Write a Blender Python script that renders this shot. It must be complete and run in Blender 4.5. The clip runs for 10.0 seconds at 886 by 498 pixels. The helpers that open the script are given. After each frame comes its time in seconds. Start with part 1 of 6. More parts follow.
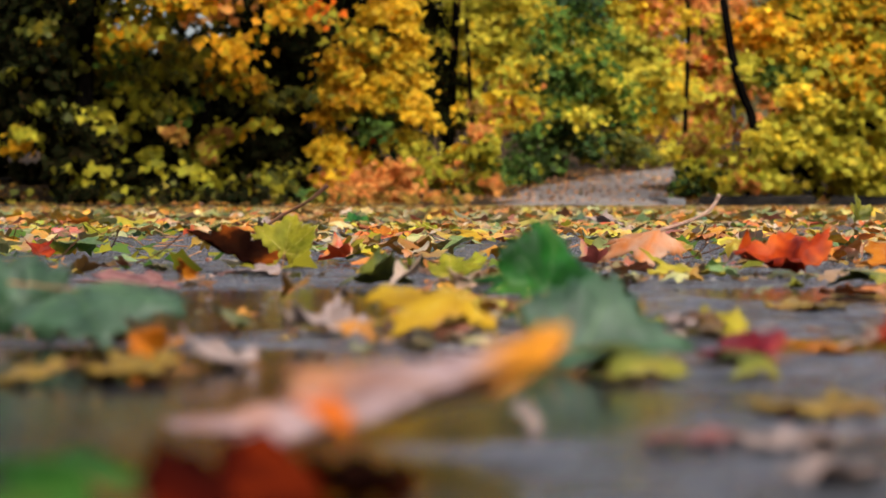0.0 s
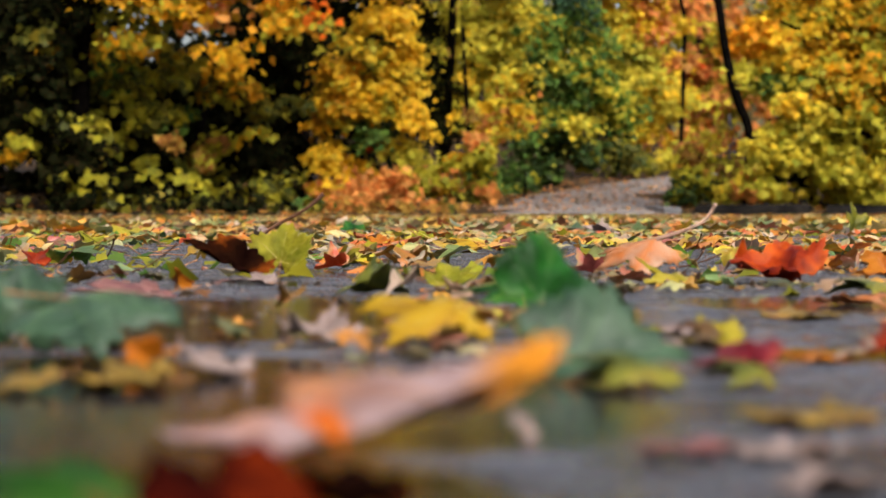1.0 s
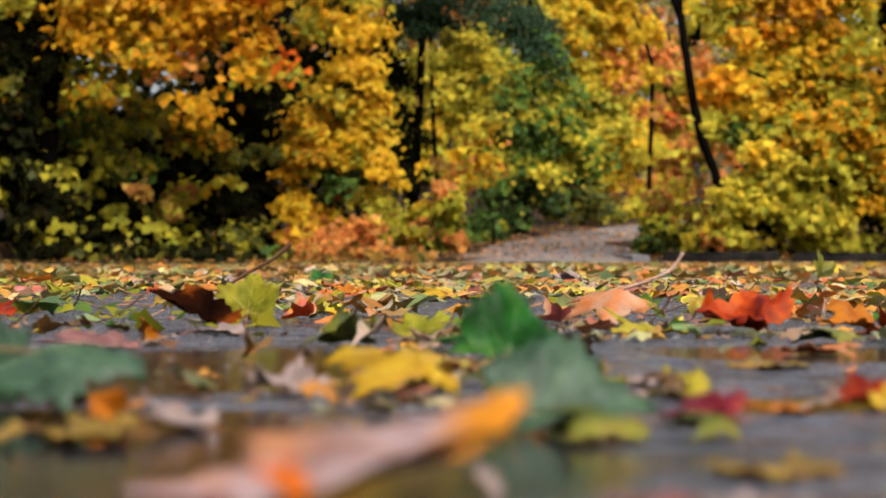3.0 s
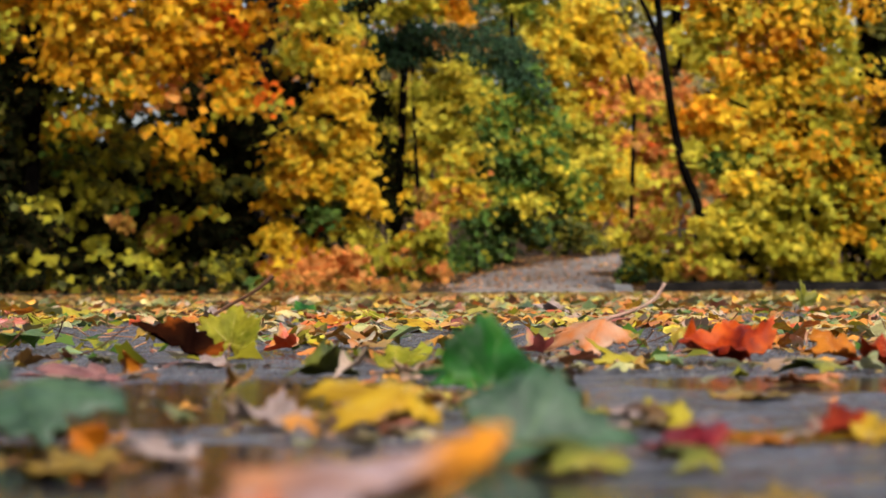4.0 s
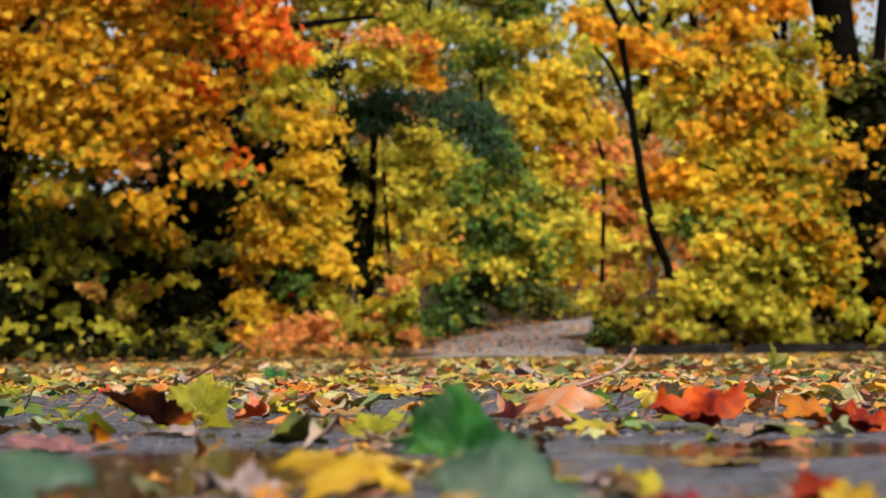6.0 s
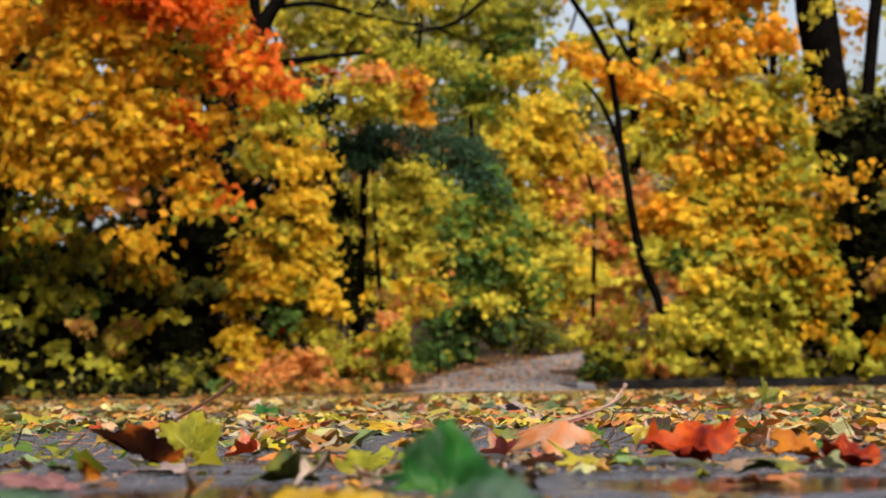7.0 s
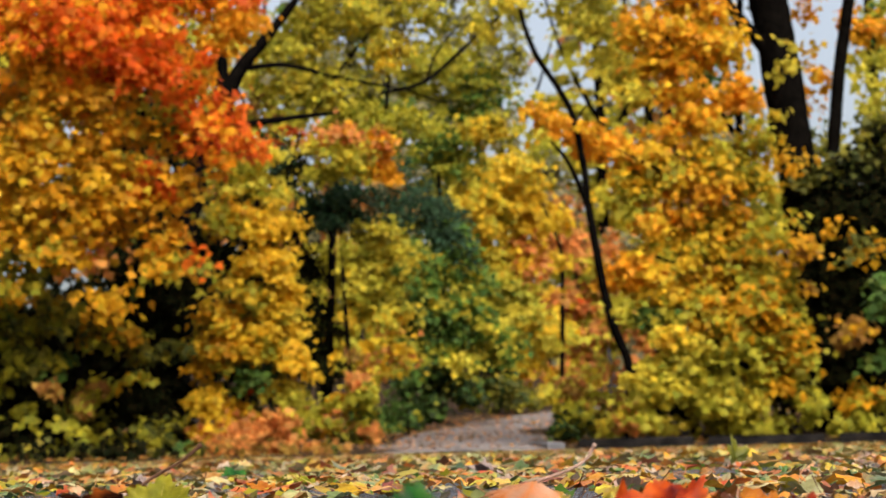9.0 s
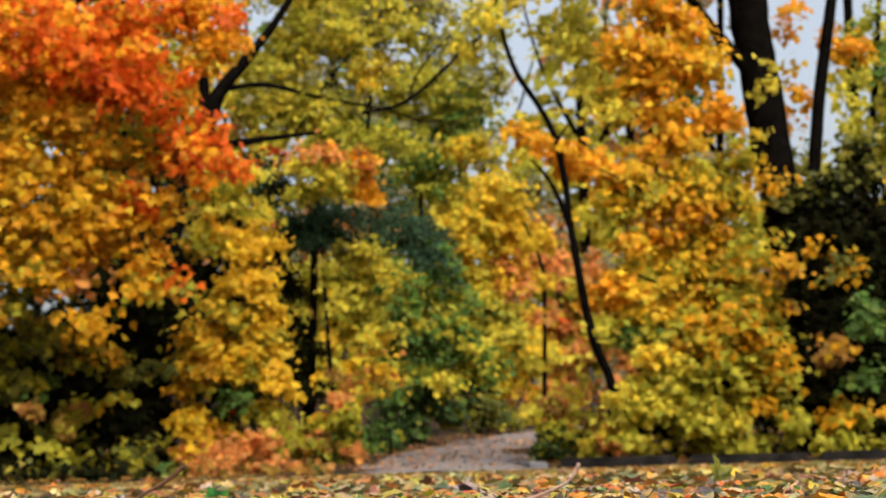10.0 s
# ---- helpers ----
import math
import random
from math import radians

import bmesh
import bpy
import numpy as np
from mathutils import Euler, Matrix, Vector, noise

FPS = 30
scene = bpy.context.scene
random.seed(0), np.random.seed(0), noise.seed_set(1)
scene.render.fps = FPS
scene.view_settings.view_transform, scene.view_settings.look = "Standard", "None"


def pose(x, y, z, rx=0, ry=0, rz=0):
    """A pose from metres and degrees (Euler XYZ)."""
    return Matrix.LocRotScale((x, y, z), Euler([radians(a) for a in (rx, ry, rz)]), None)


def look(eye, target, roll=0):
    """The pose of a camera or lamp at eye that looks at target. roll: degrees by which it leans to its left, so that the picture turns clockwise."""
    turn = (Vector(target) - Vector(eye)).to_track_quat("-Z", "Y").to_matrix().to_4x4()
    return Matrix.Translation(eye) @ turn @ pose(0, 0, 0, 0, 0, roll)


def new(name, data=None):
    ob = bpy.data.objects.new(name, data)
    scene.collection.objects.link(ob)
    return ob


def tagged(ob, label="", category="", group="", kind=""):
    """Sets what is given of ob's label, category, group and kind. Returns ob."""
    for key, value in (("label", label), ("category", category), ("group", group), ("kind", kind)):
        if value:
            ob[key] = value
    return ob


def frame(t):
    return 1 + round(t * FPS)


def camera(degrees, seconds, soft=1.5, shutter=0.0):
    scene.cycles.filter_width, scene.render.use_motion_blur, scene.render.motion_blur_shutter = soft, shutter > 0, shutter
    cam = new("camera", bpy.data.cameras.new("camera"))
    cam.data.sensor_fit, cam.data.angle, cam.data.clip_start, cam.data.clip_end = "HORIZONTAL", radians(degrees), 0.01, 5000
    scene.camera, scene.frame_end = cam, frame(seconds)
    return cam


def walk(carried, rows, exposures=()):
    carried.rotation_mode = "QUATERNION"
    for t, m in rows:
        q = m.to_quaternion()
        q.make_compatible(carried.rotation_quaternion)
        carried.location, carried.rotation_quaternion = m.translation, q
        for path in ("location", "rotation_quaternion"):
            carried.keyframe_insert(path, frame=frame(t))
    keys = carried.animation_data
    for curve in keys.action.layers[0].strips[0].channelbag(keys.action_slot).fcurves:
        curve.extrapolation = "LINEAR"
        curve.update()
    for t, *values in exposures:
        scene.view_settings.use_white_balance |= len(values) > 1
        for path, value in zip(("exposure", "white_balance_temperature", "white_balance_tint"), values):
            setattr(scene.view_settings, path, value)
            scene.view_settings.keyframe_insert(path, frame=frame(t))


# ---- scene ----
# ---- camera ----
cam = camera(25.25, 10.0)
EYE, TILT, LEAN = 0.070, -1.440, 0.00
# seconds, metres to the right, metres up, yaw, pitch, roll
ROWS = [
    (0.0, 0.00000, 0.00000, 0.000, 0.000, -0.000),
    (0.5, 0.00003, 0.00029, -0.040, 0.078, -0.008),
    (1.0, 0.00013, 0.00036, -0.110, 0.249, -0.013),
    (1.5, 0.00053, 0.00076, -0.256, 0.520, 0.012),
    (2.0, 0.00063, 0.00103, -0.459, 0.773, -0.008),
    (2.5, 0.00115, 0.00157, -0.748, 1.191, 0.024),
    (4.0, 0.00228, 0.00309, -1.514, 2.514, 0.333),
    (4.5, 0.00265, 0.00356, -1.769, 2.931, 0.437),
    (5.0, 0.00274, 0.00394, -1.889, 3.240, 0.519),
    (5.5, 0.00312, 0.00471, -2.154, 3.774, 0.648),
    (7.0, 0.00390, 0.00608, -2.657, 5.391, 1.045),
    (7.5, 0.00420, 0.00635, -2.832, 5.775, 1.180),
    (8.0, 0.00451, 0.00687, -3.050, 6.275, 1.238),
    (8.5, 0.00452, 0.00713, -3.246, 6.683, 1.350),
    (9.0, 0.00466, 0.00735, -3.615, 7.100, 1.542),
    (9.5, 0.00403, 0.00776, -3.813, 7.230, 1.670),
    (10.0, 0.00310, 0.00786, -4.159, 7.651, 1.745),
]


def turned(t, x, z, yaw, pitch, roll):
    base = pose(0, 0, EYE, TILT) @ pose(0, 0, 0, 0, LEAN, 0)
    return base @ pose(x, 0, z, 0, 0, yaw) @ pose(0, 0, 0, pitch) @ pose(0, 0, 0, 0, roll, 0) @ pose(0, 0, 0, 90)


walk(cam, [(r[0], turned(*r)) for r in ROWS], exposures=[(0.0, 0.34), (10.0, 0.32)])
cam.data.dof.use_dof = True
cam.data.dof.focus_distance = 2.95
cam.data.dof.aperture_fstop = 10.8

# ---- world and light ----
world = bpy.data.worlds.new("sky")
scene.world = world
world.use_nodes = True
wn = world.node_tree
sky = wn.nodes.new("ShaderNodeTexSky")
sky.sky_type = "NISHITA"
sky.sun_disc = False
sky.sun_elevation = radians(55)
sky.sun_rotation = radians(156)
sky.dust_density = 6.0
pale = wn.nodes.new("ShaderNodeHueSaturation")
pale.inputs["Saturation"].default_value = 0.55
pale.inputs["Value"].default_value = 1.35
back = wn.nodes["Background"]
back.inputs["Strength"].default_value = 0.15
wn.links.new(sky.outputs[0], pale.inputs["Color"])
wn.links.new(pale.outputs[0], back.inputs["Color"])
sun = new("sun", bpy.data.lights.new("sun", "SUN"))
sun.data.energy = 2.7
sun.data.angle = radians(35)
sun.data.color = (1.0, 0.97, 0.90)
sun.matrix_world = look((6.7, -5, 23.6), (0, 10, 0))


# ---- materials ----
def nodes_of(name):
    mat = bpy.data.materials.new(name)
    mat.use_nodes = True
    return mat, mat.node_tree.nodes, mat.node_tree.links, mat.node_tree.nodes["Principled BSDF"]


def ramp(nd, stops, constant=False):
    r = nd.new("ShaderNodeValToRGB")
    cr = r.color_ramp
    cr.interpolation = "CONSTANT" if constant else "LINEAR"
    while len(cr.elements) < len(stops):
        cr.elements.new(0.5)
    for e, (p, c) in zip(cr.elements, stops):
        e.position = p
        e.color = (*c, 1)
    return r


def noise_tex(nd, ln, scale, detail=4.0, coord="Object"):
    c = nd.new("ShaderNodeTexCoord")
    n = nd.new("ShaderNodeTexNoise")
    n.inputs["Scale"].default_value = scale
    n.inputs["Detail"].default_value = detail
    ln.new(c.outputs[coord], n.inputs["Vector"])
    return n


def mix_col(nd, ln, fac, a, b, mode="MIX"):
    m = nd.new("ShaderNodeMix")
    m.data_type = "RGBA"
    m.blend_type = mode
    for sock, val in ((m.inputs[0], fac), (m.inputs[6], a), (m.inputs[7], b)):
        if hasattr(val, "is_output"):
            ln.new(val, sock)
        elif isinstance(val, tuple):
            sock.default_value = (*val, 1)
        else:
            sock.default_value = val
    return m.outputs[2]


def bumped(nd, ln, bsdf, height, strength, distance):
    b = nd.new("ShaderNodeBump")
    b.inputs["Strength"].default_value = strength
    b.inputs["Distance"].default_value = distance
    ln.new(height, b.inputs["Height"])
    ln.new(b.outputs[0], bsdf.inputs["Normal"])


def leafy(name, cols, source="island", glow=0.4, rough=0.5, spots=(0.12, 0.05, 0.02), spot_amount=0.35, scale=60.0, gloss=0.08, blend=0.35, relief=0.5, vary=1.0):
    """Thin leaf: colour varied leaf by leaf, with stains, some light passing through."""
    mat, nd, ln, bsdf = nodes_of(name)
    r = ramp(nd, [(i / max(1, len(cols) - 1) if source != "object" else i / len(cols), c) for i, c in enumerate(cols)], source == "object")
    if source == "island":
        ln.new(nd.new("ShaderNodeNewGeometry").outputs["Random Per Island"], r.inputs[0])
    elif source == "object":
        ln.new(nd.new("ShaderNodeObjectInfo").outputs["Random"], r.inputs[0])
    else:
        big = noise_tex(nd, ln, 22.0, 3.0)
        st = nd.new("ShaderNodeMapRange")
        st.inputs[1].default_value, st.inputs[2].default_value = 0.35, 0.65
        ln.new(big.outputs[0], st.inputs[0])
        ln.new(st.outputs[0], r.inputs[0])
    n = noise_tex(nd, ln, scale, 6.0)
    mr = nd.new("ShaderNodeMapRange")
    mr.inputs[1].default_value, mr.inputs[2].default_value, mr.inputs[4].default_value = 0.52, 0.75, spot_amount
    ln.new(n.outputs[0], mr.inputs[0])
    soft = noise_tex(nd, ln, scale * 0.35, 3.0)
    hue = r.outputs[0]
    if source != "noise":
        again = nd.new("ShaderNodeMath")
        again.operation = "MULTIPLY"
        again.inputs[1].default_value = 7.3
        wrap = nd.new("ShaderNodeMath")
        wrap.operation = "FRACT"
        second = ramp(nd, [(i / max(1, len(cols) - 1), k) for i, k in enumerate(cols)])
        ln.new(r.inputs[0].links[0].from_socket, again.inputs[0])
        ln.new(again.outputs[0], wrap.inputs[0])
        ln.new(wrap.outputs[0], second.inputs[0])
        area = noise_tex(nd, ln, scale * 0.6, 4.0)
        edge = nd.new("ShaderNodeMapRange")
        edge.inputs[1].default_value, edge.inputs[2].default_value, edge.inputs[4].default_value = 0.48, 0.62, blend
        ln.new(area.outputs[0], edge.inputs[0])
        hue = mix_col(nd, ln, edge.outputs[0], r.outputs[0], second.outputs[0])
        # some leaves fresh and pale, others dull
        third = nd.new("ShaderNodeMath")
        third.operation = "MULTIPLY"
        third.inputs[1].default_value = 23.7
        wrap3 = nd.new("ShaderNodeMath")
        wrap3.operation = "FRACT"
        ln.new(r.inputs[0].links[0].from_socket, third.inputs[0])
        ln.new(third.outputs[0], wrap3.inputs[0])
        dull = ramp(nd, [(0.0, (1 - 0.5 * vary,) * 3), (0.5, (1 - 0.1 * vary,) * 3), (1.0, (1 + 0.2 * vary,) * 3)])
        ln.new(wrap3.outputs[0], dull.inputs[0])
        hue = mix_col(nd, ln, 1.0, hue, dull.outputs[0], "MULTIPLY")
    tone = ramp(nd, [(0.3, (0.62, 0.58, 0.55)), (0.7, (1.25, 1.2, 1.15))])
    ln.new(soft.outputs[0], tone.inputs[0])
    toned = mix_col(nd, ln, 1.0, hue, tone.outputs[0], "MULTIPLY")
    col = mix_col(nd, ln, mr.outputs[0], toned, spots)
    ln.new(col, bsdf.inputs["Base Color"])
    bsdf.inputs["Roughness"].default_value = rough
    bsdf.inputs["Specular IOR Level"].default_value = gloss
    bumped(nd, ln, bsdf, n.outputs[0], relief, 0.003)
    tr = nd.new("ShaderNodeBsdfTranslucent")
    ln.new(col, tr.inputs["Color"])
    ms = nd.new("ShaderNodeMixShader")
    ms.inputs[0].default_value = glow
    ln.new(bsdf.outputs[0], ms.inputs[1])
    ln.new(tr.outputs[0], ms.inputs[2])
    ln.new(ms.outputs[0], nd["Material Output"].inputs[0])
    return mat


FOLIAGE = dict(glow=0.48, vary=0.55, spot_amount=0.2, scale=25.0)
GOLD = leafy("gold_foliage", [(0.70, 0.40, 0.016), (0.80, 0.50, 0.024), (0.78, 0.57, 0.035), (0.62, 0.40, 0.02)], **FOLIAGE)
AMBER = leafy("amber_foliage", [(0.66, 0.30, 0.010), (0.74, 0.37, 0.012), (0.60, 0.33, 0.014), (0.52, 0.36, 0.018)], **FOLIAGE)
ORANGE = leafy("orange_foliage", [(0.82, 0.36, 0.016), (0.84, 0.44, 0.02), (0.80, 0.30, 0.014), (0.82, 0.50, 0.028)], **FOLIAGE)
FLAME = leafy("flame_foliage", [(0.74, 0.13, 0.010), (0.78, 0.19, 0.012), (0.70, 0.095, 0.010), (0.78, 0.25, 0.015)], **FOLIAGE)
RED = leafy("red_foliage", [(0.66, 0.09, 0.012), (0.70, 0.13, 0.014), (0.60, 0.07, 0.012)], **FOLIAGE)
LEMON = leafy("lemon_foliage", [(0.74, 0.58, 0.045), (0.66, 0.57, 0.06), (0.52, 0.50, 0.05), (0.76, 0.53, 0.032)], **FOLIAGE)
OLIVE = leafy("olive_foliage", [(0.20, 0.22, 0.022), (0.48, 0.42, 0.03), (0.28, 0.31, 0.026), (0.56, 0.47, 0.034), (0.34, 0.35, 0.03)], **FOLIAGE)
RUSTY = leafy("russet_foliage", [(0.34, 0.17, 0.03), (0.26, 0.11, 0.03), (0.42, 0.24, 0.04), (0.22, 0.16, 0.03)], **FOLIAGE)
GREY = leafy("grey_green_foliage", [(0.24, 0.25, 0.12), (0.30, 0.27, 0.15), (0.18, 0.20, 0.10)], **FOLIAGE)
# olive mix with the shade under the crowns put into its colours
SHADY = leafy("shade_toned_foliage", [(0.05, 0.065, 0.010), (0.11, 0.115, 0.014), (0.03, 0.05, 0.010), (0.28, 0.22, 0.02), (0.07, 0.085, 0.012), (0.19, 0.17, 0.016)], glow=0.3, vary=0.5)
GREEN = leafy("green_foliage", [(0.09, 0.20, 0.03), (0.16, 0.28, 0.04), (0.06, 0.15, 0.03), (0.28, 0.33, 0.045)], **FOLIAGE)
LEAFGREEN = leafy("fresh_green_foliage", [(0.05, 0.12, 0.02), (0.09, 0.17, 0.025), (0.03, 0.08, 0.016), (0.16, 0.20, 0.03)], glow=0.3, vary=0.5)
DEEP = leafy("deep_green_foliage", [(0.02, 0.05, 0.012), (0.04, 0.08, 0.016), (0.012, 0.035, 0.010), (0.09, 0.10, 0.02)], glow=0.2, vary=0.5)
# near-black leaves that paint the shaded gaps inside bushes and crowns
DARK = leafy("shade_black_foliage", [(0.004, 0.007, 0.003), (0.007, 0.011, 0.004), (0.003, 0.005, 0.002), (0.012, 0.017, 0.005)], glow=0.1, gloss=0.0)
PINE = leafy("blue_green_foliage", [(0.014, 0.045, 0.020), (0.03, 0.08, 0.034), (0.008, 0.028, 0.012), (0.05, 0.11, 0.045)], glow=0.2, vary=0.5)
RUST = leafy("peach_foliage", [(0.74, 0.30, 0.08), (0.68, 0.22, 0.05), (0.75, 0.38, 0.10), (0.56, 0.24, 0.06)], **FOLIAGE)
FALLEN = [(0.60, 0.36, 0.015), (0.58, 0.17, 0.015), (0.08, 0.17, 0.025), (0.50, 0.33, 0.26), (0.42, 0.38, 0.03), (0.56, 0.45, 0.04),
          (0.50, 0.06, 0.015), (0.20, 0.24, 0.022), (0.52, 0.41, 0.31), (0.03, 0.10, 0.035), (0.62, 0.28, 0.022), (0.34, 0.08, 0.07),
          (0.07, 0.15, 0.02), (0.16, 0.24, 0.09), (0.64, 0.54, 0.24)]
LITTER = leafy("fallen_leaf_litter", FALLEN, glow=0.15, rough=0.34, gloss=0.3, spot_amount=0.2, blend=0.6, relief=0.8, vary=0.8)
MIXED = leafy("fallen_leaf_mixed", FALLEN, source="object", glow=0.15, rough=0.34, gloss=0.3, spot_amount=0.35, blend=0.6, relief=0.9, vary=0.7)


def bark(name, a, b):
    mat, nd, ln, bsdf = nodes_of(name)
    n = noise_tex(nd, ln, 9.0, 8.0)
    n.inputs["Distortion"].default_value = 1.5
    r = ramp(nd, [(0.3, a), (0.7, b)])
    ln.new(n.outputs[0], r.inputs[0])
    ln.new(r.outputs[0], bsdf.inputs["Base Color"])
    bsdf.inputs["Roughness"].default_value = 0.95
    bsdf.inputs["Specular IOR Level"].default_value = 0.0
    bumped(nd, ln, bsdf, n.outputs[0], 0.8, 0.03)
    return mat


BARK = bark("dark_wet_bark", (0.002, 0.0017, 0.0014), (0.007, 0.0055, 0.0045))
GREY_BARK = bark("grey_bark", (0.10, 0.09, 0.09), (0.24, 0.22, 0.22))
STALK = bark("leaf_stalk_skin", (0.34, 0.14, 0.06), (0.55, 0.30, 0.16))
VEIN = bark("leaf_vein_skin", (0.55, 0.42, 0.12), (0.62, 0.48, 0.2))

PALE_STALK = bark("pale_stalk_skin", (0.36, 0.20, 0.15), (0.55, 0.38, 0.30))
TWIG = bark("dark_twig_bark", (0.05, 0.02, 0.012), (0.14, 0.07, 0.045))
GREEN_VEIN = bark("green_vein_skin", (0.10, 0.16, 0.07), (0.16, 0.24, 0.11))


# x, y and half-widths of the puddles
PUDDLES = [(-0.10, 0.72, 0.22, 0.24), (-0.12, 1.28, 0.24, 0.30), (-0.06, 0.46, 0.10, 0.10), (0.30, 1.45, 0.14, 0.12), (-0.02, 2.15, 0.20, 0.20), (0.20, 0.95, 0.06, 0.05), (-0.07, 0.50, 0.09, 0.12)]


def asphalt(name, lo, hi, wet):
    mat, nd, ln, bsdf = nodes_of(name)
    fine = noise_tex(nd, ln, 420.0, 3.0)
    v = nd.new("ShaderNodeTexVoronoi")
    v.inputs["Scale"].default_value = 230.0
    c = nd.new("ShaderNodeTexCoord")
    ln.new(c.outputs["Object"], v.inputs["Vector"])
    r = ramp(nd, [(0.3, lo), (0.75, hi)])
    ln.new(fine.outputs[0], r.inputs[0])
    stain = noise_tex(nd, ln, 14.0, 6.0)
    st = ramp(nd, [(0.35, (0.42, 0.40, 0.38)), (0.62, (1.25, 1.24, 1.26))])
    ln.new(stain.outputs[0], st.inputs[0])
    col = mix_col(nd, ln, 1.0, r.outputs[0], st.outputs[0], "MULTIPLY")
    bsdf.inputs["IOR"].default_value = 1.33
    # standing water: a few irregular puddles
    ragged = noise_tex(nd, ln, 7.0, 4.0)
    near = None
    for px, py, rx, ry in PUDDLES:
        sub = nd.new("ShaderNodeVectorMath")
        sub.operation = "SUBTRACT"
        sub.inputs[1].default_value = (px, py, 0)
        ln.new(c.outputs["Object"], sub.inputs[0])
        mul = nd.new("ShaderNodeVectorMath")
        mul.operation = "MULTIPLY"
        mul.inputs[1].default_value = (1 / rx, 1 / ry, 0)
        ln.new(sub.outputs[0], mul.inputs[0])
        far = nd.new("ShaderNodeVectorMath")
        far.operation = "LENGTH"
        ln.new(mul.outputs[0], far.inputs[0])
        if near is None:
            near = far.outputs["Value"]
        else:
            low = nd.new("ShaderNodeMath")
            low.operation = "MINIMUM"
            ln.new(near, low.inputs[0])
            ln.new(far.outputs["Value"], low.inputs[1])
            near = low.outputs[0]
    add = nd.new("ShaderNodeMath")
    add.operation = "MULTIPLY_ADD"
    add.inputs[1].default_value = 1.3
    ln.new(ragged.outputs[0], add.inputs[0])
    ln.new(near, add.inputs[2])
    dry = nd.new("ShaderNodeMapRange")
    dry.inputs[1].default_value, dry.inputs[2].default_value = 1.45, 1.75
    ln.new(add.outputs[0], dry.inputs[0])
    # soaked asphalt under the puddles is darker
    soaked = mix_col(nd, ln, 1.0, col, (0.22, 0.21, 0.20), "MULTIPLY")
    ln.new(mix_col(nd, ln, dry.outputs[0], soaked, col), bsdf.inputs["Base Color"])
    damp = noise_tex(nd, ln, 26.0, 5.0)
    dm = nd.new("ShaderNodeMapRange")
    dm.inputs[1].default_value, dm.inputs[2].default_value, dm.inputs[3].default_value, dm.inputs[4].default_value = 0.42, 0.57, 0.1, 0.62
    ln.new(damp.outputs[0], dm.inputs[0])
    ro = nd.new("ShaderNodeMapRange")
    ro.inputs[3].default_value = wet
    ln.new(dry.outputs[0], ro.inputs[0])
    ln.new(dm.outputs[0], ro.inputs[4])
    ln.new(ro.outputs[0], bsdf.inputs["Roughness"])
    st2 = nd.new("ShaderNodeMapRange")
    st2.inputs[3].default_value, st2.inputs[4].default_value = 0.03, 1.0
    ln.new(dry.outputs[0], st2.inputs[0])
    b = nd.new("ShaderNodeBump")
    b.inputs["Distance"].default_value = 0.006
    ln.new(v.outputs["Distance"], b.inputs["Height"])
    ln.new(st2.outputs[0], b.inputs["Strength"])
    ln.new(b.outputs[0], bsdf.inputs["Normal"])
    return mat


ROAD = asphalt("wet_asphalt", (0.036, 0.037, 0.046), (0.125, 0.13, 0.16), 0.1)


def soil(name, a, b, c3, scale=7.0):
    mat, nd, ln, bsdf = nodes_of(name)
    n = noise_tex(nd, ln, scale, 8.0)
    r = ramp(nd, [(0.3, a), (0.5, b), (0.72, c3)])
    ln.new(n.outputs[0], r.inputs[0])
    ln.new(r.outputs[0], bsdf.inputs["Base Color"])
    bsdf.inputs["Roughness"].default_value = 0.9
    bsdf.inputs["Specular IOR Level"].default_value = 0.06
    bumped(nd, ln, bsdf, n.outputs[0], 0.6, 0.04)
    return mat


SOIL = soil("leaf_mould_soil", (0.008, 0.006, 0.004), (0.025, 0.015, 0.008), (0.07, 0.035, 0.014))
PATH_MAT = soil("worn_path_asphalt", (0.05, 0.047, 0.048), (0.16, 0.143, 0.138), (0.30, 0.23, 0.19), 22.0)
KERB_DARK = soil("dark_wet_stone", (0.006, 0.005, 0.005), (0.014, 0.012, 0.011), (0.028, 0.023, 0.02))
KERB_PALE = soil("pale_stone", (0.11, 0.105, 0.11), (0.17, 0.165, 0.17), (0.24, 0.23, 0.24))


# ---- building helpers ----
def mesh_from(name, verts, faces, mats, index=None):
    me = bpy.data.meshes.new(name)
    me.from_pydata(verts, [], faces)
    for m in mats:
        me.materials.append(m)
    if index is not None:
        me.polygons.foreach_set("material_index", index)
    me.update()
    return me


def part(name, me, parent, label=""):
    ob = new(name, me)
    ob.parent = parent
    if label:
        ob["label"] = label
    return ob


def smooth(me):
    me.polygons.foreach_set("use_smooth", [True] * len(me.polygons))
    return me


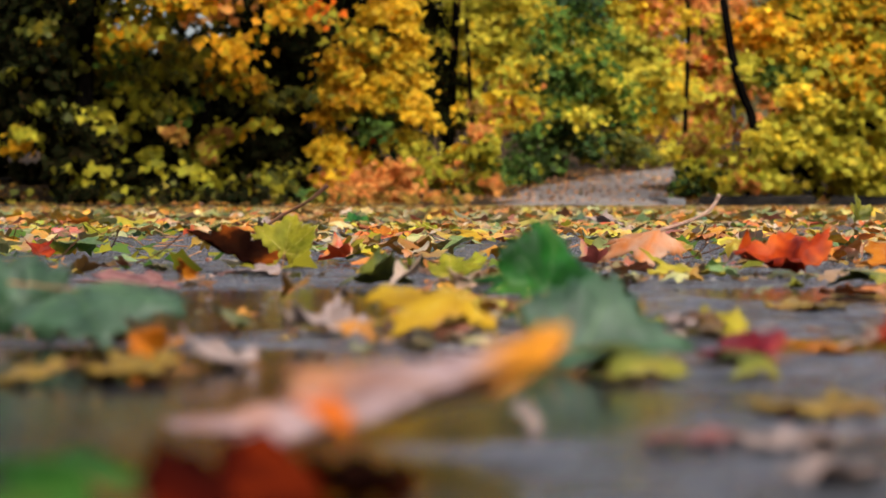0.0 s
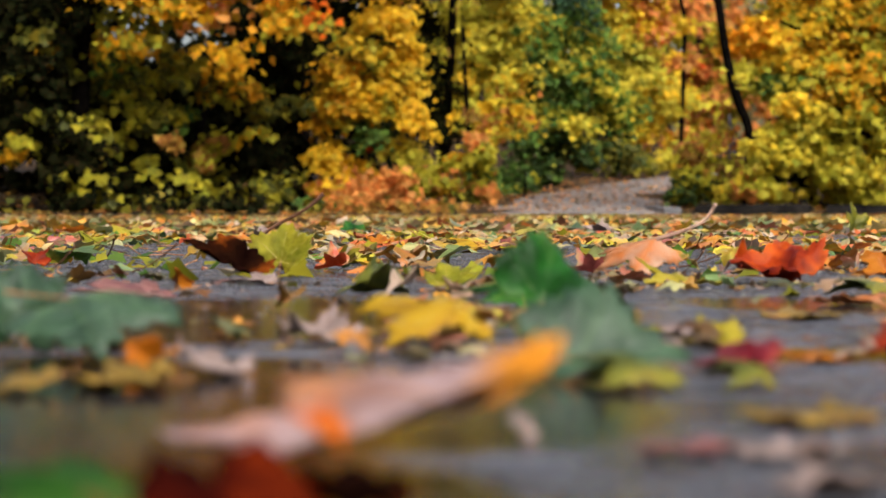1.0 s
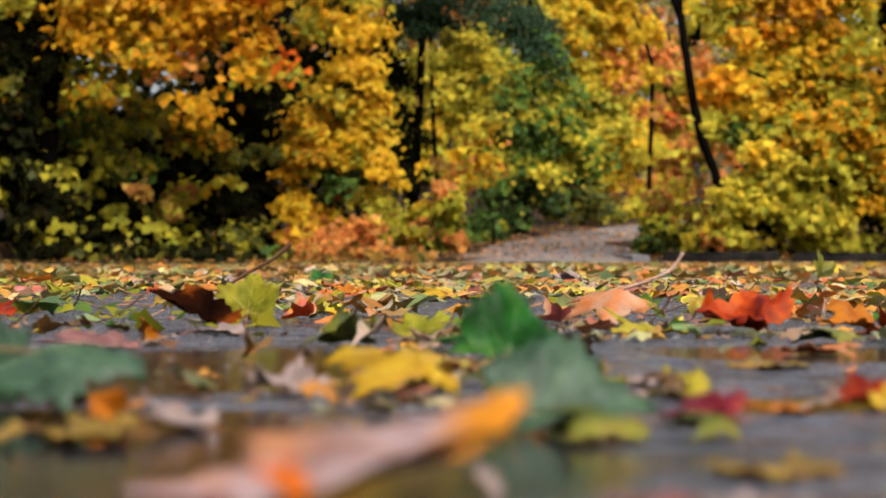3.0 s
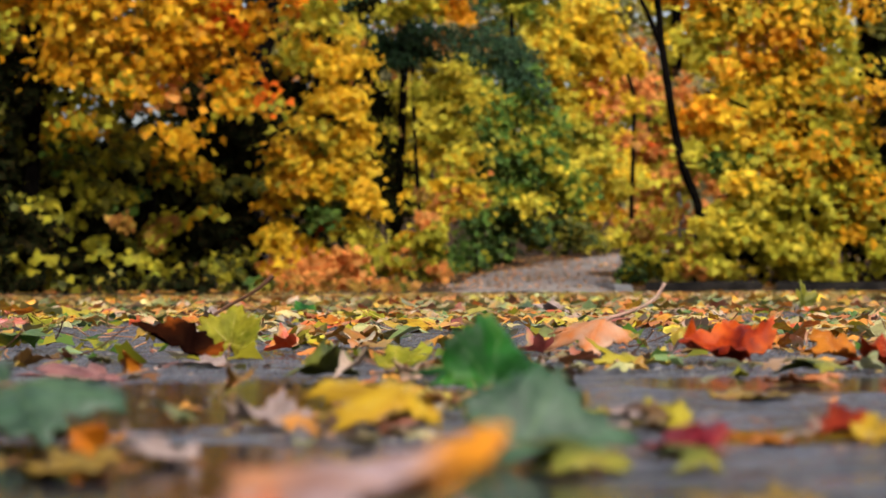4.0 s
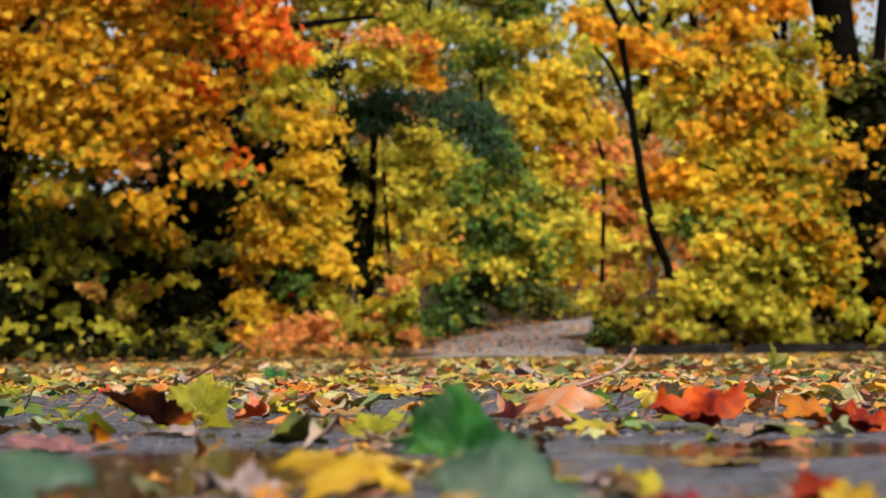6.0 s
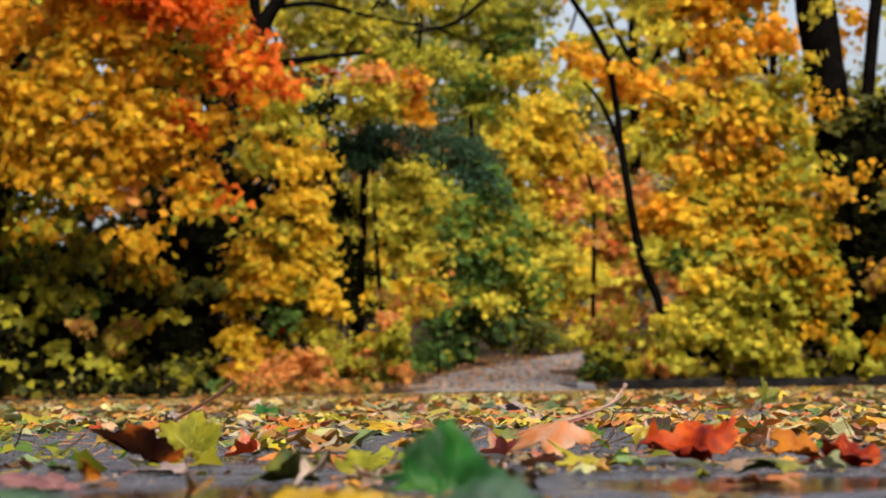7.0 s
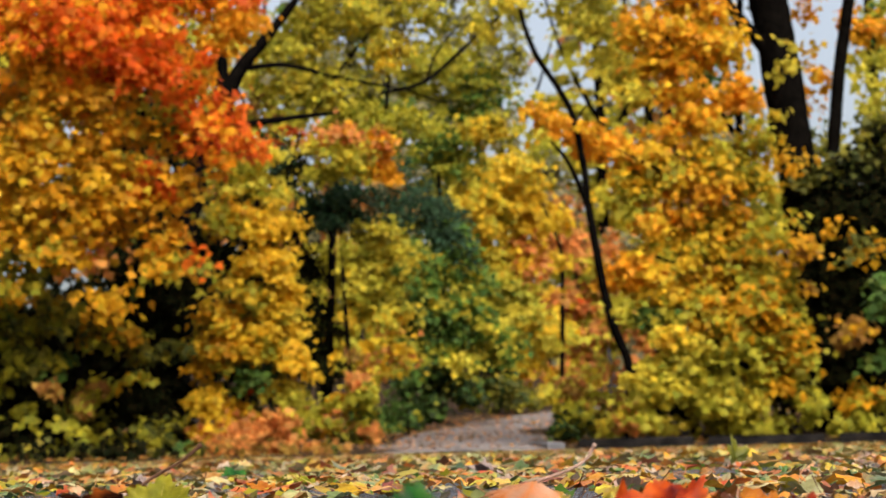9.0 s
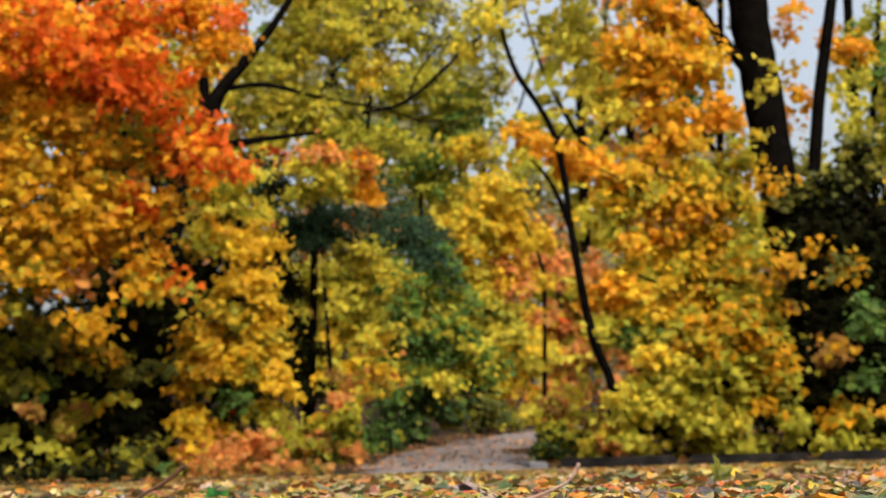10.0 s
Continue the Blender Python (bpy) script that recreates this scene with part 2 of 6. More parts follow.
def tube(name, pts, radii, mat, sides=9, rough=0.0, seed=1):
    """A tapered, slightly uneven round limb along a bent line."""
    rng = random.Random(seed)
    fine, fr = [], []
    pts = [Vector(p) for p in pts]
    for i in range(len(pts) - 1):
        p0, p1, p2, p3 = pts[max(i - 1, 0)], pts[i], pts[i + 1], pts[min(i + 2, len(pts) - 1)]
        for k in range(4):
            u = k / 4
            fine.append(0.5 * ((2 * p1) + (p2 - p0) * u + (2 * p0 - 5 * p1 + 4 * p2 - p3) * u * u + (3 * p1 - p0 - 3 * p2 + p3) * u ** 3))
            fr.append(radii[i] * (1 - u) + radii[i + 1] * u)
    fine.append(pts[-1])
    fr.append(radii[-1])
    verts, faces = [], []
    for i, (p, r) in enumerate(zip(fine, fr)):
        d = (fine[min(i + 1, len(fine) - 1)] - fine[max(i - 1, 0)]).normalized()
        side = d.cross(Vector((0.3, 1, 0.2))).normalized()
        up = side.cross(d)
        for k in range(sides):
            a = 2 * math.pi * k / sides
            q = r * (1 + rough * rng.uniform(-1, 1))
            verts.append(p + side * math.cos(a) * q + up * math.sin(a) * q)
    for i in range(len(fine) - 1):
        for k in range(sides):
            a, b = i * sides + k, i * sides + (k + 1) % sides
            faces.append((a, b, b + sides, a + sides))
    faces.append(tuple(range(sides - 1, -1, -1)))
    faces.append(tuple(range(len(verts) - sides, len(verts))))
    return smooth(mesh_from(name, verts, faces, [mat]))


LEAF = np.array([(0, 0), (.34, -.13), (.34, .10), (.60, .34), (.33, .52), (0, 1), (-.33, .52), (-.60, .34), (-.34, .10), (-.34, -.13)])
OVAL = np.array([(0, 0), (.16, .15), (.24, .4), (.17, .7), (0, 1), (-.17, .7), (-.24, .4), (-.16, .15)])


def leaf_mesh(name, pos, tip, nrm, size, mats, index, outline=LEAF, droop=0.25):
    """Many separate leaves in one mesh: each a lobed blade, bent at its lobes."""
    n, k = len(pos), len(outline)
    tip = tip / np.linalg.norm(tip, axis=1, keepdims=True)
    side = np.cross(tip, nrm)
    side /= np.linalg.norm(side, axis=1, keepdims=True) + 1e-9
    up = np.cross(side, tip)
    bendv = np.random.uniform(-droop, droop * 0.5, n)
    fold = np.random.uniform(0, droop, n)
    x, y = outline[:, 0], outline[:, 1]
    z = bendv[:, None] * (y ** 2)[None] + fold[:, None] * np.abs(x)[None]
    v = pos[:, None] + size[:, None, None] * (side[:, None] * x[None, :, None] + tip[:, None] * (y - 0.4)[None, :, None] + up[:, None] * z[:, :, None])
    me = bpy.data.meshes.new(name)
    me.vertices.add(n * k)
    me.vertices.foreach_set("co", v.ravel())
    me.loops.add(n * k)
    me.loops.foreach_set("vertex_index", np.arange(n * k, dtype=np.int32))
    me.polygons.add(n)
    me.polygons.foreach_set("loop_start", np.arange(0, n * k, k, dtype=np.int32))
    me.polygons.foreach_set("loop_total", np.full(n, k, dtype=np.int32))
    for m in mats:
        me.materials.append(m)
    me.polygons.foreach_set("material_index", np.asarray(index, dtype=np.int32))
    me.update(calc_edges=True)
    me.validate()
    return me


def crown_mesh(name, lumps, seed, size=0.13, per=10, spray=0.22, droop=0.3, outline=LEAF, shell=0.35, gap=-0.35):
    """Foliage of a tree or bush: sprays of leaves held in drooping tiers inside uneven lumps.
    lumps: (centre, radii, leaf materials, fill)."""
    rng = np.random.RandomState(seed)
    mats, P, T, N, S, I = [], [], [], [], [], []
    for centre, radii, kinds, fill in lumps:
        for mat in kinds:
            if mat not in mats:
                mats.append(mat)
        c, r = np.array(centre), np.array(radii)
        count = max(1, int(0.5 + fill * 8.5 * r[0] * r[2] / (0.8 * spray * spray)))
        d = rng.normal(size=(count, 3))
        d /= np.linalg.norm(d, axis=1, keepdims=True)
        rad = shell + (1 - shell) * rng.rand(count, 1) ** 0.6
        rad *= 1 + 0.2 * np.sin(d[:, :1] * 7 + d[:, 2:] * 9 + seed)
        sc = c + d * r * rad
        for q, out in zip(sc, d):
            if noise.noise((q[0] * 4.4 + seed, q[1] * 4.4, q[2] * 5.2)) < gap:
                continue
            k = max(3, int(2.5 * per * rng.uniform(0.5, 1.4)))
            w = spray * rng.uniform(0.6, 1.3)
            flat = rng.normal(size=(k, 3)) * np.array([w * 0.5, w * 0.5, w * 0.3])
            flat[:, 2] -= 0.3 * (flat[:, 0] * out[0] + flat[:, 1] * out[1])
            P.append(q + flat)
            away = out * 0.5 + np.array([0, -0.2, 0])
            T.append(flat * 0.7 + away * 0.2 + np.array([0, 0, -0.28]) + rng.normal(size=(k, 3)) * 0.2)
            N.append(away * 1.0 + np.array([0, -0.4, 0.55]) + rng.normal(size=(k, 3)) * 0.34)
            S.append(0.63 * size * rng.uniform(0.55, 1.25, k))
            main = mats.index(kinds[rng.randint(len(kinds))])
            I.append(np.where(rng.rand(k) < 0.65, main, mats.index(kinds[rng.randint(len(kinds))])))
    P, T, N, S, I = (np.concatenate(q) for q in (P, T, N, S, I))
    # nothing grows over the path
    u = np.maximum(P[:, 1] - 17, 0)
    lane = np.abs(P[:, 0] - (1.13 + 0.10 * u + 0.0065 * u * u)) < 0.8 + 0.1 * rng.rand(len(P))
    head = np.clip(1.2 - 0.1 * u, 0.12, 1.2) * (0.5 + 0.6 * rng.rand(len(P)))
    keep = (P[:, 2] > 0.03) & ~(lane & (P[:, 1] > 16.5) & (P[:, 1] < 33) & (P[:, 2] < 0.036 * u + head))
    return leaf_mesh(name, P[keep], T[keep], N[keep], S[keep], mats, I[keep], outline, droop)


class Grown:
    """A tree or bush: a trunk, limbs and a crown of leafy lumps."""

    def __init__(self, name, label, x, y, category="tree", group=""):
        self.root = tagged(new(name), label, category, group)
        self.foot = Vector((x, y, rise(x, y) - 0.03))
        self.root.location = self.foot
        self.stems, self.limbs, self.lumps = [], [], []

    def trunk(self, pts, radii):
        pts[0] = (pts[0][0], pts[0][1], self.foot.z)
        self.stems.append((pts, radii))

    def limb(self, pts, radii):
        self.limbs.append((pts, radii))

    def puff(self, x, y, z, wide, deep, high, kinds, fill=1.0):
        self.lumps.append(((x, y, z), (wide, deep, high), kinds if isinstance(kinds, tuple) else (kinds,), fill))

    def finish(self, seed, bark_mat=None, **how):
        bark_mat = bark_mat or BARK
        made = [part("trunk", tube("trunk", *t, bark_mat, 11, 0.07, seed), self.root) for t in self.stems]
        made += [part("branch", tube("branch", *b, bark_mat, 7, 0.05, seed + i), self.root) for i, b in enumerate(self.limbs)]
        if self.lumps:
            made.append(part("crown", crown_mesh("crown", self.lumps, seed, **how), self.root))
        for o in made:
            o.matrix_parent_inverse = Matrix.Translation(self.foot).inverted()


def kerb_y(x):
    """The far edge of the road, which swings nearer beyond the path."""
    return 17.0 - 0.22 * max(0, min(x, 18) - 2.1) - 1.8 * min(1, max(0, (0.25 - x) / 1.2))


def middle(y):
    """The bending middle line of the path."""
    u = max(y - 17, 0)
    return 1.13 + 0.10 * u + 0.0065 * u * u


def rise(x, y):
    """Height of the wooded ground beyond the kerb."""
    z = 0.036 * min(max(y - 17, 0), 19)
    cx = middle(y)
    off = max(abs(x - cx) - 0.9, 0)
    z += (0.055 if x > cx else 0.02) * min(1, off / 0.25)
    z += min(off, 6) * 0.035 * min(1, max(0, (y - 17) / 2.5))
    z += 0.10 * max(y - 36, 0)
    return z


# ---- ground, road, kerbs, path ----
road = new("road", mesh_from("road", [(-60, -60, 0), (60, -60, 0), (60, kerb_y(60) + 0.05, 0), (18, kerb_y(18) + 0.05, 0), (2.1, 17.05, 0), (0.25, 17.05, 0), (-0.95, 15.25, 0), (-60, 15.25, 0)], [(0, 1, 2, 3, 4, 5, 6, 7)], [ROAD]))
tagged(road, "wet dark grey asphalt with puddles and fallen leaves", "road", kind="structure")
xs = [-300, -120, -60] + [i * 1.0 for i in range(-30, 41)] + [60, 120, 300]
ys = [-317, -77, -0.1, 0.0, 0.12] + [0.5 + i * 0.75 for i in range(60)] + [53, 83, 163, 383]
gv, gf = [], []
for s in ys:
    for x in xs:
        y = kerb_y(x) + s
        gv.append((x, y, (-0.05 if s <= 0 else rise(x, y) + 0.03 * noise.noise((x * 0.9, y * 0.9, 0)) if s < 50 else 5.0)))
for j in range(len(ys) - 1):
    for i in range(len(xs) - 1):
        a = j * len(xs) + i
        gf.append((a, a + 1, a + 1 + len(xs), a + len(xs)))
ground = new("ground", smooth(mesh_from("ground", gv, gf, [SOIL])))
tagged(ground, "brown woodland soil rising gently behind the kerb", "ground", kind="structure")

pv, pf = [], []
line = [(middle(y), y) for y in (16.95, 17.5, 18, 19, 20, 22, 24, 26, 28, 30, 32, 34, 36, 38, 40, 42)]
for i, (x, y) in enumerate(line):
    a, b = line[max(i - 1, 0)], line[min(i + 1, len(line) - 1)]
    d = Vector((b[0] - a[0], b[1] - a[1], 0)).normalized()
    nrm = Vector((d.y, -d.x, 0))
    for k in range(7):
        q = Vector((x, y, 0)) + nrm * (k - 3) / 3 * 0.84
        pv.append((q.x, q.y, 0.036 * min(max(y - 17, 0), 19) + 0.025 - 0.012 * abs(k - 3) / 3))
for i in range(len(line) - 1):
    for k in range(6):
        a = i * 7 + k
        pf.append((a, a + 1, a + 8, a + 7))
path = new("path", smooth(mesh_from("path", pv, pf, [PATH_MAT])))
tagged(path, "grey asphalt path strewn with leaves climbing into the woods", "path", kind="structure")


def stone_mesh(name, length, depth, height, seed):
    bm = bmesh.new()
    bmesh.ops.create_cube(bm, size=1)
    bmesh.ops.scale(bm, vec=(length, depth, height), verts=bm.verts)
    bmesh.ops.bevel(bm, geom=bm.edges[:], offset=0.012, segments=2, affect="EDGES")
    rng = random.Random(seed)
    for v in bm.verts:
        v.co += Vector((rng.uniform(-1, 1), rng.uniform(-1, 1), rng.uniform(-1, 1))) * 0.005
    me = bpy.data.meshes.new(name)
    bm.to_mesh(me)
    bm.free()
    return me


def kerb_run(label, x0, x1, y0, y1, mat, height, seed, n=0):
    run = tagged(new("kerb"), label, "kerb", kind="structure")
    shapes = [stone_mesh("kerb_stone", 0.98, 0.16, height, seed + i) for i in range(3)]
    for s in shapes:
        s.materials.append(mat)
    n = n or int(abs(x1 - x0))
    for i in range(n):
        u = (i + 0.5) / n
        o = part("kerb_stone", shapes[i % 3], run)
        o.matrix_local = pose(x0 + (x1 - x0) * u, y0 + (y1 - y0) * u, height / 2 - 0.004 + random.uniform(-.004, .004), 0, random.uniform(-.4, .4), math.degrees(math.atan2(y1 - y0, x1 - x0)) + random.uniform(-.6, .6))
    return run


kerb_run("low dark wet stone kerb under bushes", -14, -0.95, 15.2, 15.2, KERB_DARK, 0.030, 1)
kerb_run("curved low stone kerb leading to the path", -0.95, 0.25, 15.25, 17.0, KERB_DARK, 0.016, 3, 2)
kerb_run("low dark wet stone kerb edging the road", 2.15, 16.15, kerb_y(2.15) + 0.06, kerb_y(16.15) + 0.06, KERB_DARK, 0.10, 5)
kerb_run("short pale stone edging beside the path", 2.02, 1.98, 17.15, 19.1, KERB_PALE, 0.085, 9, 2)

# ---- woods: trees and bushes, near ones first ----
maple = Grown("maple_tree", "tall maple with amber leaves turning fiery red-orange aloft", -3.17, 17.35)
maple.trunk([(-3.16, 17.35, 0.03), (-3.14, 17.35, 0.79), (-3.13, 17.35, 1.48), (-3.11, 17.35, 2.27), (-3.08, 17.35, 3.01), (-3.04, 17.35, 4.27), (-2.94, 17.35, 5.81)], [0.1, 0.085, 0.08, 0.078, 0.075, 0.07, 0.05])
maple.limb([(-3.12, 17.35, 1.87), (-2.79, 17.30, 2.35), (-2.25, 16.90, 2.53)], [0.03, 0.022, 0.01])
maple.limb([(-3.09, 17.35, 2.76), (-2.48, 17.20, 3.33), (-1.65, 16.70, 3.46)], [0.035, 0.025, 0.01])
maple.limb([(-3.07, 17.35, 3.36), (-2.09, 17.20, 4.12), (-1.17, 16.80, 4.22)], [0.04, 0.03, 0.012])
maple.puff(-2.22, 16.75, 4.05, 0.41, 0.37, 0.19, (ORANGE, FLAME))
maple.puff(-1.75, 16.75, 3.84, 0.41, 0.37, 0.22, FLAME)
maple.puff(-1.29, 16.75, 3.96, 0.29, 0.26, 0.19, (ORANGE, FLAME))
maple.puff(-2.04, 16.75, 3.58, 0.41, 0.37, 0.17, (ORANGE, FLAME, AMBER))
maple.puff(-1.58, 16.75, 3.42, 0.33, 0.30, 0.18, FLAME)
maple.puff(-1.32, 16.75, 3.20, 0.26, 0.25, 0.17, FLAME)
maple.puff(-1.39, 16.75, 3.64, 0.26, 0.25, 0.22, (ORANGE, FLAME))
maple.puff(-0.99, 16.75, 3.96, 0.22, 0.25, 0.18, (ORANGE, FLAME))
maple.puff(-0.59, 16.75, 3.85, 0.17, 0.25, 0.20, ORANGE)
maple.puff(-0.76, 16.75, 4.03, 0.19, 0.25, 0.13, (ORANGE, GOLD))
maple.puff(-2.70, 16.75, 3.83, 0.38, 0.34, 0.24, (ORANGE, FLAME))
maple.puff(-2.42, 16.75, 3.48, 0.29, 0.26, 0.17, (AMBER, ORANGE))
maple.puff(-0.97, 16.75, 2.95, 0.24, 0.25, 0.14, FLAME)
maple.puff(-0.78, 16.75, 2.75, 0.19, 0.25, 0.15, FLAME)
maple.puff(-0.65, 16.75, 2.62, 0.11, 0.25, 0.09, FLAME)
maple.puff(-0.90, 16.75, 2.56, 0.18, 0.25, 0.10, (ORANGE, FLAME))
maple.puff(-1.09, 16.75, 2.82, 0.15, 0.25, 0.12, FLAME)
maple.puff(-0.86, 16.75, 3.63, 0.10, 0.25, 0.24, (ORANGE, AMBER))
maple.puff(-2.32, 16.75, 3.19, 0.43, 0.39, 0.22, (ORANGE, AMBER))
maple.puff(-1.90, 16.75, 3.11, 0.33, 0.30, 0.17, (ORANGE, AMBER))
maple.puff(-2.32, 16.75, 2.80, 0.41, 0.37, 0.24, (AMBER, ORANGE, GOLD))
maple.puff(-1.90, 16.75, 2.77, 0.31, 0.28, 0.20, (AMBER, ORANGE, GOLD))
maple.puff(-2.23, 16.75, 2.42, 0.45, 0.41, 0.25, (AMBER, GOLD))
maple.puff(-1.76, 16.75, 2.48, 0.31, 0.28, 0.22, (AMBER, GOLD))
maple.puff(-1.46, 16.75, 2.67, 0.20, 0.25, 0.16, (AMBER, OLIVE))
maple.puff(-1.27, 16.75, 2.88, 0.09, 0.25, 0.15, (GREEN, OLIVE))
maple.puff(-1.42, 16.75, 2.31, 0.18, 0.25, 0.17, (ORANGE, FLAME))
maple.puff(-1.76, 16.75, 2.12, 0.36, 0.32, 0.20, AMBER)
maple.puff(-2.26, 16.75, 2.03, 0.43, 0.39, 0.22, AMBER)
maple.puff(-1.32, 16.75, 1.87, 0.26, 0.25, 0.13, (ORANGE, AMBER))
maple.puff(-1.25, 16.75, 1.67, 0.19, 0.25, 0.09, (GOLD, AMBER, OLIVE), 0.8)
maple.puff(-1.00, 16.75, 1.68, 0.03, 0.25, 0.11, FLAME, 0.6)
maple.puff(-1.06, 16.75, 1.86, 0.04, 0.25, 0.04, FLAME, 0.6)
maple.puff(-1.91, 16.75, 1.76, 0.26, 0.25, 0.16, (AMBER, RUST))
maple.puff(-2.33, 16.75, 1.75, 0.33, 0.30, 0.14, (AMBER, OLIVE), 0.7)
maple.puff(-1.14, 16.75, 2.32, 0.07, 0.25, 0.17, AMBER)
maple.puff(-3.08, 16.75, 3.20, 0.43, 0.39, 0.29, (AMBER, ORANGE))
maple.puff(-3.12, 16.75, 2.67, 0.43, 0.39, 0.29, (AMBER, ORANGE))
maple.puff(-3.40, 16.75, 2.29, 0.38, 0.34, 0.24, (AMBER, OLIVE), 0.4)
maple.puff(-2.66, 16.75, 1.52, 0.19, 0.25, 0.10, (OLIVE, AMBER), 0.5)
maple.puff(-2.24, 16.75, 1.46, 0.24, 0.25, 0.10, (AMBER, OLIVE), 0.5)
maple.puff(-1.84, 16.75, 1.35, 0.17, 0.25, 0.17, AMBER, 0.7)
maple.puff(-2.70, 16.75, 2.42, 0.29, 0.26, 0.29, (AMBER, GOLD))
maple.puff(-2.70, 16.75, 1.95, 0.29, 0.26, 0.19, AMBER, 0.7)
maple.puff(-1.75, 16.30, 3.53, 0.31, 0.28, 0.16, (FLAME, FLAME, ORANGE), 0.7)
maple.puff(-1.45, 16.30, 3.24, 0.26, 0.25, 0.14, (FLAME, FLAME, ORANGE), 0.7)
maple.puff(-1.94, 16.30, 3.29, 0.20, 0.25, 0.09, (FLAME, FLAME, ORANGE), 0.7)
maple.puff(-2.16, 16.30, 3.77, 0.31, 0.28, 0.16, (FLAME, FLAME, ORANGE), 0.7)
maple.puff(-1.24, 16.30, 3.59, 0.22, 0.25, 0.18, (FLAME, FLAME, ORANGE), 0.7)
maple.puff(-1.06, 16.30, 3.02, 0.19, 0.25, 0.12, (FLAME, FLAME, ORANGE), 0.7)
maple.puff(-0.80, 16.30, 2.74, 0.20, 0.25, 0.12, (FLAME, FLAME, ORANGE), 0.7)
maple.puff(-0.62, 16.30, 2.57, 0.10, 0.25, 0.07, (FLAME, FLAME, ORANGE), 0.7)
maple.puff(-0.91, 16.30, 3.23, 0.09, 0.25, 0.14, (FLAME, FLAME, ORANGE), 0.7)
maple.puff(-2.35, 16.30, 3.54, 0.23, 0.25, 0.11, (FLAME, FLAME, ORANGE), 0.7)
maple.puff(-0.58, 16.30, 3.80, 0.11, 0.25, 0.16, (FLAME, FLAME, ORANGE), 0.7)
# inner layer closes the holes, with dark leaves painting the crown's shaded depth
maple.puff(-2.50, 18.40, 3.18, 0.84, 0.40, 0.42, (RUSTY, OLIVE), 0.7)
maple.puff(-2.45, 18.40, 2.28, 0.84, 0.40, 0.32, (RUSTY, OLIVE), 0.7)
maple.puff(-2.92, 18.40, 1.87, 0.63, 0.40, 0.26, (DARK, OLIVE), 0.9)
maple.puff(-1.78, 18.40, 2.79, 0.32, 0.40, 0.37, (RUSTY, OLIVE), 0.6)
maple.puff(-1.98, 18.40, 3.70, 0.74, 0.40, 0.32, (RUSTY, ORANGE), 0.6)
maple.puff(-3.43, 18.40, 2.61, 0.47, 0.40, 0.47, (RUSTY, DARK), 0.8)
# upper crown out of view, added to shade the leaves below
maple.puff(-2.93, 17.60, 4.90, 0.91, 1.00, 0.45, (ORANGE, AMBER))
maple.puff(-1.47, 17.60, 4.94, 0.85, 1.00, 0.45, (ORANGE, FLAME))
maple.puff(-2.22, 17.60, 5.89, 1.31, 1.00, 0.55, ORANGE, 0.3)
maple.puff(-3.88, 17.60, 5.12, 0.75, 1.00, 0.80, (ORANGE, AMBER), 0.4)
maple.puff(-4.12, 17.60, 3.83, 0.60, 1.00, 0.60, AMBER, 0.6)
maple.finish(11, size=0.115, spray=0.2, per=13, gap=-0.2)

bush = Grown("bush", "dense bush, inner shade painted near black, dotted with yellow-green maple leaves", -2.34, 18.60, "bush")
bush.trunk([(-2.31, 18.60, 0.06), (-2.28, 18.60, 0.61), (-2.12, 18.60, 1.34)], [0.05, 0.04, 0.02])
bush.limb([(-2.30, 18.60, 0.40), (-2.62, 18.40, 0.92), (-2.84, 18.20, 1.28)], [0.03, 0.02, 0.01])
bush.limb([(-2.28, 18.60, 0.56), (-1.78, 18.30, 0.95), (-1.51, 18.10, 1.29)], [0.03, 0.02, 0.01])
# near-black core leaves paint the shade inside the bush
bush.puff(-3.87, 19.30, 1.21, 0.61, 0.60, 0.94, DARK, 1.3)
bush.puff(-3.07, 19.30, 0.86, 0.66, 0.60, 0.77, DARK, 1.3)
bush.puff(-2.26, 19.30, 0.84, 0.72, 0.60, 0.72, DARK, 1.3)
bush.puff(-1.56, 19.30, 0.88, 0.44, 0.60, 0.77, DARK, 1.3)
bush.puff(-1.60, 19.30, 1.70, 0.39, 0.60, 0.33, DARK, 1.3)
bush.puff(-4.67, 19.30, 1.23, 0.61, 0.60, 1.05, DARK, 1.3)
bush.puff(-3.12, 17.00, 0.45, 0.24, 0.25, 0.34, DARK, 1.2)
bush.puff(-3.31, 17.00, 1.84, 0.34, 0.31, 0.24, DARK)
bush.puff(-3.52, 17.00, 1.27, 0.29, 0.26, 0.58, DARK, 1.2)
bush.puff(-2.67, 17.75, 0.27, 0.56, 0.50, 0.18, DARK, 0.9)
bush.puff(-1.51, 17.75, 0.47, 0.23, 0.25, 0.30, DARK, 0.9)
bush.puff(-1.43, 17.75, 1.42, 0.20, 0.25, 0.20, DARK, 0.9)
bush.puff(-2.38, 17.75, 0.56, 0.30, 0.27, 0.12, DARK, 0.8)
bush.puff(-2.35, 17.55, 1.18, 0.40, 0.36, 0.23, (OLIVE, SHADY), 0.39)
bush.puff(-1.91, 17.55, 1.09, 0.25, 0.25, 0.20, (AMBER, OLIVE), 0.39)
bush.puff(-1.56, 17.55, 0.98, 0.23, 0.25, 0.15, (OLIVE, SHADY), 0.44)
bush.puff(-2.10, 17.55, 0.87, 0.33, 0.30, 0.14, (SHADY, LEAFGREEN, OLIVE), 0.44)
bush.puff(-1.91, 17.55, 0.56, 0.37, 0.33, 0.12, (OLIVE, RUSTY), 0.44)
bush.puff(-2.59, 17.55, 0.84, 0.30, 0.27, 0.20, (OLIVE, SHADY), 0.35)
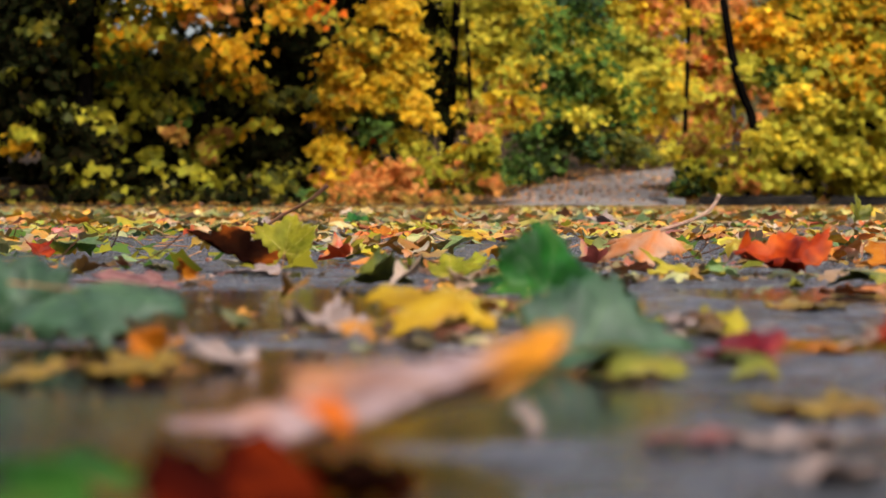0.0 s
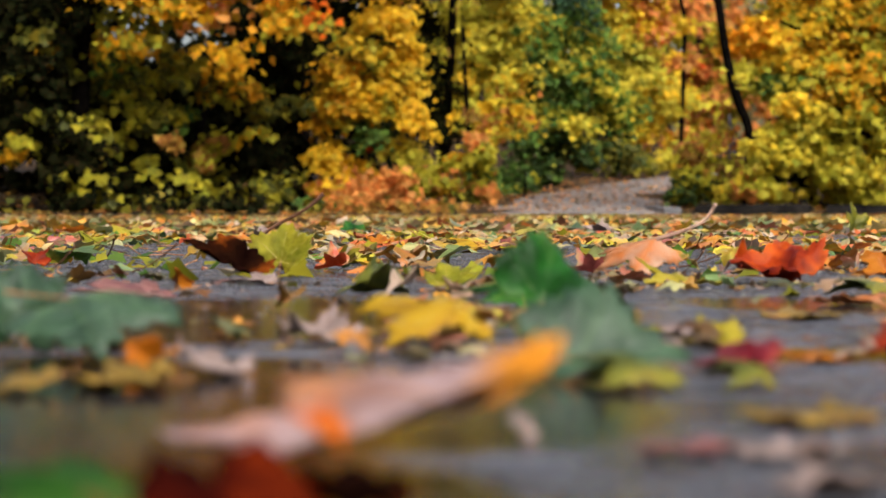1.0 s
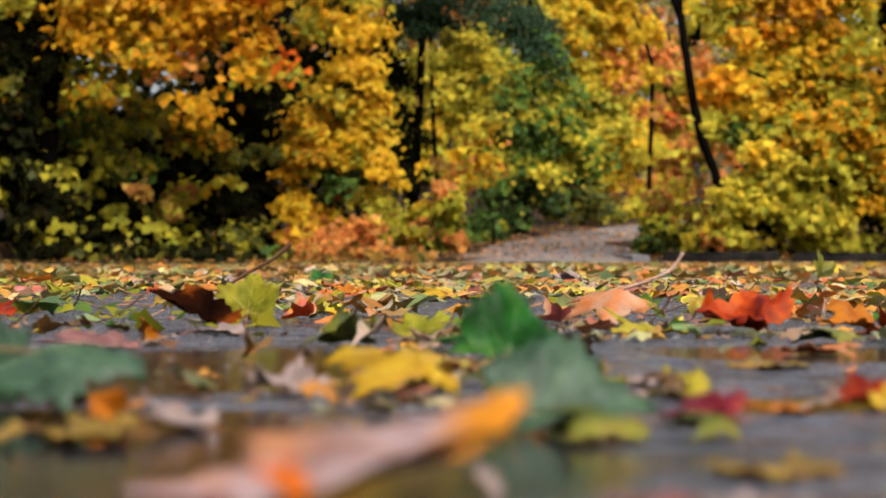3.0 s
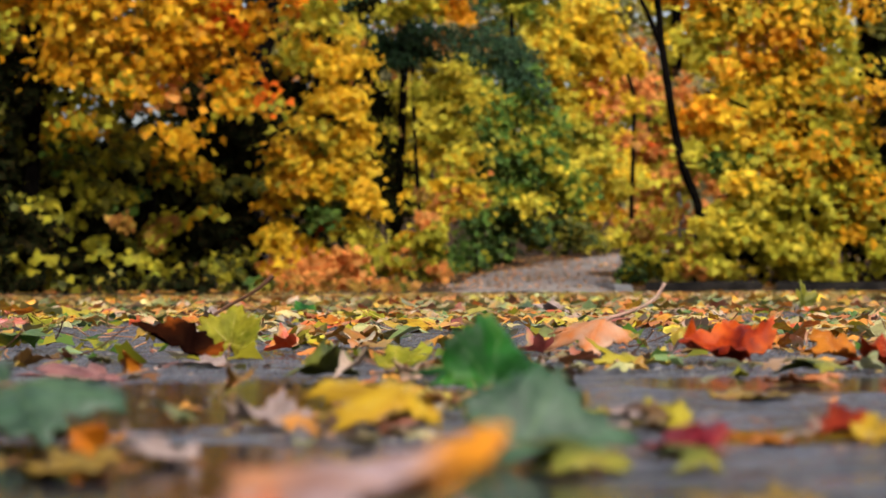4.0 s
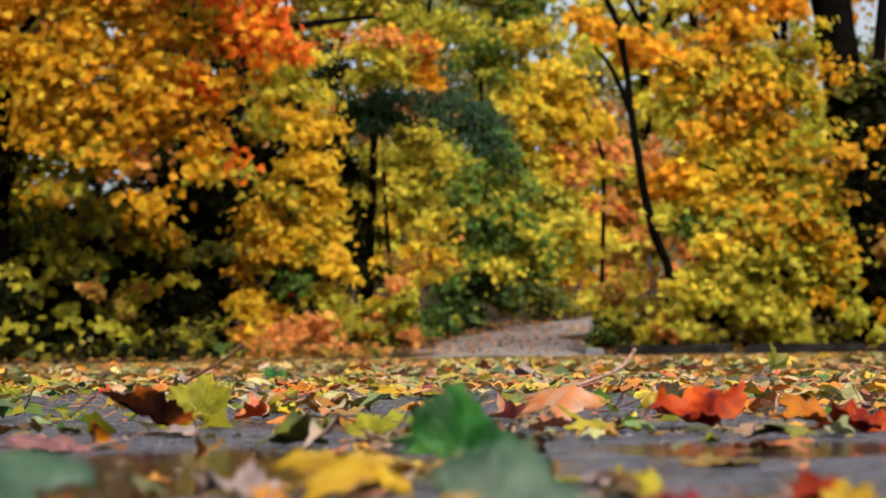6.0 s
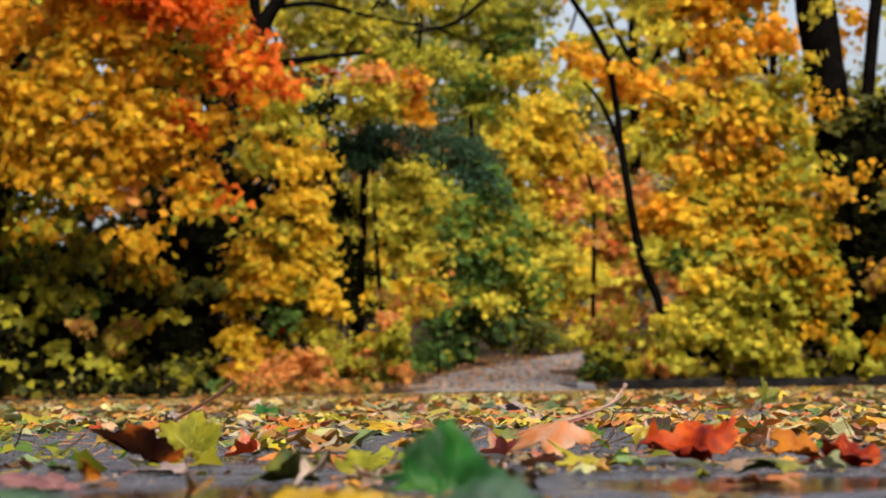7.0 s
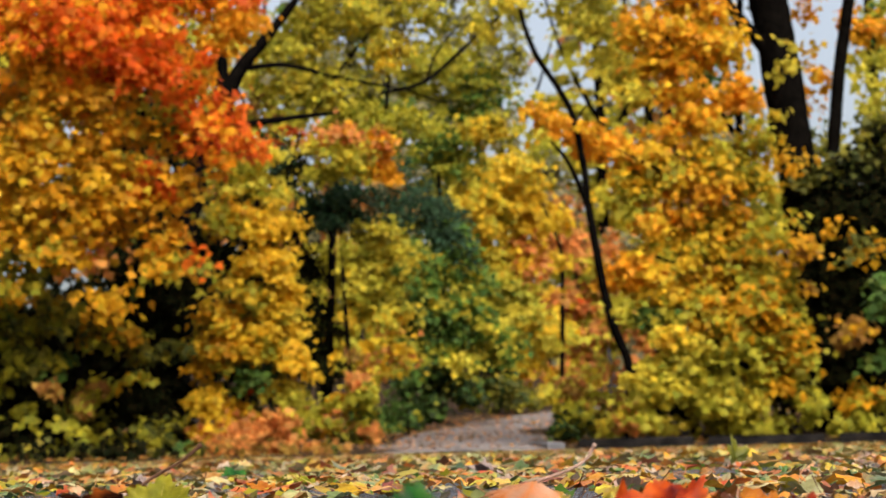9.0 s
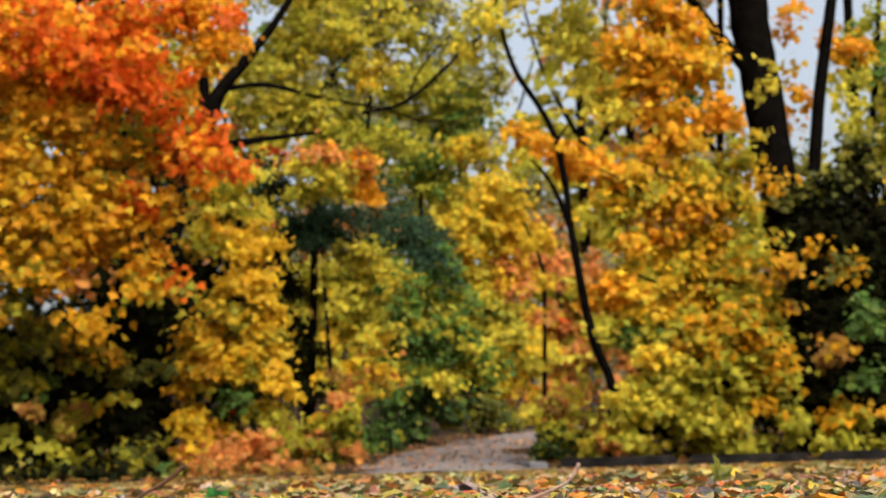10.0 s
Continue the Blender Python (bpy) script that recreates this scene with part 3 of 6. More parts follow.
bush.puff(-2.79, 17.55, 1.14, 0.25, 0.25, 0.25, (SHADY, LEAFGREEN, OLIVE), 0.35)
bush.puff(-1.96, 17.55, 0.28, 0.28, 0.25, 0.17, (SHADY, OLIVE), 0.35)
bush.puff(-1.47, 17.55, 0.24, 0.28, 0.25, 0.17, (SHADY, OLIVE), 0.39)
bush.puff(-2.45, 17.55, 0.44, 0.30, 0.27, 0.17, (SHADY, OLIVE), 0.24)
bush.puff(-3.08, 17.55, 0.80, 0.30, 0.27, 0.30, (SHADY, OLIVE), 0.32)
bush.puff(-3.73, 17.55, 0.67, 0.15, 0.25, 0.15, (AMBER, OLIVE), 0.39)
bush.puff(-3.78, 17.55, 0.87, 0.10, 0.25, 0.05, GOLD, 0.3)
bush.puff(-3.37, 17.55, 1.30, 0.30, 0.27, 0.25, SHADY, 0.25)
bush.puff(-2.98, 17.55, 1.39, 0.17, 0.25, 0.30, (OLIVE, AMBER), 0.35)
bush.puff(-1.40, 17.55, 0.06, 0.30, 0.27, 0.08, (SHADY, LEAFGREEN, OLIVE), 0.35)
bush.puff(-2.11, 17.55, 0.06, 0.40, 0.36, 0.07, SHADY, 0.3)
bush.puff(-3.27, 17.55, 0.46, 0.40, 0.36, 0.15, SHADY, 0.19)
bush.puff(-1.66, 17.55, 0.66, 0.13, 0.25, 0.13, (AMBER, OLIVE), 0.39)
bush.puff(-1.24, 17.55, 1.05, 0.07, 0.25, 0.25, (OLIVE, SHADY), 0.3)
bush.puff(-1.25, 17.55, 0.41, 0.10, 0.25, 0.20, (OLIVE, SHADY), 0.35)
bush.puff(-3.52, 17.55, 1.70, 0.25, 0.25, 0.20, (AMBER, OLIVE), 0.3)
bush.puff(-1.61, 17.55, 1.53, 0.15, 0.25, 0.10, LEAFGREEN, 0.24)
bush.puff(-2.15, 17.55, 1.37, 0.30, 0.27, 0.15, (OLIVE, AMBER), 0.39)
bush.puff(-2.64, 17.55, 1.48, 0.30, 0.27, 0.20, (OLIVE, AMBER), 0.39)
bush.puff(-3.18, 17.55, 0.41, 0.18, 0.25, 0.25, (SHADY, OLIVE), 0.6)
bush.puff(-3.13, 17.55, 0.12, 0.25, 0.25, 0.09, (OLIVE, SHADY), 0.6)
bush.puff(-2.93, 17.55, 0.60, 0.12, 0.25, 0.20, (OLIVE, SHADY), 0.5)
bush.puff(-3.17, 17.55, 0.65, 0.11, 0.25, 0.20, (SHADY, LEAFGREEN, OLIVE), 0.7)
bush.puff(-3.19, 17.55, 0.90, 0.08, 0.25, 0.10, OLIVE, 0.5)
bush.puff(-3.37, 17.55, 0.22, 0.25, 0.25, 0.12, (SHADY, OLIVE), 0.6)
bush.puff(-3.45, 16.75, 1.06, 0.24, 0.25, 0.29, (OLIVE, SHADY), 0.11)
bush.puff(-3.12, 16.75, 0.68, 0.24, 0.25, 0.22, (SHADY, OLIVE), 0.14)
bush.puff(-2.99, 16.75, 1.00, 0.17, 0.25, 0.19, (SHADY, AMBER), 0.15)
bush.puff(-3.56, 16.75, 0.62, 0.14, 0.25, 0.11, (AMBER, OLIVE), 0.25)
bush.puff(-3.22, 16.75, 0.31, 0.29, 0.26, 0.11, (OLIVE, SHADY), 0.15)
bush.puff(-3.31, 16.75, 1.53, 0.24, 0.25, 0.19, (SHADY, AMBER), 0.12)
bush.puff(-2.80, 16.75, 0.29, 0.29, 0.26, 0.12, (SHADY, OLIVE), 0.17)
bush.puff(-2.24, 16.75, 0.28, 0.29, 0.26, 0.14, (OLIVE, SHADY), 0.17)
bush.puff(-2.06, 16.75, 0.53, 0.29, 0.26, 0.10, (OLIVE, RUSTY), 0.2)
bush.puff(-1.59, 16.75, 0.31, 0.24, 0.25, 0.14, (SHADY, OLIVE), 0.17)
# low strip of near-black leaves stands in for shade along the verge
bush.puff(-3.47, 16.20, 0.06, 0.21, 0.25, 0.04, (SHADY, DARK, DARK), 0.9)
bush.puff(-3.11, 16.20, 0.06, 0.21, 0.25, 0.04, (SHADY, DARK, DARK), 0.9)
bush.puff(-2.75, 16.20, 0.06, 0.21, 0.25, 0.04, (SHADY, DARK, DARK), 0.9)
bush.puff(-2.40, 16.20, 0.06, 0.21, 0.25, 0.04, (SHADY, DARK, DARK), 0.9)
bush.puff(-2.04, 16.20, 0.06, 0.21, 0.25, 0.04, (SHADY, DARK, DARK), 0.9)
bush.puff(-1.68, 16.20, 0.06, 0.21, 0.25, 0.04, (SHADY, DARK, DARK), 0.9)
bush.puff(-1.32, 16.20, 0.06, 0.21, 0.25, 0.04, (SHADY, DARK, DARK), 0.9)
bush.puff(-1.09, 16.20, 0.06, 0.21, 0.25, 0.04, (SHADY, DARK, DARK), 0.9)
bush.finish(12, size=0.125, spray=0.15, per=9, gap=-0.12)

sapling = Grown("maple_sapling", "bright golden yellow maple sapling at the wood's edge", -0.82, 18.90)
sapling.trunk([(-0.82, 18.90, 0.02), (-0.77, 18.90, 0.79), (-0.66, 18.90, 1.65), (-0.60, 18.90, 2.41), (-0.56, 18.90, 2.79)], [0.045, 0.04, 0.03, 0.02, 0.01])
sapling.limb([(-0.75, 18.90, 0.95), (-0.45, 18.50, 1.19), (-0.18, 18.20, 1.32)], [0.02, 0.014, 0.006])
sapling.limb([(-0.67, 18.90, 1.54), (-0.43, 18.50, 1.87), (-0.14, 18.20, 2.10)], [0.02, 0.014, 0.006])
sapling.puff(-0.50, 18.30, 2.12, 0.29, 0.26, 0.13, GOLD)
sapling.puff(-0.24, 18.30, 2.16, 0.14, 0.25, 0.05, GOLD)
sapling.puff(-0.53, 18.30, 1.83, 0.31, 0.28, 0.17, GOLD)
sapling.puff(-0.36, 18.30, 1.51, 0.17, 0.25, 0.21, GOLD)
sapling.puff(-0.69, 18.30, 1.52, 0.26, 0.25, 0.20, (GOLD, OLIVE))
sapling.puff(-0.93, 18.30, 1.24, 0.26, 0.25, 0.20, (GOLD, AMBER, OLIVE))
sapling.puff(-0.41, 18.30, 1.20, 0.26, 0.25, 0.15, (GOLD, LEMON))
sapling.puff(-0.96, 18.30, 0.97, 0.26, 0.25, 0.16, (GOLD, AMBER, OLIVE))
sapling.puff(-0.24, 18.30, 0.86, 0.15, 0.25, 0.19, GOLD)
sapling.puff(-0.58, 18.30, 0.74, 0.19, 0.25, 0.15, LEAFGREEN)
sapling.puff(-1.07, 18.30, 0.59, 0.12, 0.25, 0.26, GOLD)
sapling.puff(-0.35, 18.30, 0.57, 0.21, 0.25, 0.13, (OLIVE, LEMON), 0.8)
sapling.puff(-0.58, 18.30, 0.61, 0.04, 0.25, 0.06, RED, 0.6)
sapling.puff(-0.84, 18.30, 2.26, 0.26, 0.25, 0.18, (GOLD, AMBER, OLIVE))
sapling.puff(-0.63, 18.30, 2.52, 0.31, 0.28, 0.14, (LEMON, OLIVE))
sapling.puff(-0.75, 18.30, 2.73, 0.24, 0.25, 0.10, (OLIVE, LEMON), 0.7)
sapling.puff(-0.46, 18.30, 2.75, 0.13, 0.25, 0.13, LEMON, 0.6)
sapling.puff(-0.42, 18.30, 2.33, 0.24, 0.25, 0.07, GOLD, 0.8)
sapling.puff(-0.65, 18.30, 1.00, 0.26, 0.25, 0.13, GOLD)
sapling.puff(-0.82, 18.30, 0.41, 0.21, 0.25, 0.14, (GOLD, RUST))
sapling.puff(-0.47, 18.30, 0.94, 0.21, 0.25, 0.09, (LEMON, OLIVE), 0.7)
sapling.finish(13, size=0.1, spray=0.15, per=12, gap=-0.2)

low_rust = Grown("bush", "low peach-orange bush over fallen leaves", -0.67, 18.40, "bush")
low_rust.trunk([(-0.67, 18.40, 0.00), (-0.66, 18.40, 0.14), (-0.61, 18.40, 0.30)], [0.02, 0.015, 0.008])
low_rust.puff(-0.71, 18.10, 0.14, 0.44, 0.40, 0.11, RUST)
low_rust.puff(-0.35, 18.10, 0.31, 0.12, 0.25, 0.08, RUST)
low_rust.puff(-0.99, 18.10, 0.23, 0.18, 0.25, 0.13, (RUST, GOLD))
low_rust.puff(-0.10, 18.10, 0.08, 0.16, 0.25, 0.08, RUST, 0.7)
low_rust.puff(-0.61, 18.10, 0.24, 0.21, 0.25, 0.10, RUST)
low_rust.puff(-0.85, 16.90, 0.06, 0.24, 0.25, 0.04, (RUST, RUSTY), 0.8)
low_rust.puff(-0.43, 16.90, 0.06, 0.24, 0.25, 0.04, (RUST, RUSTY), 0.7)
low_rust.puff(-0.04, 16.90, 0.05, 0.19, 0.25, 0.04, (RUSTY, SHADY), 0.8)
low_rust.finish(14, size=0.11, spray=0.15, per=11)

low_olive = Grown("bush", "olive and yellow bush with some dark leaves", 0.12, 19.60, "bush")
low_olive.trunk([(0.11, 19.60, 0.00), (0.10, 19.60, 0.24), (0.01, 19.60, 0.46)], [0.025, 0.02, 0.01])
low_olive.puff(0.04, 19.30, 0.37, 0.25, 0.25, 0.19, (OLIVE, RUST, AMBER))
low_olive.puff(0.45, 19.30, 0.50, 0.22, 0.25, 0.22, OLIVE)
low_olive.puff(0.35, 19.30, 0.69, 0.04, 0.25, 0.09, RUST)
low_olive.puff(-0.15, 19.30, 0.30, 0.17, 0.25, 0.17, OLIVE, 0.7)
low_olive.puff(0.20, 19.30, 0.15, 0.20, 0.25, 0.11, (SHADY, OLIVE))
low_olive.puff(0.47, 19.30, 0.22, 0.19, 0.25, 0.10, RUST, 0.7)
low_olive.puff(0.56, 19.30, 0.36, 0.22, 0.25, 0.11, LEAFGREEN, 0.7)
low_olive.finish(15, size=0.11, spray=0.15, per=11, gap=-0.15)

conifer = Grown("dark_tree", "dark blue-green conifer between yellow trees", 0.03, 21.50)
conifer.trunk([(0.03, 21.50, 0.00), (0.11, 21.50, 1.47), (0.19, 21.50, 2.83), (0.30, 21.50, 3.64)], [0.07, 0.05, 0.04, 0.02])
# near-black leaves stand in for the shaded gap below the green top
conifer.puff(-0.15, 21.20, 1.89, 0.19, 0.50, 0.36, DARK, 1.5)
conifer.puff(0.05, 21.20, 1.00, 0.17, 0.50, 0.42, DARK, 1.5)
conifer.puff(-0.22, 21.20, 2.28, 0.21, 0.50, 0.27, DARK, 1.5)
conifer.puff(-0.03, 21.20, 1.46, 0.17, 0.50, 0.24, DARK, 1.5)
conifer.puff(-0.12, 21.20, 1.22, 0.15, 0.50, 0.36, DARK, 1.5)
conifer.puff(0.30, 20.00, 1.95, 0.07, 0.25, 0.29, (OLIVE, RUSTY), 0.4)
conifer.puff(0.31, 20.00, 1.14, 0.05, 0.25, 0.29, (RUSTY, AMBER), 0.5)
conifer.puff(-0.17, 20.00, 1.38, 0.07, 0.25, 0.07, (OLIVE, GOLD), 0.3)
conifer.puff(0.01, 20.00, 1.61, 0.08, 0.25, 0.07, (OLIVE, RUSTY), 0.25)
conifer.puff(0.03, 20.80, 2.72, 0.37, 0.33, 0.20, PINE, 1.4)
conifer.puff(0.45, 20.80, 2.63, 0.27, 0.25, 0.20, PINE, 1.4)
conifer.puff(1.10, 20.80, 2.60, 0.39, 0.35, 0.24, PINE, 1.4)
conifer.puff(0.96, 20.80, 2.91, 0.20, 0.25, 0.14, PINE, 0.8)
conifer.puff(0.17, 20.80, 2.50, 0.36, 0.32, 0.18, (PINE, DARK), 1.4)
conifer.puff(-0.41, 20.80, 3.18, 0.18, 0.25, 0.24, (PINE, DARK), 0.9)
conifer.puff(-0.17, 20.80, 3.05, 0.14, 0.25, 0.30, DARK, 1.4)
conifer.puff(0.77, 20.80, 2.49, 0.30, 0.27, 0.18, PINE, 1.4)
conifer.puff(1.31, 20.80, 2.42, 0.21, 0.25, 0.30, PINE, 0.8)
conifer.finish(16, size=0.1, spray=0.15, per=12, outline=OVAL, gap=-0.12)

slim = Grown("tree", "slim dark-stemmed tree with olive leaves", 0.32, 22.20)
slim.trunk([(0.32, 22.20, -0.01), (0.32, 22.20, 0.88), (0.28, 22.20, 1.77), (0.26, 22.20, 2.60), (0.33, 22.20, 3.31), (0.40, 22.20, 3.76)], [0.028, 0.026, 0.025, 0.022, 0.018, 0.01])
slim.puff(0.27, 20.20, 3.26, 0.30, 0.27, 0.12, (RUST, ORANGE))
slim.puff(0.65, 20.20, 3.14, 0.18, 0.25, 0.14, (RUST, ORANGE))
slim.puff(0.73, 20.20, 2.88, 0.10, 0.25, 0.14, ORANGE)
slim.puff(0.24, 20.20, 2.96, 0.29, 0.26, 0.21, (LEMON, OLIVE))
slim.puff(0.01, 20.20, 3.14, 0.14, 0.25, 0.13, LEMON, 0.7)
slim.puff(0.70, 20.60, 2.20, 0.33, 0.30, 0.21, (LEMON, OLIVE))
slim.puff(0.63, 20.60, 1.82, 0.34, 0.31, 0.22, (LEMON, OLIVE))
slim.puff(0.71, 20.60, 1.40, 0.26, 0.25, 0.18, (LEMON, OLIVE, GOLD))
slim.puff(0.67, 20.60, 0.99, 0.27, 0.25, 0.27, (GOLD, RUST, LEMON))
slim.puff(0.34, 20.60, 2.18, 0.13, 0.25, 0.24, (LEMON, OLIVE), 0.3)
slim.puff(0.93, 20.60, 1.99, 0.18, 0.25, 0.18, (LEMON, GREEN))
slim.finish(17, size=0.11, spray=0.16, per=12, gap=-0.2)

forked = Grown("tree", "forking dark tree with thinning yellow-olive leaves", -1.54, 22.00)
forked.trunk([(-1.57, 22.00, -0.00), (-1.56, 22.00, 1.30), (-1.45, 22.00, 2.55), (-1.28, 22.00, 3.21), (-1.04, 22.00, 3.81), (-0.87, 22.00, 4.29), (-0.53, 22.00, 4.71), (-0.14, 22.00, 5.22), (0.25, 22.00, 5.94)], [0.13, 0.12, 0.115, 0.11, 0.1, 0.085, 0.06, 0.045, 0.02])
forked.limb([(-1.15, 22.00, 3.50), (-1.05, 22.00, 4.14), (-1.05, 22.00, 4.65), (-1.10, 22.00, 5.23), (-1.21, 22.00, 5.95)], [0.08, 0.07, 0.055, 0.04, 0.02])
forked.limb([(-0.84, 22.00, 4.33), (-0.35, 22.00, 4.38), (0.22, 22.30, 4.29), (1.07, 22.60, 4.18)], [0.035, 0.03, 0.022, 0.01])
forked.limb([(-1.06, 22.00, 3.67), (-0.61, 22.00, 3.73), (-0.05, 22.30, 3.85), (0.74, 22.80, 4.00)], [0.05, 0.045, 0.03, 0.012])
forked.limb([(0.74, 22.40, 4.11), (1.27, 22.60, 4.28), (1.84, 23.00, 4.82), (2.58, 23.40, 5.52)], [0.018, 0.024, 0.02, 0.01])
forked.limb([(0.80, 22.40, 3.93), (0.85, 22.60, 4.42), (0.77, 23.00, 4.97)], [0.022, 0.018, 0.01])
forked.limb([(0.22, 22.30, 4.29), (0.49, 22.40, 4.65), (0.83, 22.60, 5.08), (1.05, 22.80, 5.46)], [0.016, 0.013, 0.01, 0.005])
forked.limb([(-0.05, 22.30, 3.85), (0.22, 22.30, 4.17), (0.48, 22.40, 4.12), (0.73, 22.50, 3.80)], [0.014, 0.012, 0.009, 0.004])
forked.limb([(1.07, 22.60, 4.18), (1.54, 22.80, 4.07), (2.09, 23.00, 4.27)], [0.012, 0.01, 0.005])
forked.limb([(1.27, 22.60, 4.28), (1.46, 22.80, 4.71), (1.85, 23.00, 5.16)], [0.016, 0.013, 0.008])
forked.puff(-0.29, 22.50, 4.71, 0.48, 0.43, 0.30, (LEMON, OLIVE))
forked.puff(0.24, 22.50, 5.07, 0.55, 0.49, 0.30, (LEMON, OLIVE))
forked.puff(-0.49, 22.50, 4.25, 0.32, 0.29, 0.23, (LEMON, OLIVE), 0.8)
forked.puff(0.91, 22.50, 4.59, 0.35, 0.32, 0.23, (LEMON, GOLD))
forked.puff(0.12, 22.50, 4.18, 0.48, 0.43, 0.23, (OLIVE, LEMON))
forked.puff(0.54, 22.50, 3.77, 0.39, 0.35, 0.22, OLIVE, 0.8)
forked.puff(1.09, 22.50, 5.06, 0.35, 0.32, 0.23, (LEMON, OLIVE), 0.7)
forked.puff(0.12, 22.50, 5.60, 1.03, 0.60, 0.32, (LEMON, OLIVE), 0.8)
forked.puff(-0.57, 22.50, 3.56, 0.14, 0.25, 0.17, LEAFGREEN)
forked.puff(-0.31, 22.50, 3.64, 0.08, 0.25, 0.14, RED)
forked.puff(-0.63, 22.50, 3.92, 0.22, 0.25, 0.17, (RUSTY, OLIVE), 0.7)
forked.puff(-1.13, 22.50, 4.49, 0.26, 0.25, 0.32, (AMBER, ORANGE), 0.4)
forked.puff(1.12, 22.50, 3.80, 0.32, 0.29, 0.19, OLIVE, 0.7)
forked.puff(1.71, 27.50, 5.35, 0.55, 0.80, 0.39, OLIVE)
forked.puff(2.18, 27.50, 4.97, 0.63, 0.80, 0.39, (OLIVE, GREEN))
forked.puff(1.52, 27.50, 4.30, 0.55, 0.80, 0.39, (GREEN, OLIVE))
forked.puff(2.13, 27.50, 6.07, 0.63, 0.80, 0.39, (OLIVE, GREY), 0.6)
forked.puff(2.24, 27.50, 4.49, 0.47, 0.80, 0.24, (LEMON, GOLD))
forked.puff(2.43, 27.50, 5.50, 0.63, 0.80, 0.39, (OLIVE, GREY), 0.9)
forked.puff(1.42, 27.50, 6.57, 0.71, 0.80, 0.31, (OLIVE, GREY))
forked.puff(0.61, 27.50, 6.17, 0.79, 0.80, 0.47, (OLIVE, GREY))
forked.puff(0.27, 27.50, 5.21, 0.79, 0.80, 0.47, (OLIVE, GREY))
forked.puff(0.95, 27.50, 6.99, 1.10, 0.80, 0.39, (OLIVE, GREY))
forked.puff(2.78, 27.50, 6.23, 0.39, 0.80, 0.24, OLIVE, 0.7)
forked.puff(1.99, 27.50, 4.05, 0.47, 0.80, 0.31, (GREEN, OLIVE))
forked.finish(18, size=0.105, spray=0.18, per=12, gap=-0.15)

green_tree = Grown("tree", "leafy green tree beside the path", 1.54, 27.00)
green_tree.trunk([(1.54, 27.00, 0.14), (1.61, 27.00, 1.49), (1.69, 27.00, 2.88), (1.66, 27.00, 3.90)], [0.1, 0.09, 0.06, 0.02])
green_tree.puff(1.54, 26.00, 2.18, 0.39, 0.35, 0.45, (GREEN, GREEN, LEMON))
green_tree.puff(1.74, 26.00, 2.70, 0.33, 0.30, 0.33, (GREEN, PINE))
green_tree.puff(1.27, 26.00, 1.81, 0.33, 0.29, 0.24, (GREEN, LEAFGREEN))
green_tree.puff(1.21, 26.00, 0.89, 0.45, 0.40, 0.33, (DEEP, LEAFGREEN, GREEN))
green_tree.puff(1.73, 26.00, 1.13, 0.40, 0.36, 0.30, (OLIVE, GREEN, LEMON))
green_tree.puff(1.97, 26.00, 1.65, 0.37, 0.33, 0.33, (LEMON, GREEN, OLIVE))
green_tree.puff(1.38, 26.00, 0.53, 0.42, 0.37, 0.15, (DEEP, LEAFGREEN))
green_tree.puff(2.24, 26.00, 0.78, 0.45, 0.40, 0.21, (OLIVE, SHADY, DEEP))
green_tree.puff(2.41, 26.00, 1.34, 0.33, 0.29, 0.25, (OLIVE, LEMON, GREEN))
green_tree.puff(1.67, 26.00, 1.58, 0.33, 0.29, 0.27, (GREEN, LEAFGREEN))
green_tree.puff(1.22, 26.00, 1.33, 0.27, 0.25, 0.18, (OLIVE, GREEN))
green_tree.puff(1.99, 26.00, 2.17, 0.30, 0.27, 0.30, (LEMON, GREEN))
green_tree.puff(1.80, 26.00, 0.72, 0.37, 0.33, 0.16, (OLIVE, DEEP))
green_tree.puff(2.25, 26.00, 1.04, 0.22, 0.25, 0.15, DEEP, 0.8)
green_tree.puff(1.18, 26.00, 2.64, 0.15, 0.25, 0.30, (GREEN, OLIVE), 0.7)
green_tree.puff(1.51, 26.00, 1.06, 0.22, 0.25, 0.22, DEEP, 0.8)
green_tree.finish(19, size=0.13, spray=0.2, per=13, gap=-0.2)

verge_bush = Grown("bush", "low dark green growth along the path's edge", 0.96, 22.50, "bush")
verge_bush.trunk([(0.96, 22.50, 0.17), (0.98, 22.50, 0.33), (0.97, 22.50, 0.49)], [0.02, 0.015, 0.008])
verge_bush.puff(0.99, 23.00, 0.40, 0.26, 0.35, 0.14, (DEEP, LEAFGREEN))
verge_bush.puff(0.73, 23.00, 0.28, 0.22, 0.35, 0.12, (LEAFGREEN, OLIVE))
verge_bush.puff(1.32, 23.00, 0.44, 0.24, 0.35, 0.11, (DEEP, OLIVE))
verge_bush.puff(0.35, 20.00, 0.18, 0.17, 0.30, 0.10, (OLIVE, RUST))
verge_bush.puff(0.46, 20.00, 0.32, 0.17, 0.30, 0.11, (OLIVE, LEAFGREEN))
verge_bush.finish(35, size=0.12, spray=0.15, per=12)

yellow_tree = Grown("tree", "yellow-leaved tree over the bend of the path", 3.20, 33.00)
yellow_tree.trunk([(3.21, 33.00, 0.35), (3.21, 33.00, 1.77), (3.33, 33.00, 3.10), (3.35, 33.00, 4.73)], [0.09, 0.08, 0.06, 0.02])
yellow_tree.limb([(3.24, 33.00, 1.96), (2.89, 32.50, 2.26), (2.58, 32.00, 2.56)], [0.03, 0.02, 0.01])
yellow_tree.puff(3.00, 31.50, 4.34, 0.72, 0.60, 0.32, (LEMON, GOLD), 1.5)
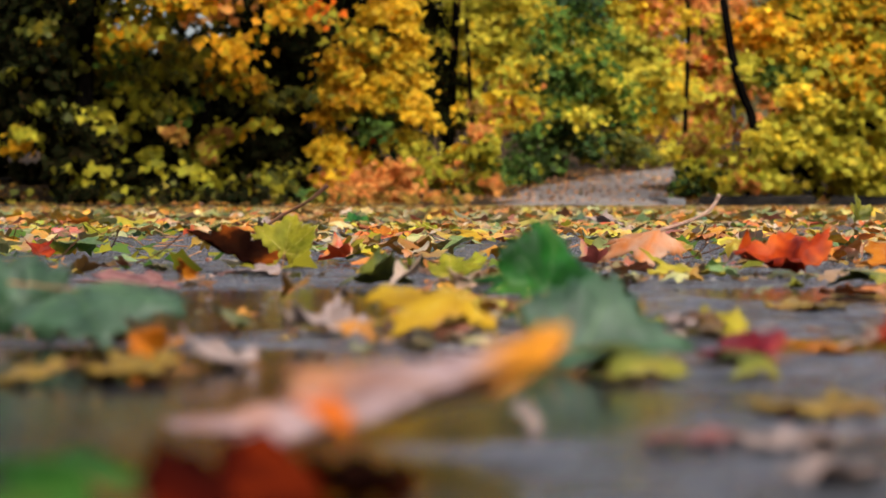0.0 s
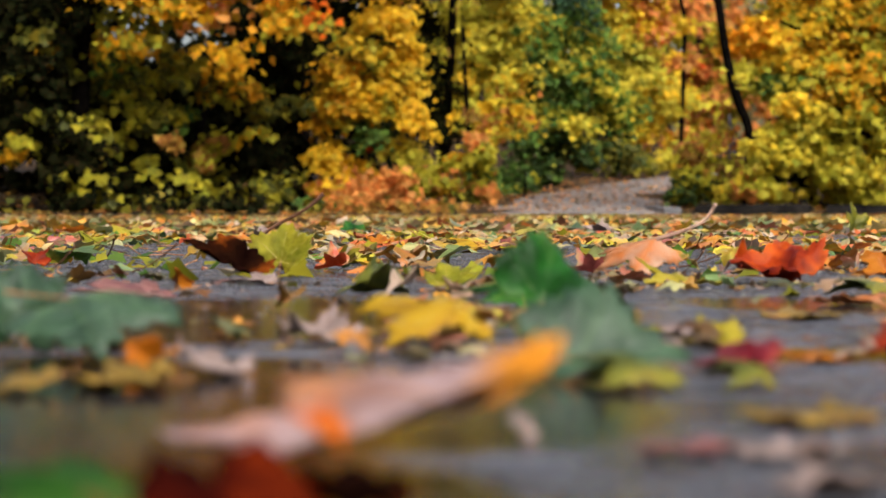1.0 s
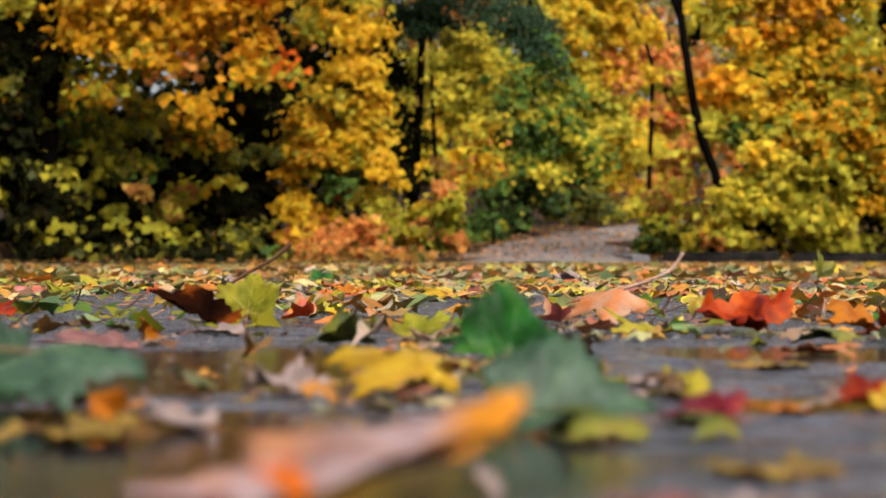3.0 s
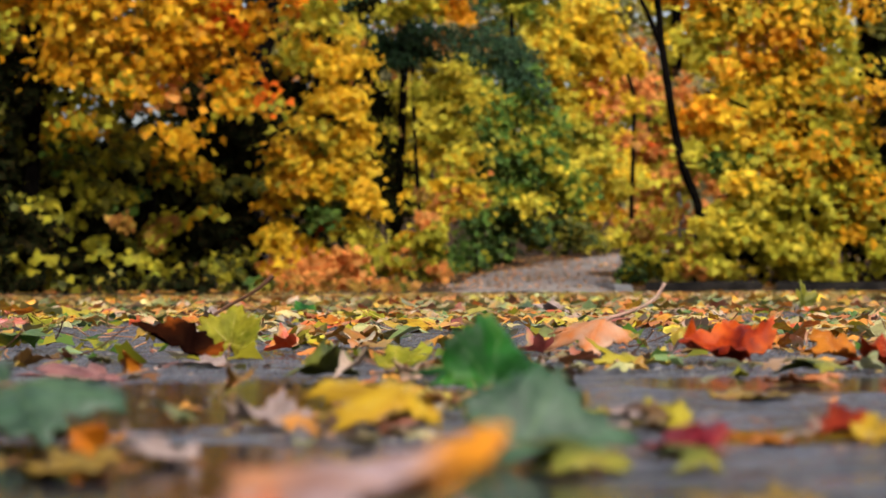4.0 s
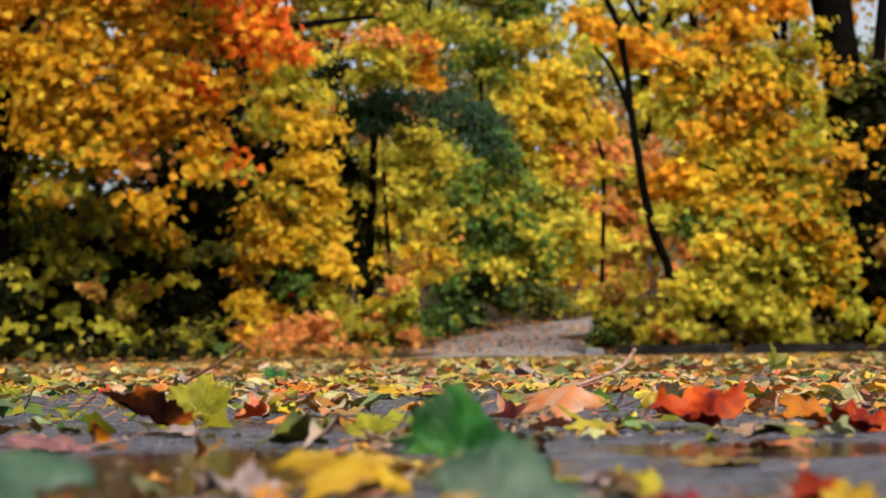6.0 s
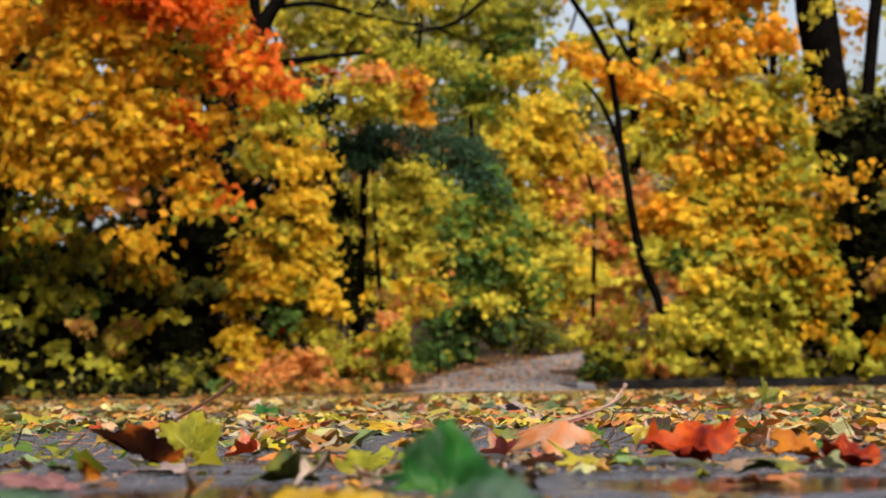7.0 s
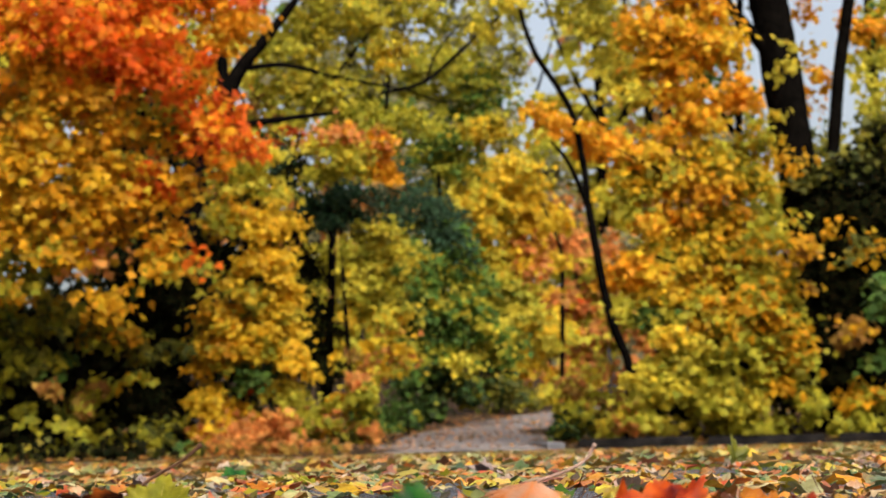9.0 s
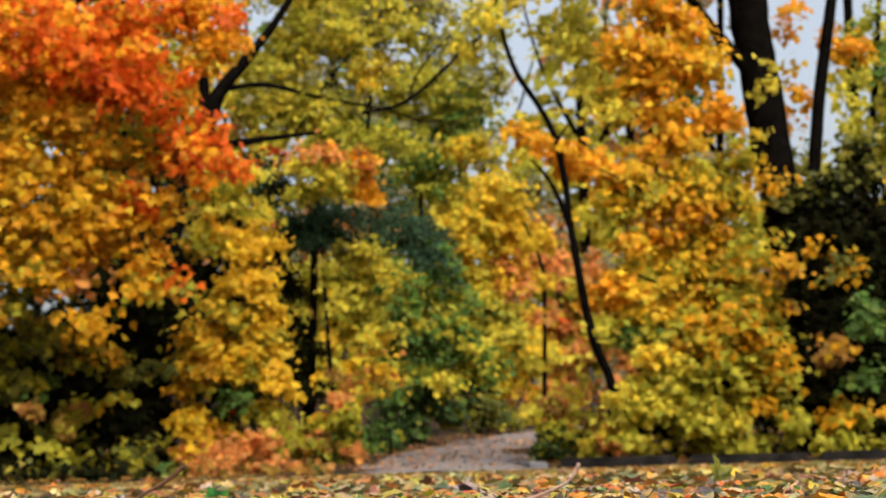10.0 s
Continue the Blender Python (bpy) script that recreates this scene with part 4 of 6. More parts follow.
yellow_tree.puff(2.71, 31.50, 3.72, 0.65, 0.58, 0.29, (GOLD, LEMON), 1.5)
yellow_tree.puff(3.48, 31.50, 3.57, 0.40, 0.36, 0.18, GOLD, 1.5)
yellow_tree.puff(2.42, 31.50, 3.25, 0.43, 0.39, 0.31, (LEMON, GOLD), 1.5)
yellow_tree.puff(3.33, 31.50, 3.00, 0.40, 0.36, 0.29, (GOLD, RUST), 1.5)
yellow_tree.puff(2.95, 31.50, 2.42, 0.47, 0.42, 0.40, (LEMON, OLIVE), 1.5)
yellow_tree.puff(3.66, 31.50, 1.86, 0.40, 0.36, 0.31, (LEMON, GOLD), 1.5)
yellow_tree.puff(2.45, 31.50, 3.98, 0.45, 0.40, 0.27, LEMON, 1.5)
yellow_tree.puff(3.21, 31.50, 2.05, 0.40, 0.36, 0.27, (OLIVE, LEMON), 1.5)
yellow_tree.puff(3.09, 31.50, 1.33, 0.40, 0.36, 0.27, (GOLD, OLIVE), 1.5)
yellow_tree.puff(2.69, 31.50, 2.97, 0.36, 0.32, 0.27, LEMON, 1.5)
yellow_tree.puff(3.65, 31.50, 4.51, 0.36, 0.32, 0.36, (OLIVE, GREY), 0.8999999999999999)
yellow_tree.puff(3.36, 31.50, 3.92, 0.45, 0.40, 0.18, GOLD, 1.5)
yellow_tree.puff(2.98, 31.50, 0.75, 0.45, 0.40, 0.18, (OLIVE, SHADY), 1.5)
yellow_tree.finish(20, size=0.16, spray=0.26, per=13, gap=-0.2)

red_far = Grown("maple_tree", "distant maple with soft red and orange leaves", 4.82, 38.00)
red_far.trunk([(4.85, 38.00, 0.58), (4.97, 38.00, 2.65), (5.11, 38.00, 5.08)], [0.1, 0.09, 0.03])
red_far.puff(3.96, 36.50, 3.25, 0.31, 0.28, 0.29, (RED, RUST))
red_far.puff(4.50, 36.50, 3.72, 0.42, 0.38, 0.42, RUST)
red_far.puff(4.73, 36.50, 2.60, 0.31, 0.28, 0.25, (RED, RUST))
red_far.puff(4.87, 36.50, 2.02, 0.46, 0.41, 0.42, (RUST, LEMON))
red_far.puff(4.15, 36.50, 2.77, 0.42, 0.38, 0.25, (RUST, GOLD))
red_far.puff(5.22, 36.50, 2.96, 0.42, 0.38, 0.63, (RUST, OLIVE))
red_far.puff(5.45, 36.50, 3.59, 0.42, 0.38, 0.52, (RUST, GREY), 0.7)
red_far.puff(4.10, 36.50, 1.31, 0.46, 0.41, 0.13, (ORANGE, RUST))
red_far.puff(4.09, 36.50, 0.84, 0.42, 0.38, 0.23, LEMON)
red_far.puff(4.84, 36.50, 1.39, 0.42, 0.38, 0.25, (RUST, LEMON))
red_far.puff(4.53, 36.50, 4.46, 0.42, 0.38, 0.42, (GREY, RUST), 0.7)
red_far.puff(5.29, 36.50, 2.11, 0.42, 0.38, 0.42, (OLIVE, RUST))
red_far.puff(5.73, 36.50, 2.42, 0.63, 0.56, 0.31, OLIVE)
# one near-black puff painted as a shaded hole
red_far.puff(3.72, 36.50, 2.63, 0.25, 0.25, 0.17, DARK, 0.8)
red_far.finish(21, size=0.18, spray=0.26, per=12, gap=-0.15)

leaning = Grown("leaning_tree", "thin dark leaning tree with a forked bare top", 2.74, 17.70)
leaning.trunk([(2.75, 17.70, 0.04), (2.78, 17.70, 0.70), (2.66, 17.70, 1.06), (2.57, 17.70, 1.42), (2.49, 17.70, 1.94), (2.44, 17.70, 2.30), (2.42, 17.70, 2.64)], [0.042, 0.042, 0.041, 0.04, 0.037, 0.034, 0.028])
leaning.limb([(2.42, 17.70, 2.56), (2.35, 17.70, 2.98), (2.21, 17.70, 3.29), (2.01, 17.70, 3.61), (1.89, 17.70, 3.98), (1.83, 17.70, 4.46)], [0.033, 0.03, 0.028, 0.026, 0.022, 0.012])
leaning.limb([(2.44, 17.70, 2.22), (2.34, 17.70, 2.48), (2.24, 17.70, 2.67), (2.12, 17.70, 2.80)], [0.03, 0.024, 0.018, 0.01])
leaning.limb([(2.35, 17.70, 2.97), (2.49, 17.70, 3.16), (2.62, 17.70, 3.31)], [0.01, 0.008, 0.004])
leaning.puff(1.78, 17.60, 4.07, 0.15, 0.25, 0.07, LEMON, 0.5)
leaning.puff(2.45, 17.60, 1.67, 0.07, 0.25, 0.05, LEMON, 0.6)
leaning.puff(2.66, 17.60, 1.16, 0.07, 0.25, 0.05, LEMON, 0.6)
leaning.puff(1.57, 17.60, 3.91, 0.12, 0.25, 0.12, LEMON, 0.5)
leaning.finish(22, size=0.15, spray=0.17, per=7)

thin_stem = Grown("tree", "slender straight dark sapling stem", 2.79, 23.00)
thin_stem.trunk([(2.79, 23.00, 0.16), (2.81, 23.00, 0.91), (2.85, 23.00, 2.04), (2.81, 23.00, 2.44), (2.62, 23.00, 2.91)], [0.027, 0.027, 0.026, 0.022, 0.01])
thin_stem.limb([(3.67, 23.00, 3.90), (3.63, 23.00, 4.25), (3.61, 23.00, 4.66), (3.54, 23.00, 5.14)], [0.026, 0.026, 0.022, 0.012])
thin_stem.puff(2.71, 22.40, 2.64, 0.19, 0.25, 0.10, GOLD, 0.7)
thin_stem.puff(2.74, 22.40, 0.57, 0.19, 0.25, 0.19, (LEMON, RUST), 0.8)
thin_stem.puff(2.73, 22.40, 1.21, 0.10, 0.25, 0.10, LEMON, 0.5)
thin_stem.puff(2.78, 22.40, 1.73, 0.06, 0.25, 0.08, (GOLD, RUST), 0.5)
thin_stem.puff(2.74, 22.40, 2.12, 0.08, 0.25, 0.06, GOLD, 0.5)
thin_stem.finish(23, size=0.15, spray=0.2, per=8)

pale_stem = Grown("tree", "pale grey slender stem among low shrubs", 2.89, 19.60)
pale_stem.trunk([(2.89, 19.60, 0.08), (2.90, 19.60, 0.61), (2.87, 19.60, 1.00)], [0.04, 0.034, 0.012])
pale_stem.finish(24, bark_mat=GREY_BARK)

back_stem = Grown("tree", "bare leaning stem in the thin woods behind", 4.51, 25.00)
back_stem.trunk([(4.59, 25.00, 0.16), (4.64, 25.00, 2.32), (4.60, 25.00, 4.08), (4.33, 25.00, 4.60), (4.09, 25.00, 5.20), (4.01, 25.00, 5.80)], [0.05, 0.045, 0.035, 0.03, 0.025, 0.015])
back_stem.finish(33)

low_green = Grown("bush", "low dark green bush with reddish twigs beside the path", 2.31, 18.60, "bush")
low_green.trunk([(2.31, 18.60, 0.02), (2.35, 18.60, 0.27), (2.30, 18.60, 0.54)], [0.025, 0.02, 0.008])
low_green.limb([(2.35, 18.60, 0.06), (2.46, 18.60, 0.43), (2.55, 18.60, 0.69)], [0.012, 0.009, 0.004])
low_green.limb([(2.39, 18.60, 0.06), (2.62, 18.60, 0.37), (2.71, 18.60, 0.61)], [0.012, 0.009, 0.004])
low_green.puff(2.19, 18.40, 0.20, 0.19, 0.25, 0.14, (DEEP, LEAFGREEN))
low_green.puff(2.35, 18.40, 0.32, 0.19, 0.25, 0.14, (DEEP, OLIVE))
low_green.puff(2.43, 18.40, 0.50, 0.19, 0.25, 0.16, (RUSTY, OLIVE), 0.8)
low_green.puff(2.64, 18.40, 0.37, 0.18, 0.25, 0.21, (RUSTY, OLIVE))
low_green.puff(2.06, 18.40, 0.50, 0.16, 0.25, 0.08, LEMON, 0.8)
low_green.puff(2.65, 18.40, 0.68, 0.16, 0.25, 0.14, (LEMON, RUST), 0.7)
low_green.puff(2.48, 18.40, 0.16, 0.23, 0.25, 0.11, (OLIVE, DEEP))
low_green.puff(2.74, 18.40, 0.15, 0.16, 0.25, 0.11, OLIVE)
low_green.puff(2.00, 18.40, 0.23, 0.07, 0.25, 0.07, DEEP, 0.7)
low_green.finish(25, size=0.1, spray=0.14, per=11, gap=-0.15)

round_bush = Grown("bush", "rounded bush with yellow and olive leaves", 3.39, 17.90, "bush")
round_bush.trunk([(3.39, 17.90, -0.00), (3.38, 17.90, 0.44), (3.32, 17.90, 0.85)], [0.04, 0.03, 0.015])
round_bush.puff(3.05, 17.40, 0.91, 0.21, 0.25, 0.13, (LEMON, GOLD))
round_bush.puff(2.91, 17.40, 0.61, 0.16, 0.25, 0.20, LEMON)
round_bush.puff(3.11, 17.40, 0.46, 0.35, 0.31, 0.23, (OLIVE, LEMON))
round_bush.puff(2.70, 17.40, 0.30, 0.12, 0.25, 0.12, (LEMON, RUST))
round_bush.puff(3.33, 17.40, 0.88, 0.30, 0.27, 0.20, (OLIVE, LEMON))
round_bush.puff(3.57, 17.40, 0.67, 0.30, 0.27, 0.25, OLIVE)
round_bush.puff(3.61, 17.40, 0.40, 0.33, 0.30, 0.18, (OLIVE, LEMON))
round_bush.puff(3.79, 17.40, 1.07, 0.38, 0.34, 0.25, (AMBER, OLIVE))
round_bush.puff(4.08, 17.40, 0.66, 0.23, 0.25, 0.25, (OLIVE, AMBER))
round_bush.puff(3.20, 17.40, 0.18, 0.40, 0.36, 0.10, (OLIVE, LEMON))
round_bush.puff(3.86, 17.40, 0.16, 0.30, 0.27, 0.09, OLIVE)
round_bush.puff(3.96, 17.40, 1.37, 0.25, 0.25, 0.22, (AMBER, OLIVE))
round_bush.puff(3.49, 17.40, 1.13, 0.25, 0.25, 0.15, (AMBER, OLIVE))
round_bush.puff(3.12, 17.40, 0.68, 0.25, 0.25, 0.17, (LEMON, OLIVE))
round_bush.puff(2.88, 17.40, 0.34, 0.17, 0.25, 0.16, (LEMON, OLIVE))
# near-black leaves at the back put shade between the yellow ones
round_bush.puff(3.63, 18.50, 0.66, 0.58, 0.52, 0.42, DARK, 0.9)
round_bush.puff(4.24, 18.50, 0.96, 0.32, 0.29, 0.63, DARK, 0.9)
round_bush.finish(26, size=0.11, spray=0.16, per=14, gap=-0.15)

golden = Grown("maple_tree", "maple with glowing golden orange tiers of leaves", 3.85, 18.60)
golden.trunk([(3.85, 18.60, -0.01), (3.93, 18.60, 1.09), (4.00, 18.60, 2.17), (4.06, 18.60, 3.15), (4.13, 18.60, 4.71), (4.17, 18.60, 6.18)], [0.05, 0.045, 0.04, 0.035, 0.03, 0.02])
golden.limb([(3.99, 18.60, 2.17), (3.40, 18.00, 2.43), (2.69, 17.40, 2.67)], [0.022, 0.016, 0.007])
golden.limb([(3.95, 18.60, 1.41), (3.26, 18.00, 1.69), (2.79, 17.60, 1.82)], [0.022, 0.016, 0.007])
golden.limb([(4.05, 18.60, 2.93), (3.55, 18.00, 3.44), (3.12, 17.60, 3.84)], [0.022, 0.016, 0.007])
golden.puff(2.09, 17.90, 3.04, 0.20, 0.25, 0.08, (ORANGE, GOLD))
golden.puff(2.38, 17.90, 2.91, 0.23, 0.25, 0.11, (ORANGE, GOLD))
golden.puff(2.71, 17.90, 2.82, 0.27, 0.25, 0.10, ORANGE)
golden.puff(2.97, 17.90, 2.68, 0.26, 0.25, 0.12, (ORANGE, GOLD))
golden.puff(2.50, 17.90, 2.77, 0.15, 0.25, 0.07, ORANGE)
golden.puff(3.30, 17.90, 2.92, 0.20, 0.25, 0.12, (ORANGE, GOLD))
golden.puff(3.65, 17.90, 3.04, 0.26, 0.25, 0.13, (ORANGE, GOLD))
golden.puff(3.18, 17.90, 2.52, 0.36, 0.32, 0.15, (GOLD, GOLD, OLIVE))
golden.puff(3.54, 17.90, 2.36, 0.36, 0.32, 0.18, (GOLD, ORANGE))
golden.puff(2.85, 17.90, 2.29, 0.24, 0.25, 0.12, (GOLD, OLIVE))
golden.puff(3.21, 17.90, 2.05, 0.36, 0.32, 0.15, (GOLD, ORANGE))
golden.puff(2.93, 17.90, 1.61, 0.28, 0.25, 0.17, (GOLD, ORANGE))
golden.puff(2.72, 17.90, 1.54, 0.13, 0.25, 0.12, ORANGE)
golden.puff(3.41, 17.90, 1.78, 0.31, 0.28, 0.18, (GOLD, GOLD, OLIVE))
golden.puff(3.73, 17.90, 2.04, 0.23, 0.25, 0.23, (GOLD, AMBER, OLIVE))
golden.puff(3.82, 17.90, 1.67, 0.26, 0.25, 0.26, (AMBER, OLIVE, GOLD))
golden.puff(3.23, 17.90, 1.37, 0.31, 0.28, 0.12, (GOLD, AMBER, OLIVE))
golden.puff(3.23, 17.90, 1.19, 0.31, 0.28, 0.09, (LEAFGREEN, OLIVE))
golden.puff(3.52, 17.90, 1.44, 0.26, 0.25, 0.14, (AMBER, GOLD))
golden.puff(3.18, 17.90, 3.93, 0.26, 0.25, 0.20, (GOLD, ORANGE))
golden.puff(3.53, 17.90, 4.11, 0.26, 0.25, 0.18, (GOLD, ORANGE))
golden.puff(3.68, 17.90, 3.73, 0.26, 0.25, 0.20, (ORANGE, GOLD))
golden.puff(3.27, 17.90, 3.53, 0.28, 0.25, 0.17, (ORANGE, GOLD))
golden.puff(3.92, 17.90, 3.25, 0.12, 0.25, 0.23, ORANGE, 0.8)
golden.puff(3.47, 17.90, 3.28, 0.26, 0.25, 0.12, (ORANGE, GOLD))
golden.puff(4.03, 17.90, 2.72, 0.18, 0.25, 0.17, (GOLD, OLIVE))
golden.puff(2.94, 17.90, 3.27, 0.20, 0.25, 0.12, LEMON, 0.5)
golden.puff(3.66, 17.90, 2.67, 0.26, 0.25, 0.15, (GOLD, OLIVE))
golden.puff(3.35, 17.90, 4.27, 0.31, 0.28, 0.12, (GOLD, ORANGE))
golden.puff(3.96, 17.90, 2.40, 0.18, 0.25, 0.18, (GOLD, OLIVE))
golden.puff(3.49, 17.90, 3.74, 0.20, 0.25, 0.20, (GOLD, ORANGE), 0.8)
golden.puff(3.07, 20.00, 4.18, 0.25, 0.25, 0.19, LEMON, 0.5)
golden.puff(2.91, 20.00, 4.66, 0.29, 0.26, 0.15, (LEMON, OLIVE), 0.45)
golden.puff(2.55, 20.00, 4.54, 0.23, 0.25, 0.15, (LEMON, OLIVE), 0.4)
golden.puff(2.09, 20.00, 4.79, 0.34, 0.31, 0.11, LEMON, 0.5)
golden.puff(3.24, 20.00, 3.88, 0.17, 0.25, 0.15, LEMON, 0.5)
# unseen top tiers, added to keep sky light off the crown
golden.puff(3.58, 18.40, 5.00, 0.79, 0.90, 0.42, (GOLD, ORANGE), 0.7)
golden.puff(3.90, 18.40, 6.01, 0.95, 0.90, 0.53, (GOLD, ORANGE), 0.5)
golden.finish(27, size=0.11, spray=0.18, per=15, gap=-0.3)

old = Grown("old_tree", "stout black-barked tree wrapped in ivy painted near black for shade", 4.71, 18.20)
old.trunk([(4.78, 18.20, -0.02), (4.75, 18.20, 0.62), (4.66, 18.20, 1.47), (4.57, 18.20, 2.22), (4.47, 18.20, 2.86), (4.40, 18.20, 3.46), (4.33, 18.20, 3.95), (4.29, 18.20, 4.50), (4.24, 18.20, 6.05)], [0.27, 0.23, 0.21, 0.2, 0.19, 0.185, 0.185, 0.185, 0.17])
old.limb([(4.38, 18.20, 3.57), (4.12, 18.10, 3.85), (3.92, 18.00, 4.05), (3.65, 17.90, 4.38)], [0.075, 0.06, 0.055, 0.05])
# ivy leaves coloured near black for the shade around the trunk
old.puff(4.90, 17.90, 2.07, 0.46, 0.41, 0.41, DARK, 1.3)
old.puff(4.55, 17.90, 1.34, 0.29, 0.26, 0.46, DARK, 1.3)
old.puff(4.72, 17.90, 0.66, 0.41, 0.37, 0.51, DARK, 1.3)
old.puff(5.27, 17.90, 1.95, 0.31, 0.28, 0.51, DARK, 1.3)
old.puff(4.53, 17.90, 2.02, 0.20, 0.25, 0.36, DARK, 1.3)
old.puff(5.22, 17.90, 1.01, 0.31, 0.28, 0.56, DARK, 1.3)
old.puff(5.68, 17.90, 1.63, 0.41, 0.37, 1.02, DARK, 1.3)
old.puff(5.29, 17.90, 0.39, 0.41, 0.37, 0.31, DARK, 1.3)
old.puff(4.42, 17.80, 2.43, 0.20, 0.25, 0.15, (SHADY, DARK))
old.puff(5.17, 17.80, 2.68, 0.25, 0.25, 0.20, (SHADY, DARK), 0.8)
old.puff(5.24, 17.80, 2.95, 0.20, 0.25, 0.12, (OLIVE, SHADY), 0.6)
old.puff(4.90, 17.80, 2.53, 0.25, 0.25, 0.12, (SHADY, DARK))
old.puff(4.09, 17.30, 1.91, 0.25, 0.25, 0.30, (OLIVE, AMBER), 0.35)
old.puff(4.31, 17.30, 1.60, 0.18, 0.25, 0.25, (RUSTY, AMBER), 0.25)
old.puff(5.01, 17.30, 1.28, 0.18, 0.25, 0.22, LEAFGREEN, 0.6)
old.puff(4.71, 17.30, 0.99, 0.11, 0.25, 0.17, (AMBER, RUSTY), 0.6)
old.puff(4.84, 17.30, 0.43, 0.25, 0.25, 0.13, (OLIVE, AMBER), 0.7)
old.puff(5.03, 17.30, 0.73, 0.15, 0.25, 0.13, LEAFGREEN, 0.5)
old.puff(4.19, 17.30, 3.40, 0.06, 0.25, 0.25, LEMON, 0.45)
old.puff(4.14, 17.30, 2.98, 0.07, 0.25, 0.06, LEMON, 0.6)
old.puff(4.09, 17.30, 3.60, 0.12, 0.25, 0.05, LEMON, 0.5)
old.puff(4.22, 17.30, 0.90, 0.13, 0.25, 0.30, (AMBER, OLIVE), 0.5)
old.puff(4.30, 17.30, 0.40, 0.20, 0.25, 0.15, (OLIVE, SHADY), 0.5)
old.puff(4.54, 17.30, 0.17, 0.35, 0.31, 0.08, OLIVE, 0.6)
old.puff(5.05, 17.30, 0.13, 0.20, 0.25, 0.07, OLIVE, 0.5)
old.puff(4.14, 17.30, 2.47, 0.15, 0.25, 0.10, AMBER, 0.4)
old.puff(4.77, 17.30, 1.70, 0.30, 0.27, 0.20, (AMBER, SHADY), 0.18)
old.finish(28, size=0.11, spray=0.15, per=11)

side_stem = Grown("tree", "bare dark tree stem with orange leaves aloft", 4.98, 19.00)
side_stem.trunk([(4.98, 19.00, -0.05), (4.98, 19.00, 1.19), (5.02, 19.00, 2.31), (5.08, 19.00, 2.92), (5.17, 19.00, 3.66), (5.34, 19.00, 4.63), (5.47, 19.00, 5.72)], [0.07, 0.07, 0.068, 0.065, 0.06, 0.055, 0.04])
side_stem.puff(5.55, 19.30, 4.06, 0.20, 0.25, 0.14, (ORANGE, AMBER), 0.7)
side_stem.puff(4.98, 19.30, 4.30, 0.07, 0.25, 0.39, ORANGE, 0.5)
side_stem.puff(5.02, 19.30, 3.77, 0.08, 0.25, 0.33, (ORANGE, GOLD), 0.5)
side_stem.puff(4.88, 19.30, 3.32, 0.08, 0.25, 0.19, ORANGE, 0.5)
side_stem.puff(5.45, 19.30, 4.29, 0.11, 0.25, 0.11, ORANGE, 0.5)
side_stem.puff(5.54, 19.30, 3.82, 0.13, 0.25, 0.08, OLIVE, 0.5)
side_stem.finish(29, size=0.12, spray=0.15, per=9)

right_stem = Grown("tree", "distant dark stem with few remaining leaves", 6.85, 24.00)
right_stem.trunk([(6.96, 24.00, 0.01), (7.04, 24.00, 2.17), (6.99, 24.00, 3.87), (6.95, 24.00, 4.88), (6.94, 24.00, 5.75), (6.96, 24.00, 6.84)], [0.085, 0.08, 0.07, 0.065, 0.06, 0.04])
right_stem.limb([(7.03, 24.00, 3.37), (7.19, 24.00, 4.30), (7.29, 24.00, 5.16), (7.36, 24.00, 6.03)], [0.05, 0.045, 0.04, 0.03])
right_stem.puff(7.01, 23.60, 5.15, 0.16, 0.25, 0.54, (OLIVE, GREEN), 0.5)
right_stem.puff(6.82, 23.60, 4.23, 0.23, 0.25, 0.27, (OLIVE, LEMON), 0.4)
right_stem.puff(6.72, 23.60, 3.60, 0.40, 0.36, 0.24, (OLIVE, SHADY), 0.8)
right_stem.puff(7.41, 23.60, 4.58, 0.27, 0.25, 1.01, (OLIVE, GREEN), 0.6)
right_stem.puff(6.29, 23.60, 3.47, 0.27, 0.25, 0.23, (OLIVE, SHADY), 0.6)
right_stem.finish(30, size=0.14, spray=0.2, per=9)

# added backing: near-black leaves in place of deep shade behind the ivy
backing_c = Grown("dark_tree", "dense near-black backing tree standing in for shade behind the ivy", 5.99, 21.00)
backing_c.trunk([(6.00, 21.00, -0.01), (6.07, 21.00, 1.30), (6.13, 21.00, 2.53)], [0.1, 0.08, 0.03])
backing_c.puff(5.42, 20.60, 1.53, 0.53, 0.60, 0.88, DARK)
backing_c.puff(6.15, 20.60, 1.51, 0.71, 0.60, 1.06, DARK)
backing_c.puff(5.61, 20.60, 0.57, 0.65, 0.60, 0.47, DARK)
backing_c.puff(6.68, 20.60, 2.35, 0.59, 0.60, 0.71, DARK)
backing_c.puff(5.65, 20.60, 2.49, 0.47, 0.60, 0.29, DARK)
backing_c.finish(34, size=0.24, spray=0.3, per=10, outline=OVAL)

# two more added backing trees, painting the depth behind the bushes as shade
backing_a = Grown("dark_tree", "tall near-black backing tree standing in for shade behind the bushes", -4.74, 24.00)
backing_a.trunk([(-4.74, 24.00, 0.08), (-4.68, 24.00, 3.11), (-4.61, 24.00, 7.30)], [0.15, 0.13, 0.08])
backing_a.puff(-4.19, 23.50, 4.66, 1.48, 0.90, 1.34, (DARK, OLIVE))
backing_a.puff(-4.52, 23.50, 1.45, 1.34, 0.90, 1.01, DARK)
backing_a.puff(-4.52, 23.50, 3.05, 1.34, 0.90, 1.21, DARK)
